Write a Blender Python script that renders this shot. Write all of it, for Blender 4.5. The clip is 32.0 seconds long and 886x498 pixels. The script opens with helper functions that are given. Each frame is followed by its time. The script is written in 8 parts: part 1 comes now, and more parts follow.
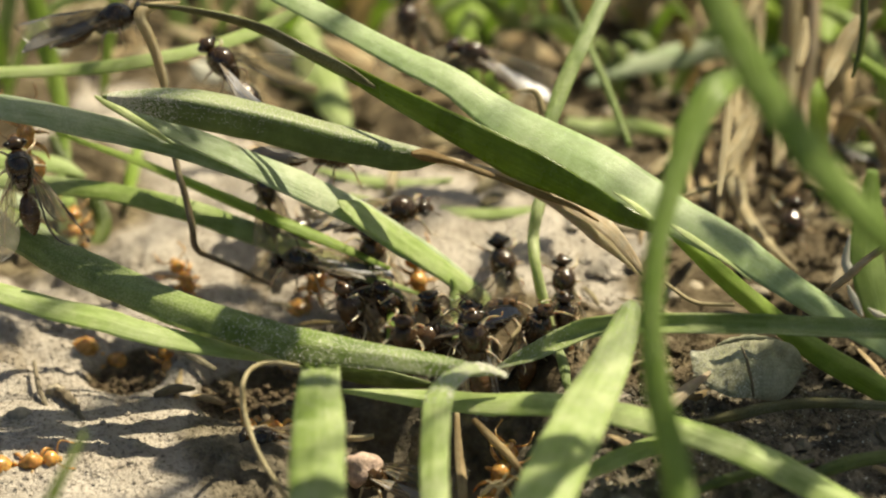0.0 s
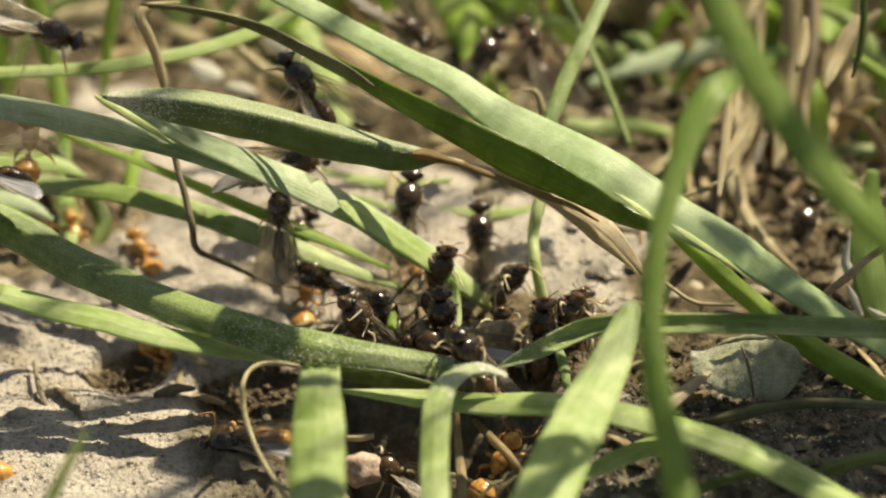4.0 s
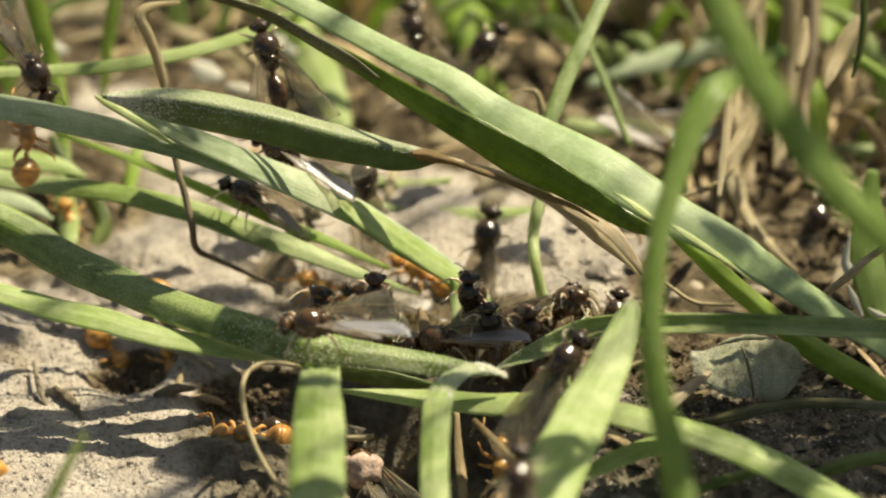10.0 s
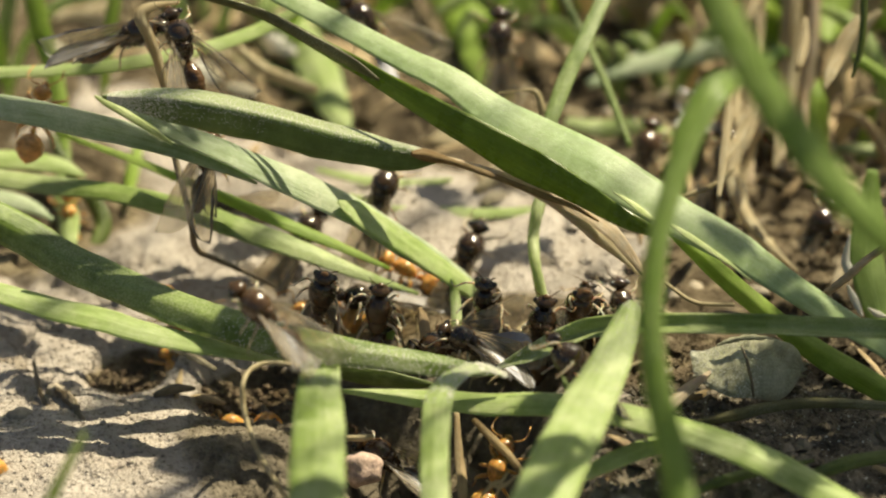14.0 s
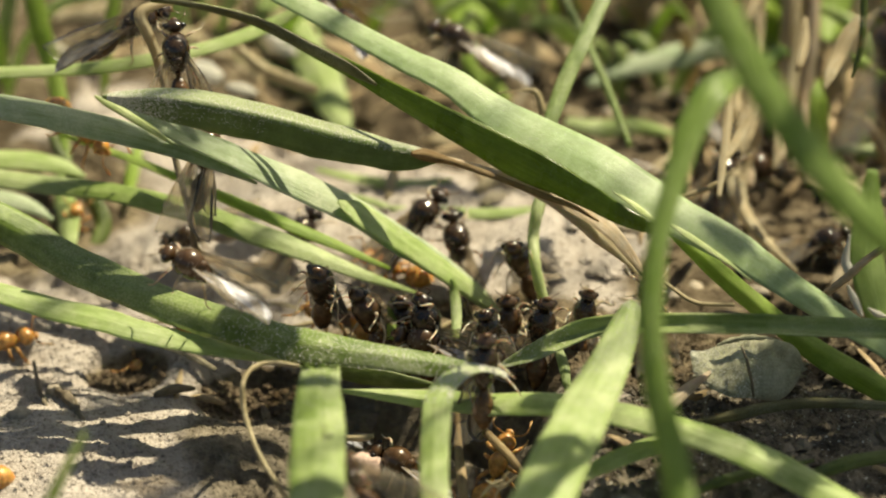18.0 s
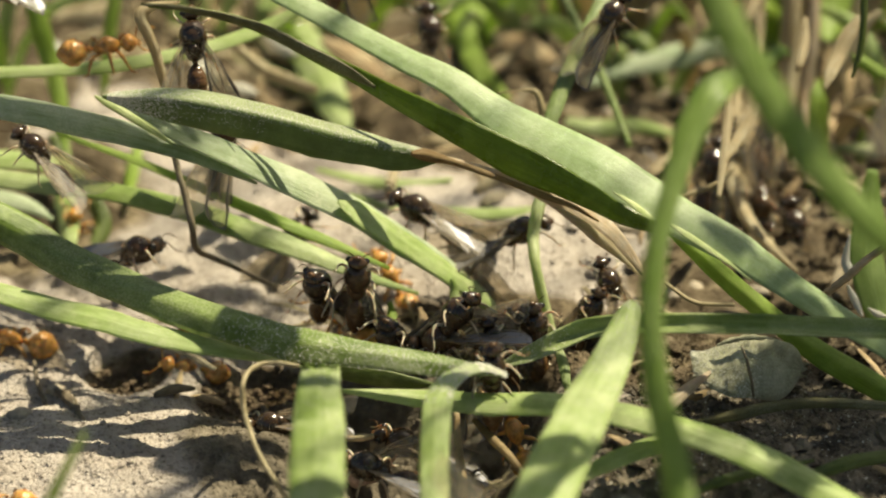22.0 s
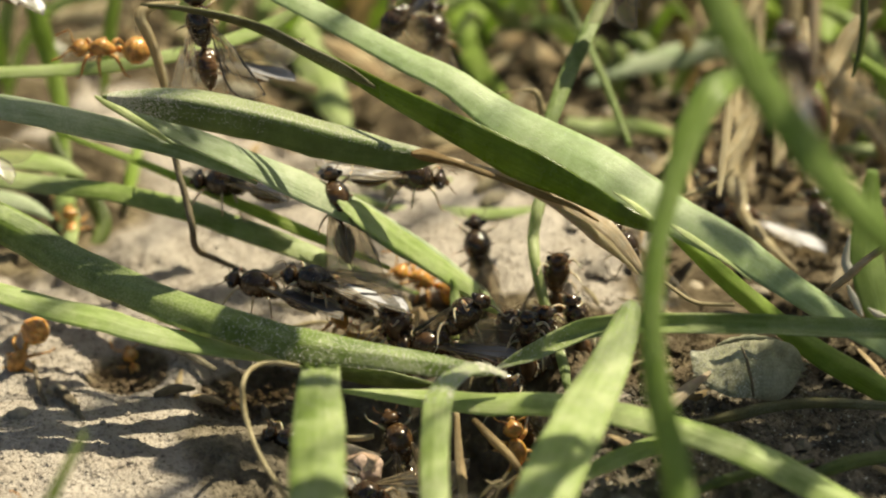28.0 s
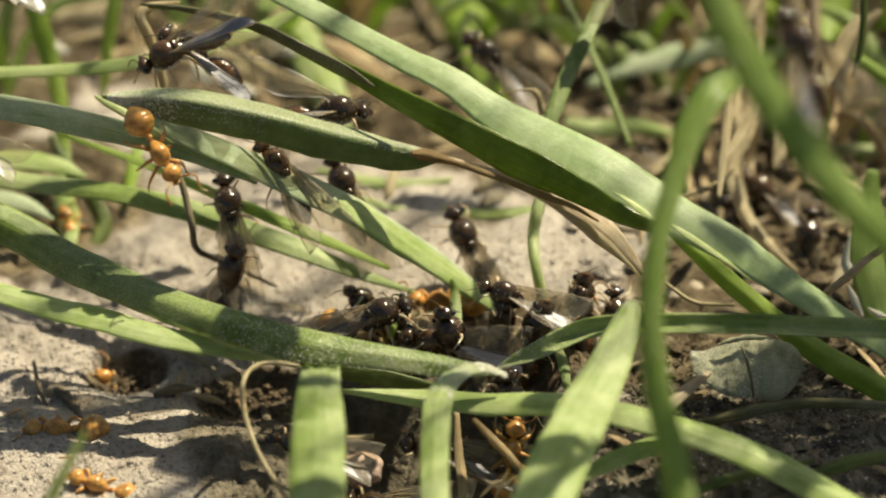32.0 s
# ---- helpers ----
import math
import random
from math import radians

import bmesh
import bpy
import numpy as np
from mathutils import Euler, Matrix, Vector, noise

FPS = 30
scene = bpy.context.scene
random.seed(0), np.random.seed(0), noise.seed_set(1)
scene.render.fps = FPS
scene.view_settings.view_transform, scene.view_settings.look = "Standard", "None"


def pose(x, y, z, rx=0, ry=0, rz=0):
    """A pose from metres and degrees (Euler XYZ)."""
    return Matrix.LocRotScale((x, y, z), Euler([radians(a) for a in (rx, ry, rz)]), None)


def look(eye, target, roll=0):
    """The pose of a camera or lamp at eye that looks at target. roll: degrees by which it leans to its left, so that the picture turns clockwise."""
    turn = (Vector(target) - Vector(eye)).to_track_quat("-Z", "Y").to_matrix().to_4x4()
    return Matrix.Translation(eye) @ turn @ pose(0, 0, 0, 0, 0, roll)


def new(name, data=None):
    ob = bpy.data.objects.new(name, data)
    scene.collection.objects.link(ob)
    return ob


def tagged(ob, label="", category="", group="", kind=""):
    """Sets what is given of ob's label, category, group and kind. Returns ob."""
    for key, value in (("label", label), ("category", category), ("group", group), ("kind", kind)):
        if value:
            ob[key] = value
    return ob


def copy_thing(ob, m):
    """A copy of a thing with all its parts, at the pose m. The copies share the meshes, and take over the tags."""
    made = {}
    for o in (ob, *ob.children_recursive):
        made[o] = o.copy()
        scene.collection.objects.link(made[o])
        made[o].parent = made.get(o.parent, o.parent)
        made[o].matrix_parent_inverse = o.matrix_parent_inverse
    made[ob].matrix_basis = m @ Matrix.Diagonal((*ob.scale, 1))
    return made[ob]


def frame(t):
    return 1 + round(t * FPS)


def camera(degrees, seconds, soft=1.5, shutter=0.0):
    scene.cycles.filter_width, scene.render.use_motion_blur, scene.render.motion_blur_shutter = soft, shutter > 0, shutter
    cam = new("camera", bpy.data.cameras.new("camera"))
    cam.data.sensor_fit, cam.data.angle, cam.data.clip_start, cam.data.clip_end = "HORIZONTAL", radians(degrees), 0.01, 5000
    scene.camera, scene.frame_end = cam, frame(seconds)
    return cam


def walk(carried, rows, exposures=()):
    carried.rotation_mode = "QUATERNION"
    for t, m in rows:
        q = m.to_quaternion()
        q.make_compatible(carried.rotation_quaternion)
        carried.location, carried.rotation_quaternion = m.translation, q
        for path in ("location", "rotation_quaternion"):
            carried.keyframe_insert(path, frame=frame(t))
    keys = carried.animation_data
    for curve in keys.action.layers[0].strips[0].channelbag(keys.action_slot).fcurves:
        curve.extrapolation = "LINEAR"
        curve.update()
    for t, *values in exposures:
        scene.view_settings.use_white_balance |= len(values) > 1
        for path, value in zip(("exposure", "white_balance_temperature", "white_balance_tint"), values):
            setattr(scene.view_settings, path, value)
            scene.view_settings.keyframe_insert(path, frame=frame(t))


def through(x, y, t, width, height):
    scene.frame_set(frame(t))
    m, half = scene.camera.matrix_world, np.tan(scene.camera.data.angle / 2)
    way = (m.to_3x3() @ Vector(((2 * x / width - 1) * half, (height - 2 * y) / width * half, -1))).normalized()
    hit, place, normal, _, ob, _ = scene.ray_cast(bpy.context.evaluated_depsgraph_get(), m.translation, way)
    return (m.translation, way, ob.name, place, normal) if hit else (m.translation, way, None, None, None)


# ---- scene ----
# Everything below is written in millimetres and scaled to metres by MM.
MM = 0.001
FOCUS = 143

# ---- camera: fixed on a stand, macro lens ----
cam = camera(20, 32.0, soft=2.1, shutter=0.5)
EYE = [c * MM for c in (0, -133.99, 83.73)]
STILL = look(EYE, (0, 0, 0))
walk(cam, [(0, STILL), (32.0, STILL)], [(0, 0.77, 7300, 0), (14, 0.77, 7300, 0), (24, 0.74, 7300, 0), (32.0, 0.66, 7300, 0)])
cam.data.dof.use_dof = True
cam.data.dof.focus_distance = FOCUS * MM
cam.data.dof.aperture_fstop = 28

# ---- light: high sun, clear sky ----
SUN_FROM = Vector((0.395, 0.395, 0.829)).normalized()
world = bpy.data.worlds.new("sky")
scene.world = world
world.use_nodes = True
wn = world.node_tree.nodes
sky = wn.new("ShaderNodeTexSky")
sky.sky_type = "NISHITA"
sky.sun_disc = False
sky.dust_density = 3.0
sky.sun_elevation = math.asin(SUN_FROM.z)
sky.sun_rotation = math.atan2(SUN_FROM.x, SUN_FROM.y)
world.node_tree.links.new(sky.outputs[0], wn["Background"].inputs[0])
wn["Background"].inputs[1].default_value = 0.046
sun = new("sun", bpy.data.lights.new("sun", "SUN"))
sun.data.energy = 5.0
sun.data.angle = radians(0.53)
sun.data.color = (1.0, 0.9, 0.74)
sun.matrix_world = look(SUN_FROM, (0, 0, 0))


# ---- materials ----
def nodes_of(name):
    m = bpy.data.materials.new(name)
    m.use_nodes = True
    t = m.node_tree
    return m, t.nodes, t.links, t.nodes["Principled BSDF"]


def ramp(ns, ls, source, stops):
    r = ns.new("ShaderNodeValToRGB")
    while len(r.color_ramp.elements) < len(stops):
        r.color_ramp.elements.new(0.5)
    for e, (at_, c) in zip(r.color_ramp.elements, stops):
        e.position = at_
        e.color = (*c, 1)
    ls.new(source, r.inputs[0])
    return r.outputs[0]


def tex_noise(ns, ls, vector, scale, detail=5, rough=0.6):
    n = ns.new("ShaderNodeTexNoise")
    n.inputs["Scale"].default_value = scale
    n.inputs["Detail"].default_value = detail
    n.inputs["Roughness"].default_value = rough
    if vector is not None:
        ls.new(vector, n.inputs["Vector"])
    return n.outputs[0]


def mix_rgb(ns, ls, mode, fac, a, b):
    m = ns.new("ShaderNodeMix")
    m.data_type = "RGBA"
    m.blend_type = mode
    for k, v in ((0, fac), (6, a), (7, b)):
        if hasattr(v, "is_output"):
            ls.new(v, m.inputs[k])
        elif k == 0:
            m.inputs[k].default_value = v
        else:
            m.inputs[k].default_value = (*v, 1)
    return m.outputs[2]


def calc(ns, ls, op, a, b=0.0):
    m = ns.new("ShaderNodeMath")
    m.operation = op
    for k, v in ((0, a), (1, b)):
        if hasattr(v, "is_output"):
            ls.new(v, m.inputs[k])
        else:
            m.inputs[k].default_value = v
    return m.outputs[0]


def bump(ns, ls, bsdf, height, depth_mm, strength=1.0):
    b = ns.new("ShaderNodeBump")
    b.inputs["Distance"].default_value = depth_mm * MM
    b.inputs["Strength"].default_value = strength
    ls.new(height, b.inputs["Height"])
    ls.new(b.outputs[0], bsdf.inputs["Normal"])
    return b.outputs[0]


def position(ns):
    return ns.new("ShaderNodeNewGeometry").outputs["Position"]


def blade_material(name, dark, mid, light, through_amount=0.35, dust=0.3, rough=0.42, tip=None, glow=(0.66, 0.84, 0.3), upper=False, veins=0.55):
    """Leaf blade: long ribs, pale dust and scars, light that shines through."""
    m, ns, ls, b = nodes_of(name)
    uv = ns.new("ShaderNodeUVMap").outputs[0]
    sep = ns.new("ShaderNodeSeparateXYZ")
    ls.new(uv, sep.inputs[0])
    across, along = sep.outputs[0], sep.outputs[1]
    stretch = ns.new("ShaderNodeMapping")
    stretch.inputs["Scale"].default_value = (6, 0.3, 1)
    ls.new(uv, stretch.inputs[0])
    info = ns.new("ShaderNodeObjectInfo").outputs["Random"]
    shift = ns.new("ShaderNodeCombineXYZ")
    ls.new(calc(ns, ls, "MULTIPLY", info, 40.0), shift.inputs[0])
    ls.new(calc(ns, ls, "MULTIPLY", info, 17.0), shift.inputs[2])
    ls.new(shift.outputs[0], stretch.inputs["Location"])
    streak = tex_noise(ns, ls, stretch.outputs[0], 1.0, 4, 0.55)
    colour = ramp(ns, ls, streak, ((0.15, dark), (0.45, mid), (0.9, light)))
    pos = position(ns)
    blotch = tex_noise(ns, ls, pos, 420, 5, 0.65)
    colour = mix_rgb(ns, ls, "MIX", ramp(ns, ls, blotch, ((0.45, (0, 0, 0)), (0.68, (0.85, 0.85, 0.85)))), colour, light)
    mott = ns.new("ShaderNodeMapping")
    mott.inputs["Scale"].default_value = (5, 1.6, 1)
    ls.new(uv, mott.inputs[0])
    ls.new(shift.outputs[0], mott.inputs["Location"])
    colour = mix_rgb(ns, ls, "MULTIPLY", 0.55, colour, ramp(ns, ls, tex_noise(ns, ls, mott.outputs[0], 1.0, 6, 0.7), ((0.3, (0.55, 0.58, 0.5)), (0.7, (1.25, 1.22, 1.3)))))
    lines = ns.new("ShaderNodeMapping")
    lines.inputs["Scale"].default_value = (34, 0.22, 1)
    ls.new(uv, lines.inputs[0])
    ls.new(shift.outputs[0], lines.inputs["Location"])
    ribs = tex_noise(ns, ls, lines.outputs[0], 1.0, 3, 0.6)
    colour = mix_rgb(ns, ls, "MULTIPLY", 0.6 * veins, colour, ramp(ns, ls, ribs, ((0.3, (0.72, 0.76, 0.66)), (0.7, (1.12, 1.1, 1.16)))))
    scuff = ns.new("ShaderNodeMapping")
    scuff.inputs["Scale"].default_value = (2.2, 1.1, 1)
    ls.new(uv, scuff.inputs[0])
    ls.new(shift.outputs[0], scuff.inputs["Location"])
    worn = ramp(ns, ls, tex_noise(ns, ls, scuff.outputs[0], 1.0, 7, 0.72), ((0.5, (0, 0, 0)), (0.72, (0.5, 0.5, 0.5))))
    colour = mix_rgb(ns, ls, "MIX", worn, colour, [min(0.75, c * 1.35 + 0.05) for c in light])
    off = calc(ns, ls, "ABSOLUTE", calc(ns, ls, "SUBTRACT", across, 0.5))
    vein = ramp(ns, ls, off, ((0.0, (0.4, 0.4, 0.4)), (0.03, (0, 0, 0)), (0.45, (0, 0, 0)), (0.49, (0.45, 0.45, 0.45))))
    colour = mix_rgb(ns, ls, "MIX", vein, colour, light)
    fine_veins = ns.new("ShaderNodeTexWave")
    fine_veins.bands_direction = "X"
    fine_veins.inputs["Scale"].default_value = 2.6
    fine_veins.inputs["Distortion"].default_value = 2.2
    fine_veins.inputs["Detail"].default_value = 2
    fine_veins.inputs["Detail Scale"].default_value = 0.6
    ls.new(uv, fine_veins.inputs["Vector"])
    furrow = fine_veins.outputs["Fac"]
    colour = mix_rgb(ns, ls, "MULTIPLY", 0.3 * veins, colour, ramp(ns, ls, furrow, ((0.1, (0.78, 0.82, 0.72)), (0.8, (1.08, 1.06, 1.1)))))
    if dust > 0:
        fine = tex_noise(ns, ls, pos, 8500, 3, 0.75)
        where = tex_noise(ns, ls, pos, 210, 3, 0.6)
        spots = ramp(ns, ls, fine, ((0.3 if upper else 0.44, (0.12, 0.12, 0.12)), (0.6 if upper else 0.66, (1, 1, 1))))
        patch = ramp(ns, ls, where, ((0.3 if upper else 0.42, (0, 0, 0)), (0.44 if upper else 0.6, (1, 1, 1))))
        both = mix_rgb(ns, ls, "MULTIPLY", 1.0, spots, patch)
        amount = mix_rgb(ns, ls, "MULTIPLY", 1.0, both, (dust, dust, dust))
        if upper:  # dust settled on the uppermost half, also painting in its sunlit tone
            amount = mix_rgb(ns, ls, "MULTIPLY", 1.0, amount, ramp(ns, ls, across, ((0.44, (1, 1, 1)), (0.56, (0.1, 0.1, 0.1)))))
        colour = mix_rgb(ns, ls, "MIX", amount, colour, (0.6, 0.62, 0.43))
    if tip:
        ends = ramp(ns, ls, tex_noise(ns, ls, pos, 160, 4, 0.6), ((0.5, (0, 0, 0)), (0.62, (1, 1, 1))))
        colour = mix_rgb(ns, ls, "MIX", ends, colour, tip)
    ls.new(colour, b.inputs["Base Color"])
    ls.new(calc(ns, ls, "ADD", calc(ns, ls, "MULTIPLY", blotch, 0.3), rough - 0.12), b.inputs["Roughness"])
    b.inputs["Specular IOR Level"].default_value = 0.45
    grain = tex_noise(ns, ls, pos, 4200, 4, 0.7)
    height = calc(ns, ls, "ADD", calc(ns, ls, "MULTIPLY", ribs, 1.2 * veins), calc(ns, ls, "MULTIPLY", grain, 0.35))
    height = calc(ns, ls, "ADD", height, calc(ns, ls, "MULTIPLY", furrow, 0.18 * veins))
    nor = bump(ns, ls, b, height, 0.05, 0.85)
    tr = ns.new("ShaderNodeBsdfTranslucent")
    ls.new(mix_rgb(ns, ls, "MULTIPLY", 0.7, mix_rgb(ns, ls, "MIX", 0.8, colour, glow), ramp(ns, ls, streak, ((0.2, (0.6, 0.62, 0.5)), (0.7, (1, 1, 1))))), tr.inputs[0])
    ls.new(nor, tr.inputs["Normal"])
    mixer = ns.new("ShaderNodeMixShader")
    mixer.inputs[0].default_value = through_amount
    ls.new(b.outputs[0], mixer.inputs[1])
    ls.new(tr.outputs[0], mixer.inputs[2])
    ls.new(mixer.outputs[0], ns["Material Output"].inputs[0])
    return m


GRASS = blade_material("grass", (0.102, 0.16, 0.0255), (0.177, 0.255, 0.051), (0.353, 0.43, 0.162), 0.22, dust=0.6)
GRASS_RIB_SHINE = blade_material("painted_midrib_shine", (0.4, 0.5, 0.17), (0.55, 0.64, 0.272), (0.7, 0.76, 0.425), 0.2, dust=0.0, rough=0.2)
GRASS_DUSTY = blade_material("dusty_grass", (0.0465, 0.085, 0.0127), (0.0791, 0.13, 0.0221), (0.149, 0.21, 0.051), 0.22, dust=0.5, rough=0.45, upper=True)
GRASS_DEEP = blade_material("deep_grass", (0.0558, 0.095, 0.0102), (0.102, 0.16, 0.0213), (0.214, 0.29, 0.068), 0.16, dust=0.42, rough=0.36)
GRASS_PALE = blade_material("pale_grass", (0.223, 0.32, 0.0723), (0.353, 0.46, 0.145), (0.539, 0.63, 0.306), 0.42, dust=0.6)
GRASS_BROAD = blade_material("broad_pale_grass", (0.278, 0.385, 0.163), (0.326, 0.435, 0.204), (0.413, 0.52, 0.306), 0.32, dust=0.5, veins=0.12)
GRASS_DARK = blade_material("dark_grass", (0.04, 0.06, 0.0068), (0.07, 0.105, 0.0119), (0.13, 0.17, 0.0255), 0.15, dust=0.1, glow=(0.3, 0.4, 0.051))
GRASS_FRESH = blade_material("fresh_grass", (0.14, 0.23, 0.0255), (0.242, 0.36, 0.0467), (0.372, 0.48, 0.102), 0.5, dust=0.1)
GRASS_NEAR = blade_material("near_grass", (0.14, 0.22, 0.0425), (0.22, 0.32, 0.0723), (0.33, 0.43, 0.145), 0.5, dust=0.1, glow=(0.58, 0.78, 0.238))
# underside of the long strip, its shade put into a darker green
GRASS_UNDER_SHADE = blade_material("shaded_underside_grass", (0.045, 0.085, 0.0051), (0.095, 0.155, 0.0102), (0.18, 0.26, 0.0255), 0.34, dust=0.03, rough=0.25, glow=(0.33, 0.46, 0.0425), veins=1.0)
HUSK = blade_material("papery_husk", (0.3, 0.19, 0.1), (0.6, 0.46, 0.3), (0.8, 0.68, 0.52), 0.35, dust=0.2, rough=0.6, glow=(0.75, 0.55, 0.35))
GRASS_WITHERED = blade_material("withered_grass", (0.1, 0.055, 0.016), (0.21, 0.12, 0.04), (0.38, 0.26, 0.11), 0.3, dust=0.2, rough=0.5, glow=(0.4, 0.25, 0.08))
GRASS_GREY = blade_material("greyish_grass", (0.211, 0.28, 0.143), (0.307, 0.385, 0.224), (0.48, 0.55, 0.408), 0.3, dust=0.9)
GRASS_OLIVE = blade_material("olive_dry_grass", (0.05, 0.047, 0.0136), (0.095, 0.09, 0.0272), (0.17, 0.155, 0.0595), 0.2, dust=0.3, rough=0.45, glow=(0.32, 0.3, 0.085))
GRASS_DRY = blade_material("dry_grass", (0.14, 0.08, 0.035), (0.36, 0.24, 0.12), (0.55, 0.42, 0.25), 0.2, dust=0.2, rough=0.6, glow=(0.6, 0.42, 0.2))
LEAF_GREY = blade_material("downy_leaf", (0.18, 0.172, 0.1), (0.28, 0.27, 0.18), (0.46, 0.44, 0.32), 0.05, dust=0.8, rough=0.85, glow=(0.5, 0.46, 0.3))
GRASS_BLEACHED = blade_material("bleached_grass", (0.29, 0.38, 0.128), (0.42, 0.5, 0.212), (0.64, 0.69, 0.399), 0.36, dust=0.3, glow=(0.7, 0.83, 0.289))
HUSK_WHITE = blade_material("white_husk", (0.55, 0.52, 0.44), (0.7, 0.67, 0.58), (0.85, 0.83, 0.76), 0.3, dust=0.1, rough=0.5, glow=(0.8, 0.78, 0.7))
STRAW = blade_material("straw", (0.3, 0.23, 0.12), (0.54, 0.44, 0.27), (0.72, 0.63, 0.44), 0.5, dust=0.2, rough=0.6, glow=(0.7, 0.58, 0.36))
STEM_BROWN = blade_material("brown_stem", (0.05, 0.035, 0.02), (0.1, 0.075, 0.045), (0.26, 0.2, 0.13), 0.0, dust=0.3, rough=0.6)
STEM_TAN = blade_material("tan_stem", (0.2, 0.15, 0.07), (0.34, 0.27, 0.14), (0.5, 0.42, 0.26), 0.15, dust=0.2, rough=0.5, glow=(0.6, 0.5, 0.3))


def soil_material():
    """Dry pale clay with dark grains, moist darker litter away from the bare patch."""
    m, ns, ls, b = nodes_of("clay_soil")
    pos = position(ns)
    base = ramp(ns, ls, tex_noise(ns, ls, pos, 260, 6, 0.65),
                ((0.25, (0.29, 0.245, 0.207)), (0.5, (0.42, 0.37, 0.325)), (0.75, (0.54, 0.485, 0.44))))
    grains = ramp(ns, ls, tex_noise(ns, ls, pos, 2300, 3, 0.7), ((0.3, (0.4, 0.37, 0.33)), (0.4, (1, 1, 1))))
    colour = mix_rgb(ns, ls, "MULTIPLY", 0.75, base, grains)
    pores = ramp(ns, ls, tex_noise(ns, ls, pos, 3600, 3, 0.65), ((0.36, (0.3, 0.27, 0.24)), (0.43, (1, 1, 1))))
    colour = mix_rgb(ns, ls, "MULTIPLY", 0.8, colour, pores)
    sep = ns.new("ShaderNodeSeparateXYZ")
    ls.new(pos, sep.inputs[0])
    # litter begins behind the bare clay and towards the tussock
    rough_edge = tex_noise(ns, ls, pos, 150, 5, 0.65)
    edge = calc(ns, ls, "ADD", calc(ns, ls, "MULTIPLY", sep.outputs[1], 90.0), calc(ns, ls, "MULTIPLY", sep.outputs[0], 48.0))
    edge = calc(ns, ls, "ADD", edge, calc(ns, ls, "MULTIPLY", rough_edge, 1.8))
    litter = ramp(ns, ls, tex_noise(ns, ls, pos, 420, 6, 0.7),
                  ((0.3, (0.045, 0.034, 0.02)), (0.5, (0.11, 0.083, 0.052)), (0.72, (0.32, 0.26, 0.17))))
    far = ramp(ns, ls, calc(ns, ls, "MULTIPLY", edge, 0.5), ((0.82, (0, 0, 0)), (0.9, (1, 1, 1))))

    # dark patches: real litter, and shade painted round the mouth, gallery and right soil
    def litter_shade(cx, cy, rx, ry):
        dx = calc(ns, ls, "DIVIDE", calc(ns, ls, "SUBTRACT", sep.outputs[0], cx * MM), rx * MM)
        dy = calc(ns, ls, "DIVIDE", calc(ns, ls, "SUBTRACT", sep.outputs[1], cy * MM), ry * MM)
        d = calc(ns, ls, "ADD", calc(ns, ls, "MULTIPLY", dx, dx), calc(ns, ls, "MULTIPLY", dy, dy))
        d = calc(ns, ls, "ADD", d, calc(ns, ls, "MULTIPLY", rough_edge, 1.2))
        return ramp(ns, ls, calc(ns, ls, "MULTIPLY", d, 0.5), ((0.72, (1, 1, 1)), (0.85, (0, 0, 0))))
    far = mix_rgb(ns, ls, "LIGHTEN", 1.0, far, litter_shade(24, -14, 15, 20))
    far = mix_rgb(ns, ls, "LIGHTEN", 1.0, far, litter_shade(-29, 6, 10, 9))
    far = mix_rgb(ns, ls, "LIGHTEN", 1.0, far, litter_shade(-31, 20, 6, 6))
    far = mix_rgb(ns, ls, "LIGHTEN", 1.0, far, litter_shade(-10.2, -13.1, 4.6, 3.0))
    far = mix_rgb(ns, ls, "LIGHTEN", 1.0, far, litter_shade(-18.8, -10.8, 2.6, 2.2))
    far = mix_rgb(ns, ls, "LIGHTEN", 1.0, far, litter_shade(2.5, -10.3, 10.5, 5.0))
    span = ns.new("ShaderNodeVectorMath")
    span.operation = "LENGTH"
    ls.new(pos, span.inputs[0])
    around = calc(ns, ls, "ADD", calc(ns, ls, "MULTIPLY", span.outputs["Value"], 14.0), calc(ns, ls, "MULTIPLY", rough_edge, 0.35))
    far = mix_rgb(ns, ls, "LIGHTEN", 1.0, far, ramp(ns, ls, around, ((0.8, (0, 0, 0)), (0.95, (1, 1, 1)))))
    # shade of the nest mouth and right-hand soil, put into the colour
    soil_shade = mix_rgb(ns, ls, "LIGHTEN", 1.0, litter_shade(-3.4, -19.5, 11.4, 8.6), litter_shade(19, -21, 11, 8))
    black = ramp(ns, ls, tex_noise(ns, ls, pos, 420, 6, 0.7), ((0.3, (0.065, 0.052, 0.036)), (0.5, (0.16, 0.135, 0.1)), (0.72, (0.34, 0.29, 0.22))))
    colour = mix_rgb(ns, ls, "MIX", far, colour, litter)
    colour = mix_rgb(ns, ls, "MIX", soil_shade, colour, black)
    ls.new(colour, b.inputs["Base Color"])
    b.inputs["Roughness"].default_value = 0.9
    b.inputs["Specular IOR Level"].default_value = 0.2
    h = calc(ns, ls, "ADD", calc(ns, ls, "MULTIPLY", tex_noise(ns, ls, pos, 1500, 5, 0.7), 0.6), tex_noise(ns, ls, pos, 500, 4, 0.6))
    bump(ns, ls, b, calc(ns, ls, "ADD", h, calc(ns, ls, "MULTIPLY", tex_noise(ns, ls, pos, 5200, 2, 0.6), 0.35)), 0.5, 1.0)
    return m


SOIL = soil_material()


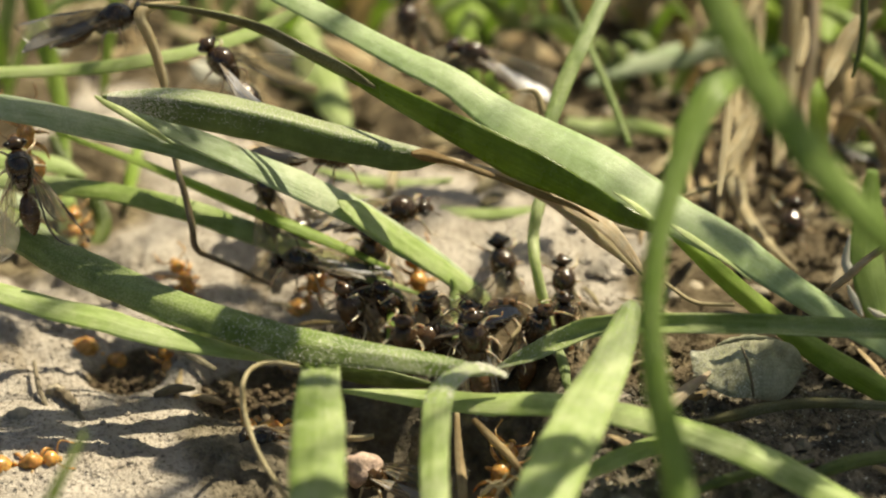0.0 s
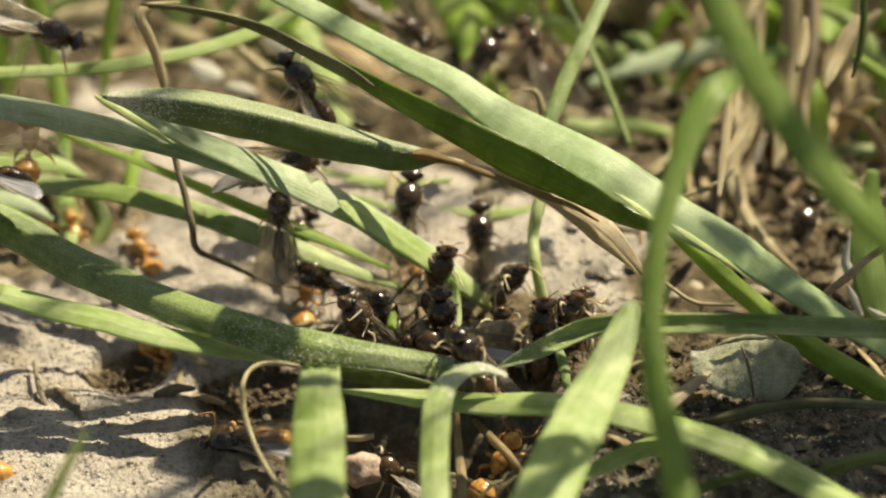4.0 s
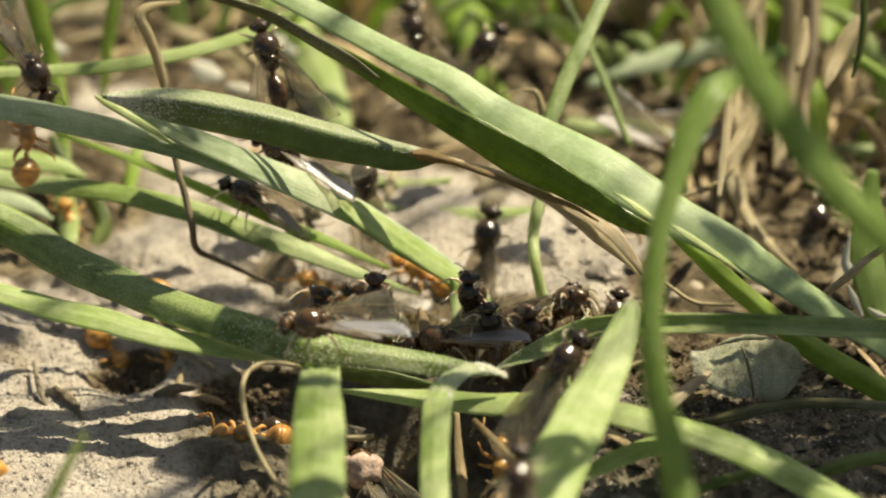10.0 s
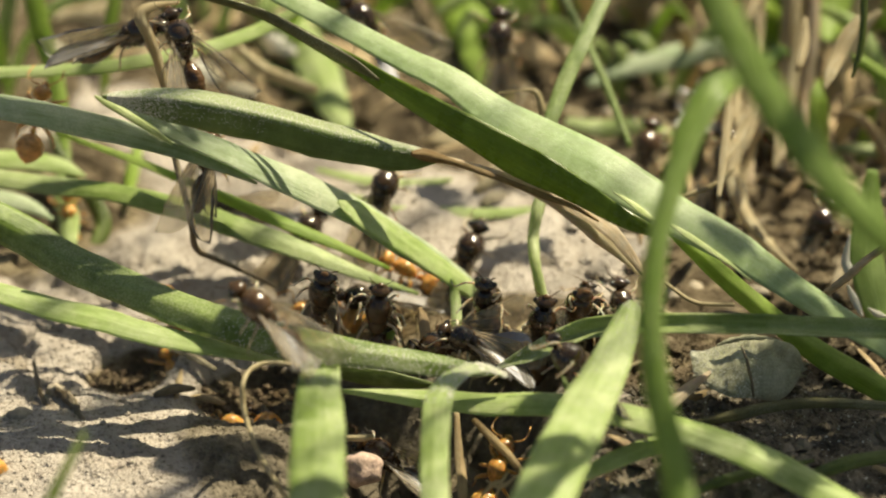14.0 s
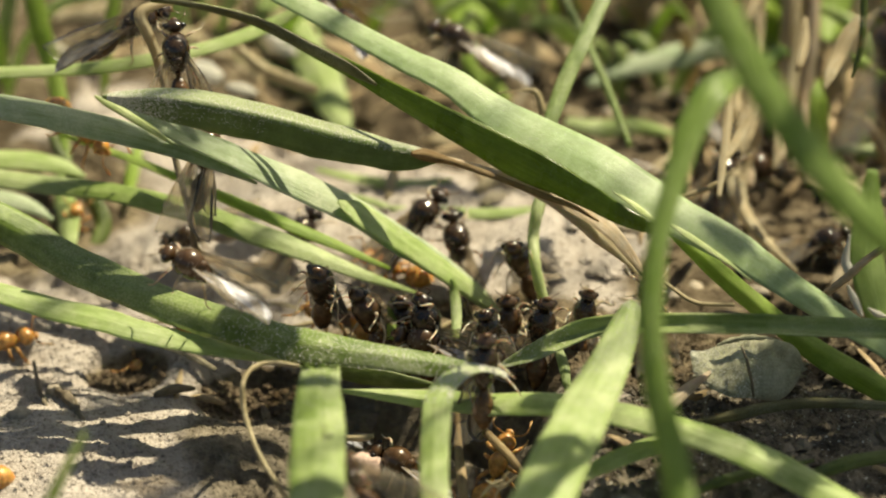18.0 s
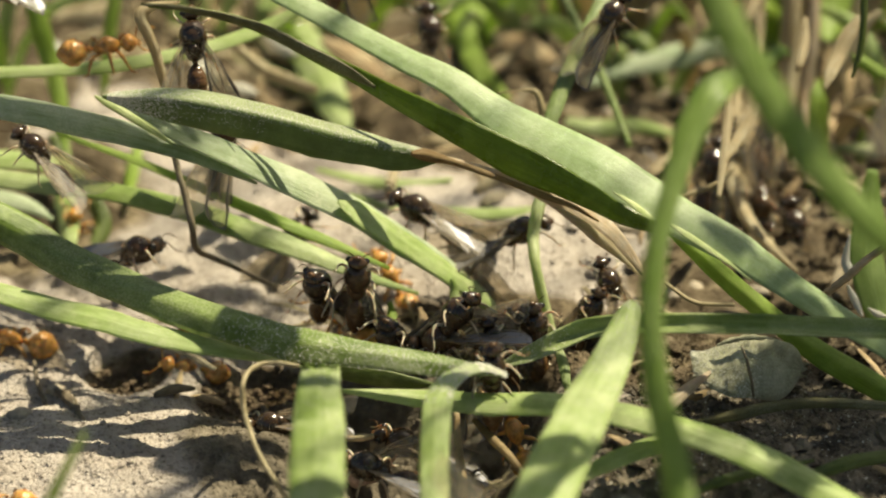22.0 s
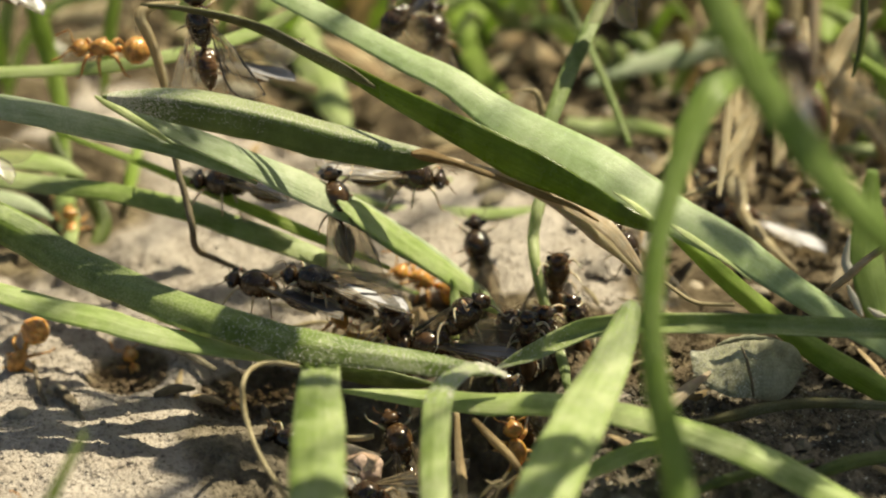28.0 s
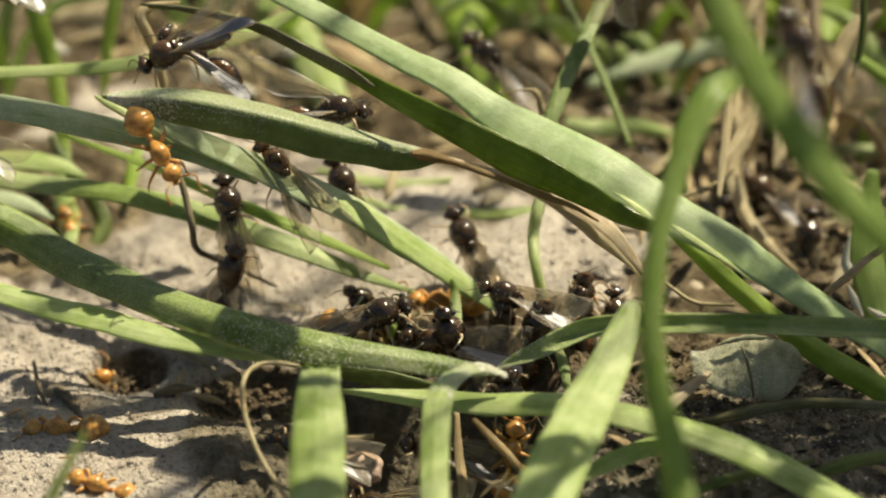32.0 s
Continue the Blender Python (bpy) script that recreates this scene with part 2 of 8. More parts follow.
def plain(name, colour, rough=0.5, spread=0.25, scale=900, depth=0.03, spec=0.5, coat=0.0):
    m, ns, ls, b = nodes_of(name)
    pos = ns.new("ShaderNodeTexCoord").outputs["Object"]
    lo = [c * (1 - spread) for c in colour]
    hi = [min(1, c * (1 + spread)) for c in colour]
    ls.new(ramp(ns, ls, tex_noise(ns, ls, pos, scale, 4, 0.6), ((0.3, lo), (0.7, hi))), b.inputs["Base Color"])
    b.inputs["Roughness"].default_value = rough
    b.inputs["Specular IOR Level"].default_value = spec
    b.inputs["Coat Weight"].default_value = coat
    b.inputs["Coat Roughness"].default_value = 0.12
    bump(ns, ls, b, tex_noise(ns, ls, pos, scale * 4, 3, 0.6), depth, 0.6)
    return m


# ---- building helpers ----
def mesh_object(name, verts, faces, material, uvs=None, smooth=True):
    me = bpy.data.meshes.new(name)
    me.from_pydata(verts, [], faces)
    if uvs is not None:
        layer = me.uv_layers.new(name="UVMap")
        for loop in me.loops:
            layer.data[loop.index].uv = uvs[loop.vertex_index]
    if smooth:
        for p in me.polygons:
            p.use_smooth = True
    me.materials.append(material)
    return new(name, me)


def spline(points, steps):
    """Smooth line through rows of numbers (Catmull-Rom), sampled evenly in its parameter."""
    p = np.array(points, float)
    p = np.vstack([2 * p[0] - p[1], p, 2 * p[-1] - p[-2]])
    n = len(p) - 3
    out = []
    for k in range(steps + 1):
        s = min(k / steps * n, n - 1e-6)
        i, f = int(s), s - int(s)
        a, b, c, d = p[i:i + 4]
        out.append(0.5 * (2 * b + (c - a) * f + (2 * a - 5 * b + 4 * c - d) * f * f + (3 * b - a - 3 * c + d) * f ** 3))
    return np.array(out)


def blade_mesh(points, face, fold, thick=0.13, steps=36, ragged=0, seed=0, twist=(0, 0), curl=0.0):
    """A folded leaf along a line of (x, y, z, width): the ridge looks along face, fold in degrees bends both halves back."""
    rnd = random.Random(seed)
    q = spline(points, steps)
    c, w = q[:, :3], np.maximum(q[:, 3], 0.08)
    tan = np.gradient(c, axis=0)
    tan /= np.linalg.norm(tan, axis=1)[:, None]
    arc = np.concatenate([[0], np.cumsum(np.linalg.norm(np.diff(c, axis=0), axis=1))])
    rows = 8
    verts, uvs, faces = [], [], []
    f = radians(fold)
    for i in range(len(c)):
        n = np.array(face, float)
        n -= tan[i] * n.dot(tan[i])
        n /= np.linalg.norm(n)
        side = np.cross(tan[i], n)
        a = radians(twist[0] + (twist[1] - twist[0]) * i / (len(c) - 1))
        n, side = n * math.cos(a) + side * math.sin(a), side * math.cos(a) - n * math.sin(a)
        for layer in (0, 1):
            for j in range(rows + 1):
                s = 2 * j / rows - 1
                soft = math.sqrt(s * s + 0.003) - 0.055
                t = thick * (1 - 0.75 * s * s) * (1 if layer == 0 else -1) * 0.5
                wob = 0.035 * math.sin(arc[i] * 1.3 + seed) * s * s
                half = w[i] / 2 * (1 + 0.03 * math.sin(arc[i] * 0.9 + seed * 2.1 + s) + 0.018 * math.sin(arc[i] * 2.9 + seed + 2 * s))
                pt = c[i] + side * (s * half * math.cos(f)) + n * (t - soft * half * math.sin(f) - curl * half * s * s + wob * half)
                if ragged and i == len(c) - 1:
                    pt = pt + tan[i] * rnd.uniform(-0.35, 0.5) * ragged
                verts.append(tuple(pt * MM))
                uvs.append(((s + 1) / 2, arc[i]))
    m = rows + 1
    for i in range(len(c) - 1):
        a, b = i * 2 * m, (i + 1) * 2 * m
        for j in range(rows):
            faces.append((a + j, a + j + 1, b + j + 1, b + j))
            faces.append((a + m + j + 1, a + m + j, b + m + j, b + m + j + 1))
        faces.append((a + m, a, b, b + m))
        faces.append((a + rows, a + m + rows, b + m + rows, b + rows))
    e = (len(c) - 1) * 2 * m
    for j in range(rows):
        faces.append((j + 1, j, m + j, m + j + 1))
        faces.append((e + j, e + j + 1, e + m + j + 1, e + m + j))
    return verts, faces, uvs


COUNT = [0]
TUFT = {}


def tuft(key, base, label, name="grass_tuft", category="grass"):
    """A plant: an Empty at its root that carries the blades built after it."""
    ob = new(name)
    ob.location = [c * MM for c in base]
    ob.empty_display_size = 2 * MM
    tagged(ob, label, category, "grass tufts")
    TUFT["now"] = ob
    return ob


def part(name, mesh_or_object, parent, label=""):
    """Hang a mesh object, built in world millimetres, under its thing."""
    ob = mesh_or_object
    ob.name = name
    ob.parent = parent
    ob.matrix_parent_inverse = Matrix.Translation(-Vector(parent.location))
    if label:
        ob["label"] = label
    return ob


def blade(label, material, points, up=45, lean=0, fold=14, name="blade", **extra):
    """up: how far the ridge looks above the level, towards the open side, in degrees; lean: turned sideways."""
    COUNT[0] += 1
    e, a = radians(up), radians(lean)
    face = (math.sin(a) * math.cos(e), -math.cos(a) * math.cos(e), math.sin(e))
    v, f, uv = blade_mesh(points, face, fold, seed=COUNT[0], **extra)
    return part(name, mesh_object(name, v, f, material, uv), TUFT["now"], label)


def tube_mesh(points, sides=8, steps=30, knots=0.0, seed=0):
    """A round stalk along a line of (x, y, z, thickness)."""
    rnd = random.Random(seed)
    q = spline(points, steps)
    c, w = q[:, :3], np.maximum(q[:, 3], 0.02)
    tan = np.gradient(c, axis=0)
    tan /= np.linalg.norm(tan, axis=1)[:, None]
    ref = np.array((0.31, 0.83, 0.46))
    verts, uvs, faces = [], [], []
    arc = 0
    for i in range(len(c)):
        if i:
            arc += float(np.linalg.norm(c[i] - c[i - 1]))
        ref = ref - tan[i] * ref.dot(tan[i])
        ref /= np.linalg.norm(ref)
        side = np.cross(tan[i], ref)
        for j in range(sides):
            a = 2 * math.pi * j / sides
            r = w[i] / 2 * (1 + knots * rnd.uniform(-1, 1))
            verts.append(tuple((c[i] + r * (math.cos(a) * ref + math.sin(a) * side)) * MM))
            uvs.append((j / sides, arc))
    for i in range(len(c) - 1):
        for j in range(sides):
            k = (j + 1) % sides
            faces.append((i * sides + j, i * sides + k, (i + 1) * sides + k, (i + 1) * sides + j))
    faces.append(tuple(range(sides))[::-1])
    faces.append(tuple((len(c) - 1) * sides + j for j in range(sides)))
    return verts, faces, uvs


def stalk(label, material, points, name="grass_stalk", category="stalk", group="stalks", knots=0.08, steps=30):
    COUNT[0] += 1
    v, f, uv = tube_mesh(points, steps=steps, knots=knots, seed=COUNT[0])
    ob = mesh_object(name, v, f, material, uv)
    if TUFT["now"]:
        return part("stalk", ob, TUFT["now"], label)
    return tagged(ob, label, category, group)


# ---- ground ----
def pit(x, y, cx, cy, rx, ry, depth, power=2):
    d = (abs((x - cx) / rx) ** power + abs((y - cy) / ry) ** power)
    return -depth * math.exp(-d)


def ground_z(x, y):
    """Height of the soil in millimetres."""
    far = math.hypot(x, y)
    calm = 1 - 0.6 * math.exp(-((x + 22) / 14) ** 4 - ((y + 22) / 8) ** 4)
    z = 1.2 * noise.noise((x * 0.07, y * 0.07, 3.1)) + calm * 0.55 * noise.noise((x * 0.21, y * 0.21, 8.7))
    bank = math.exp(-((x + 2) / 22) ** 4 - ((y - 1) / 11) ** 4)
    ledge = math.exp(-((x + 22) / 14) ** 4 - ((y + 18) / 10) ** 4)
    soil = math.exp(-((x - 20) / 13) ** 4 - ((y + 20) / 9) ** 4)
    rough = 1 - 0.7 * bank - 0.3 * soil - 0.35 * ledge
    if far < 90:
        z += rough * 0.4 * noise.noise((x * 0.6, y * 0.6, 1.3)) + rough * 0.16 * noise.noise((x * 1.7, y * 1.7, 5.2))
        z += rough * 0.22 * max(0.0, noise.noise((x * 0.9, y * 0.9, 12.0)))
    # nest mouth below the cut blades, and the gallery that runs off to its side
    z += pit(x, y, -0.6, -19.5, 6.4, 7.0, 7.0, 4)
    z += pit(x, y, -10.2, -13.1, 4.2, 2.6, 1.2, 4) + pit(x, y, -18.8, -10.8, 2.3, 1.9, 1.1, 4)
    # the clay falls away gently to a lower floor
    k = (3.0 - y + 2.0 * noise.noise((x * 0.12, y * 0.12, 4.0))) / 19
    step = min(1.0, max(0.0, k))
    z -= (1.7 - 0.9 * math.exp(-((y + 22) / 6) ** 2)) * step * step * (3 - 2 * step) * min(1.0, max(0.0, (-2 - x) / 9))
    # cracks between clods
    if far < 60:
        c = noise.noise((x * 0.26 + 3, y * 0.3, 7.7)) + 0.35 * noise.noise((x * 0.9, y * 0.9, 2.2))
        z -= 1.3 * max(0.0, 1 - abs(c) * 9) * (1 - bank) * (1 - ledge) * (1 - 0.7 * soil)
    # clay bank behind the mouth
    z += 1.2 * math.exp(-((x + 4) / 16) ** 2 - ((y - 2) / 6) ** 2)
    z += 2.0 * (1 - math.exp(-max(0.0, y - 14) / 20)) if y > 14 else 0
    return z


def build_ground():
    """One sheet, fine at the nest and ever coarser towards the horizon."""
    def axis(n, near, far):
        k = np.linspace(-1, 1, n)
        return np.sign(k) * (near * np.abs(k) + (far - near) * np.abs(k) ** 14)
    nx, ny = 450, 450
    xs, ys = axis(nx, 62, 900000), axis(ny, 62, 900000)
    verts = [(x * MM, y * MM, ground_z(x, y) * MM) for y in ys for x in xs]
    faces = [(j * nx + i, j * nx + i + 1, (j + 1) * nx + i + 1, (j + 1) * nx + i) for j in range(ny - 1) for i in range(nx - 1)]
    return tagged(mesh_object("ground", verts, faces, SOIL), "dry pale clay soil with cracks and dark grains", "soil", kind="structure")


ground = build_ground()

# ---- grass round the nest mouth ----
tuft("left", (-34.57, 7.75, 0), "green grass tuft with blades laid over the clay")
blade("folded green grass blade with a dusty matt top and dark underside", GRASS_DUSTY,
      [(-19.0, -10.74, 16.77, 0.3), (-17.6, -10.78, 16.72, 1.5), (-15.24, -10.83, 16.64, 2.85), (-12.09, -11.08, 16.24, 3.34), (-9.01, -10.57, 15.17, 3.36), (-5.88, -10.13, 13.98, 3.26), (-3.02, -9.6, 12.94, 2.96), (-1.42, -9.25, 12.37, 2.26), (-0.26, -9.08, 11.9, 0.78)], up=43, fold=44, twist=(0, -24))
blade("withered brown end of the folded blade", GRASS_WITHERED,
      [(-1.8, -10.19, 12.76, 0.26), (-1.09, -9.87, 12.5, 0.77), (-0.29, -9.63, 12.14, 0.65), (0.71, -9.42, 11.72, 0.32)], up=30, fold=20)
blade("greyish green blade running under the twisted one", GRASS_GREY,
      [(-26.73, -9.96, 16.14, 1.46), (-21.84, -9.61, 14.82, 1.72), (-18.14, -9.21, 13.57, 1.54), (-14.66, -9.25, 12.37, 1.16), (-12.45, -9.23, 11.27, 0.71), (-10.73, -9.02, 10.10, 0.16)], up=56, fold=10)
blade("greyish green blade stretched over the clay", GRASS_GREY,
      [(-19.48, -9.46, 16.00, 0.32), (-17.69, -9.44, 15.09, 0.89), (-15.52, -9.41, 14.01, 1.41), (-13.04, -9.20, 12.64, 1.81), (-10.24, -8.57, 10.82, 2.09), (-7.36, -8.42, 9.17, 2.17), (-4.76, -8.26, 7.54, 2.05), (-2.13, -8.30, 5.58, 1.93), (0.54, -8.41, 3.52, 1.61), (2.53, -8.39, 1.66, 1.15), (3.53, -8.04, 0.34, 0.24)], up=64, fold=7, twist=(-16, 0))
blade("lit turned-over margin of the stretched blade", GRASS_BLEACHED,
      [(-19.48, -10.21, 16.49, 0.16), (-18.77, -10.06, 15.97, 0.54), (-17.61, -10.15, 15.26, 0.60), (-16.22, -10.29, 14.29, 0.48), (-15.30, -10.42, 13.52, 0.13)], up=74, fold=4, curl=0.3)
blade("brighter yellowish end of the stretched blade", GRASS_PALE,
      [(-6.1, -8.84, 8.8, 0.25), (-5.5, -8.8, 8.4, 1.3), (-4.74, -8.74, 7.91, 1.98), (-2.12, -8.8, 5.93, 1.89), (0.53, -8.92, 3.84, 1.6), (2.55, -8.88, 2.02, 1.14), (3.52, -8.54, 0.67, 0.27)], up=80, fold=8)
blade("dull green blade half shaded under the others", GRASS,
      [(-29.23, -0.95, 6.03, 1.39), (-23.54, -2.18, 5.95, 1.38), (-19.96, -3.26, 6.11, 1.37), (-15.76, -4.62, 5.81, 1.56), (-11.61, -6.19, 5.18, 1.55), (-8.23, -6.86, 4.12, 1.35), (-4.86, -7.57, 2.98, 0.81), (-1.48, -8.2, 1.98, 0.2)], up=66, fold=8)
blade("narrow yellowish green blade above the clay", GRASS_FRESH,
      [(-23.38, -1.34, 9.18, 0.34), (-18.14, -3.18, 8.12, 0.54), (-13.63, -5.01, 7.07, 0.74), (-10.19, -6.64, 6.36, 0.87), (-7.51, -7.22, 5.42, 0.8), (-3.15, -8.24, 3.8, 0.27)], up=70, fold=8)
blade("long dark green arching blade with a shiny midrib", GRASS_DEEP,
      [(-27.33, -10.48, 9.64, 2.14), (-23.71, -11.85, 8.21, 2.45), (-21.36, -13.04, 7.43, 2.38), (-18.01, -14.65, 6.75, 2.3), (-14.34, -16.72, 6.46, 2.21), (-10.43, -18.66, 6.36, 2.31), (-6.95, -19.74, 6.15, 2.17), (-3.23, -20.04, 5.68, 1.74), (0.19, -20.32, 5.23, 1.43), (3.51, -20.58, 4.81, 0.25)], up=48, fold=22, twist=(6, -22))
blade("light green blade tapering beneath the arching one", GRASS_PALE,
      [(-26.8, -15.24, 7.31, 1.4), (-22.29, -16.25, 6.46, 1.65), (-19.07, -17, 6.01, 1.77), (-15.89, -17.62, 5.39, 1.58), (-12.72, -18.17, 4.89, 1.2), (-10.2, -18.45, 4.44, 0.69), (-7.84, -18.75, 3.96, 0.16)], up=77, fold=8)
# the dark green stands in for shade on this underside
blade("underside strip over the mouth with its shade in the colour", GRASS_DARK,
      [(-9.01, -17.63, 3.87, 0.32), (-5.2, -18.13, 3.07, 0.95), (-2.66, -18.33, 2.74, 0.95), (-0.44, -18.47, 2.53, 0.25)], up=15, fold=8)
blade("olive blade lying behind the dead stalk", GRASS_PALE,
      [(-28.82, 0.53, 12.17, 0.82), (-23.38, 0.65, 12.37, 0.89), (-19.96, 0.80, 12.60, 0.96), (-16.58, 1.11, 13.09, 0.96), (-13.21, 2.45, 13.36, 0.96), (-10.56, 3.91, 13.81, 0.97), (-8.31, 4.54, 14.81, 0.55)], up=62, fold=6)

tuft("right", (32.03, -12.45, 0), "broad-bladed grass tuft sprawling across the nest")
blade("broad pale green blade lying across the whole nest", GRASS_BROAD,
      [(-12.77, 2.18, 18.60, 1.38), (-7.28, -1.13, 17.06, 1.49), (-2.60, -4.21, 15.91, 1.64), (0.68, -5.96, 14.99, 1.98), (3.70, -7.96, 13.68, 2.48), (8.44, -10.97, 12.62, 3.00), (12.14, -13.09, 11.13, 2.71), (16.02, -14.25, 9.28, 2.36), (19.53, -15.51, 7.26, 1.84), (23.61, -16.47, 4.78, 1.53), (27.34, -17.19, 2.68, 1.41)], up=64, fold=5)
UNDER_STRIP = blade("dark green underside, shade in its colour, with a withered brown tip", GRASS_UNDER_SHADE,
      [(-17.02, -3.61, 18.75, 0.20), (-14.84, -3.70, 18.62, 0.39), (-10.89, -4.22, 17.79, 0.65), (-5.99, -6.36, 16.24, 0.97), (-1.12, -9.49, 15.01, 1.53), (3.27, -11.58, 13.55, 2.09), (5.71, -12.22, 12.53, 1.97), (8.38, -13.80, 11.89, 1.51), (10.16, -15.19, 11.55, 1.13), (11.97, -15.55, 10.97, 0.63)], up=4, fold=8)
DRIED_END = blade("olive brown dried end of the dark blade", GRASS_OLIVE,
      [(-17.39, -3.99, 19.09, 0.16), (-14.75, -4.15, 18.84, 0.36), (-10.85, -4.74, 18.09, 0.55), (-7.90, -5.85, 17.06, 0.68), (-5.65, -6.79, 16.31, 0.71), (-3.86, -7.85, 15.75, 0.19)], up=4, fold=8)
blade("withered papery blade tip curling under the green one", HUSK,
      [(-1.36, -8.97, 12.06, 0.45), (0.16, -9.16, 11.76, 0.58), (3.11, -9.59, 11.07, 0.62), (5.37, -10.28, 10.35, 0.78), (7.29, -11.05, 9.68, 1.36), (9.06, -11.87, 8.75, 1.68), (10.35, -12.47, 7.60, 1.10), (11.29, -13.00, 6.75, 0.39)], up=62, fold=9, ragged=1.2, twist=(-10, 14))
blade("brown torn margin of the papery tip", GRASS_WITHERED,
      [(-0.45, -9.51, 12.15, 0.19), (1.48, -9.82, 11.65, 0.36), (3.74, -10.35, 10.99, 0.32), (5.67, -10.84, 10.39, 0.39), (7.43, -11.36, 9.94, 0.29), (8.88, -11.89, 9.29, 0.13)], up=40, fold=6)
blade("split papery strand of the withered tip", STRAW,
      [(6.47, -11.36, 9.94, 0.16), (7.91, -12.04, 9.23, 0.45), (9.35, -12.65, 8.25, 0.51), (10.48, -13.13, 7.29, 0.29), (11.13, -13.49, 6.72, 0.10)], up=55, fold=12)
blade("mid green blade running level towards the tussock", GRASS,
      [(3.04, -17.96, 3.33, 0.25), (4.95, -17.59, 3.93, 1.27), (7.17, -17.06, 4.79, 1.65), (9.29, -17.62, 5.77, 1.57), (12.38, -18.38, 6.44, 1.56), (16.10, -18.40, 6.41, 1.56), (20.51, -18.47, 6.30, 1.56), (26.73, -18.63, 6.04, 1.44)], up=58, fold=-38)
# pale midrib strips, turned to mirror the sun, stand in for the fold's highlight
blade("pale midrib strip added as the broad blade highlight", GRASS_RIB_SHINE,
      [(9.41, -14.44, 12.75, 0.09), (10.35, -14.74, 12.27, 0.38), (11.13, -15.04, 11.79, 0.50), (11.75, -15.30, 11.37, 0.16)], up=66, lean=41, fold=4)
blade("pale midrib strip added as the broad blade highlight", GRASS_RIB_SHINE,
      [(12.58, -14.94, 11.00, 0.16), (13.52, -15.26, 10.50, 0.47), (14.63, -15.55, 9.83, 0.44), (15.91, -15.85, 8.98, 0.28), (17.19, -16.22, 8.02, 0.09)], up=66, lean=41, fold=4)
blade("narrow green blade below the broad one", GRASS_FRESH,
      [(12.99, -11.24, 8.44, 0.71), (15.42, -12.37, 6.62, 1.23), (17.68, -13.4, 4.97, 1.3), (19.95, -14.4, 3.38, 1.43), (22.54, -15.32, 1.9, 1.62), (27.72, -16.92, -0.66, 1.55)], up=42, fold=24)
blade("olive green blade lying on dark soil", GRASS_OLIVE,
      [(13.67, -19.64, 0.64, 0.3), (16.05, -19.37, 1.08, 0.72), (18.9, -19.05, 1.59, 0.72), (22.07, -18.97, 1.72, 0.66), (27.15, -19.17, 1.4, 0.6)], up=60, fold=22)
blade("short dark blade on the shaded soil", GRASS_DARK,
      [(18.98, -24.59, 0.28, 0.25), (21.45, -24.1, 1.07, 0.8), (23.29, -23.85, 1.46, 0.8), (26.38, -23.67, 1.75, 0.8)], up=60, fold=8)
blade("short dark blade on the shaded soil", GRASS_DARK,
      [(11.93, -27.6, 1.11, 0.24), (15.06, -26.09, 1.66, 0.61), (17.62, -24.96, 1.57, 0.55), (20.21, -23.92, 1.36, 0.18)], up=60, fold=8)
blade("narrow green blade lying flat before the nest mouth", GRASS_PALE,
      [(-5.56, -20.27, 3.41, 0.25), (-3.25, -20.35, 3.28, 0.88), (-0.13, -20.5, 3.04, 1.5), (2.67, -21.42, 3.47, 1.68), (6.04, -22.25, 4.02, 1.73), (9.36, -23.33, 4.19, 1.77), (12.63, -24.59, 4.05, 1.82), (16.15, -26.04, 3.62, 1.99), (19.02, -27.64, 2.95, 1.97), (22.27, -30.3, 2.46, 1.77)], up=76, fold=12)
blade("pale green blade piece behind the blunt one", GRASS_PALE,
      [(6.61, -25.48, 0.74, 0.24), (8.44, -24.9, 1.67, 1.04), (9.97, -24.54, 2.24, 1.28), (12.11, -24.15, 2.86, 1.22), (13.49, -23.89, 3.28, 0.55)], up=76, fold=8)

tuft("front", (0.47, -31.21, 0), "bitten pale green shoots before the nest mouth")
blade("upright green blade bitten off with a ragged end", GRASS,
      [(-6.57, -43.58, -0.30, 2.17), (-6.37, -41.68, 5.04, 2.58), (-6.17, -38.08, 7.00, 2.72), (-6.24, -34.92, 7.33, 2.83), (-6.34, -31.72, 7.73, 2.86), (-6.44, -28.78, 7.72, 2.68), (-6.48, -26.38, 7.80, 2.37), (-6.49, -24.53, 7.92, 2.09)], up=75, fold=6, ragged=0.7)
blade("pale green blade bent over at its fuzzy tip", GRASS_PALE,
      [(-0.80, -40.43, -0.30, 1.13), (-0.60, -38.53, 3.23, 1.35), (-0.40, -34.93, 4.49, 1.42), (-0.43, -31.43, 5.36, 1.50), (-0.44, -28.19, 5.84, 1.56), (-0.30, -25.54, 6.30, 1.56), (0.18, -23.73, 6.37, 1.42), (1.04, -22.57, 6.34, 1.13), (2.17, -22.03, 6.26, 0.83), (3.44, -21.78, 5.53, 0.43)], up=70, fold=8, twist=(8, -20))
blade("broad blunt green blade rising close in front", GRASS_PALE,
      [(3.44, -44.35, -0.30, 2.44), (3.64, -42.45, 5.51, 2.90), (3.84, -38.85, 7.65, 3.05), (4.94, -35.32, 7.64, 2.98), (6.28, -31.17, 7.68, 3.01), (7.48, -27.61, 7.70, 2.73), (8.61, -24.64, 7.74, 2.39), (9.66, -21.44, 8.15, 1.74), (10.19, -19.97, 8.61, 1.14), (10.38, -19.31, 8.72, 0.46)], up=75, lean=20, fold=5)

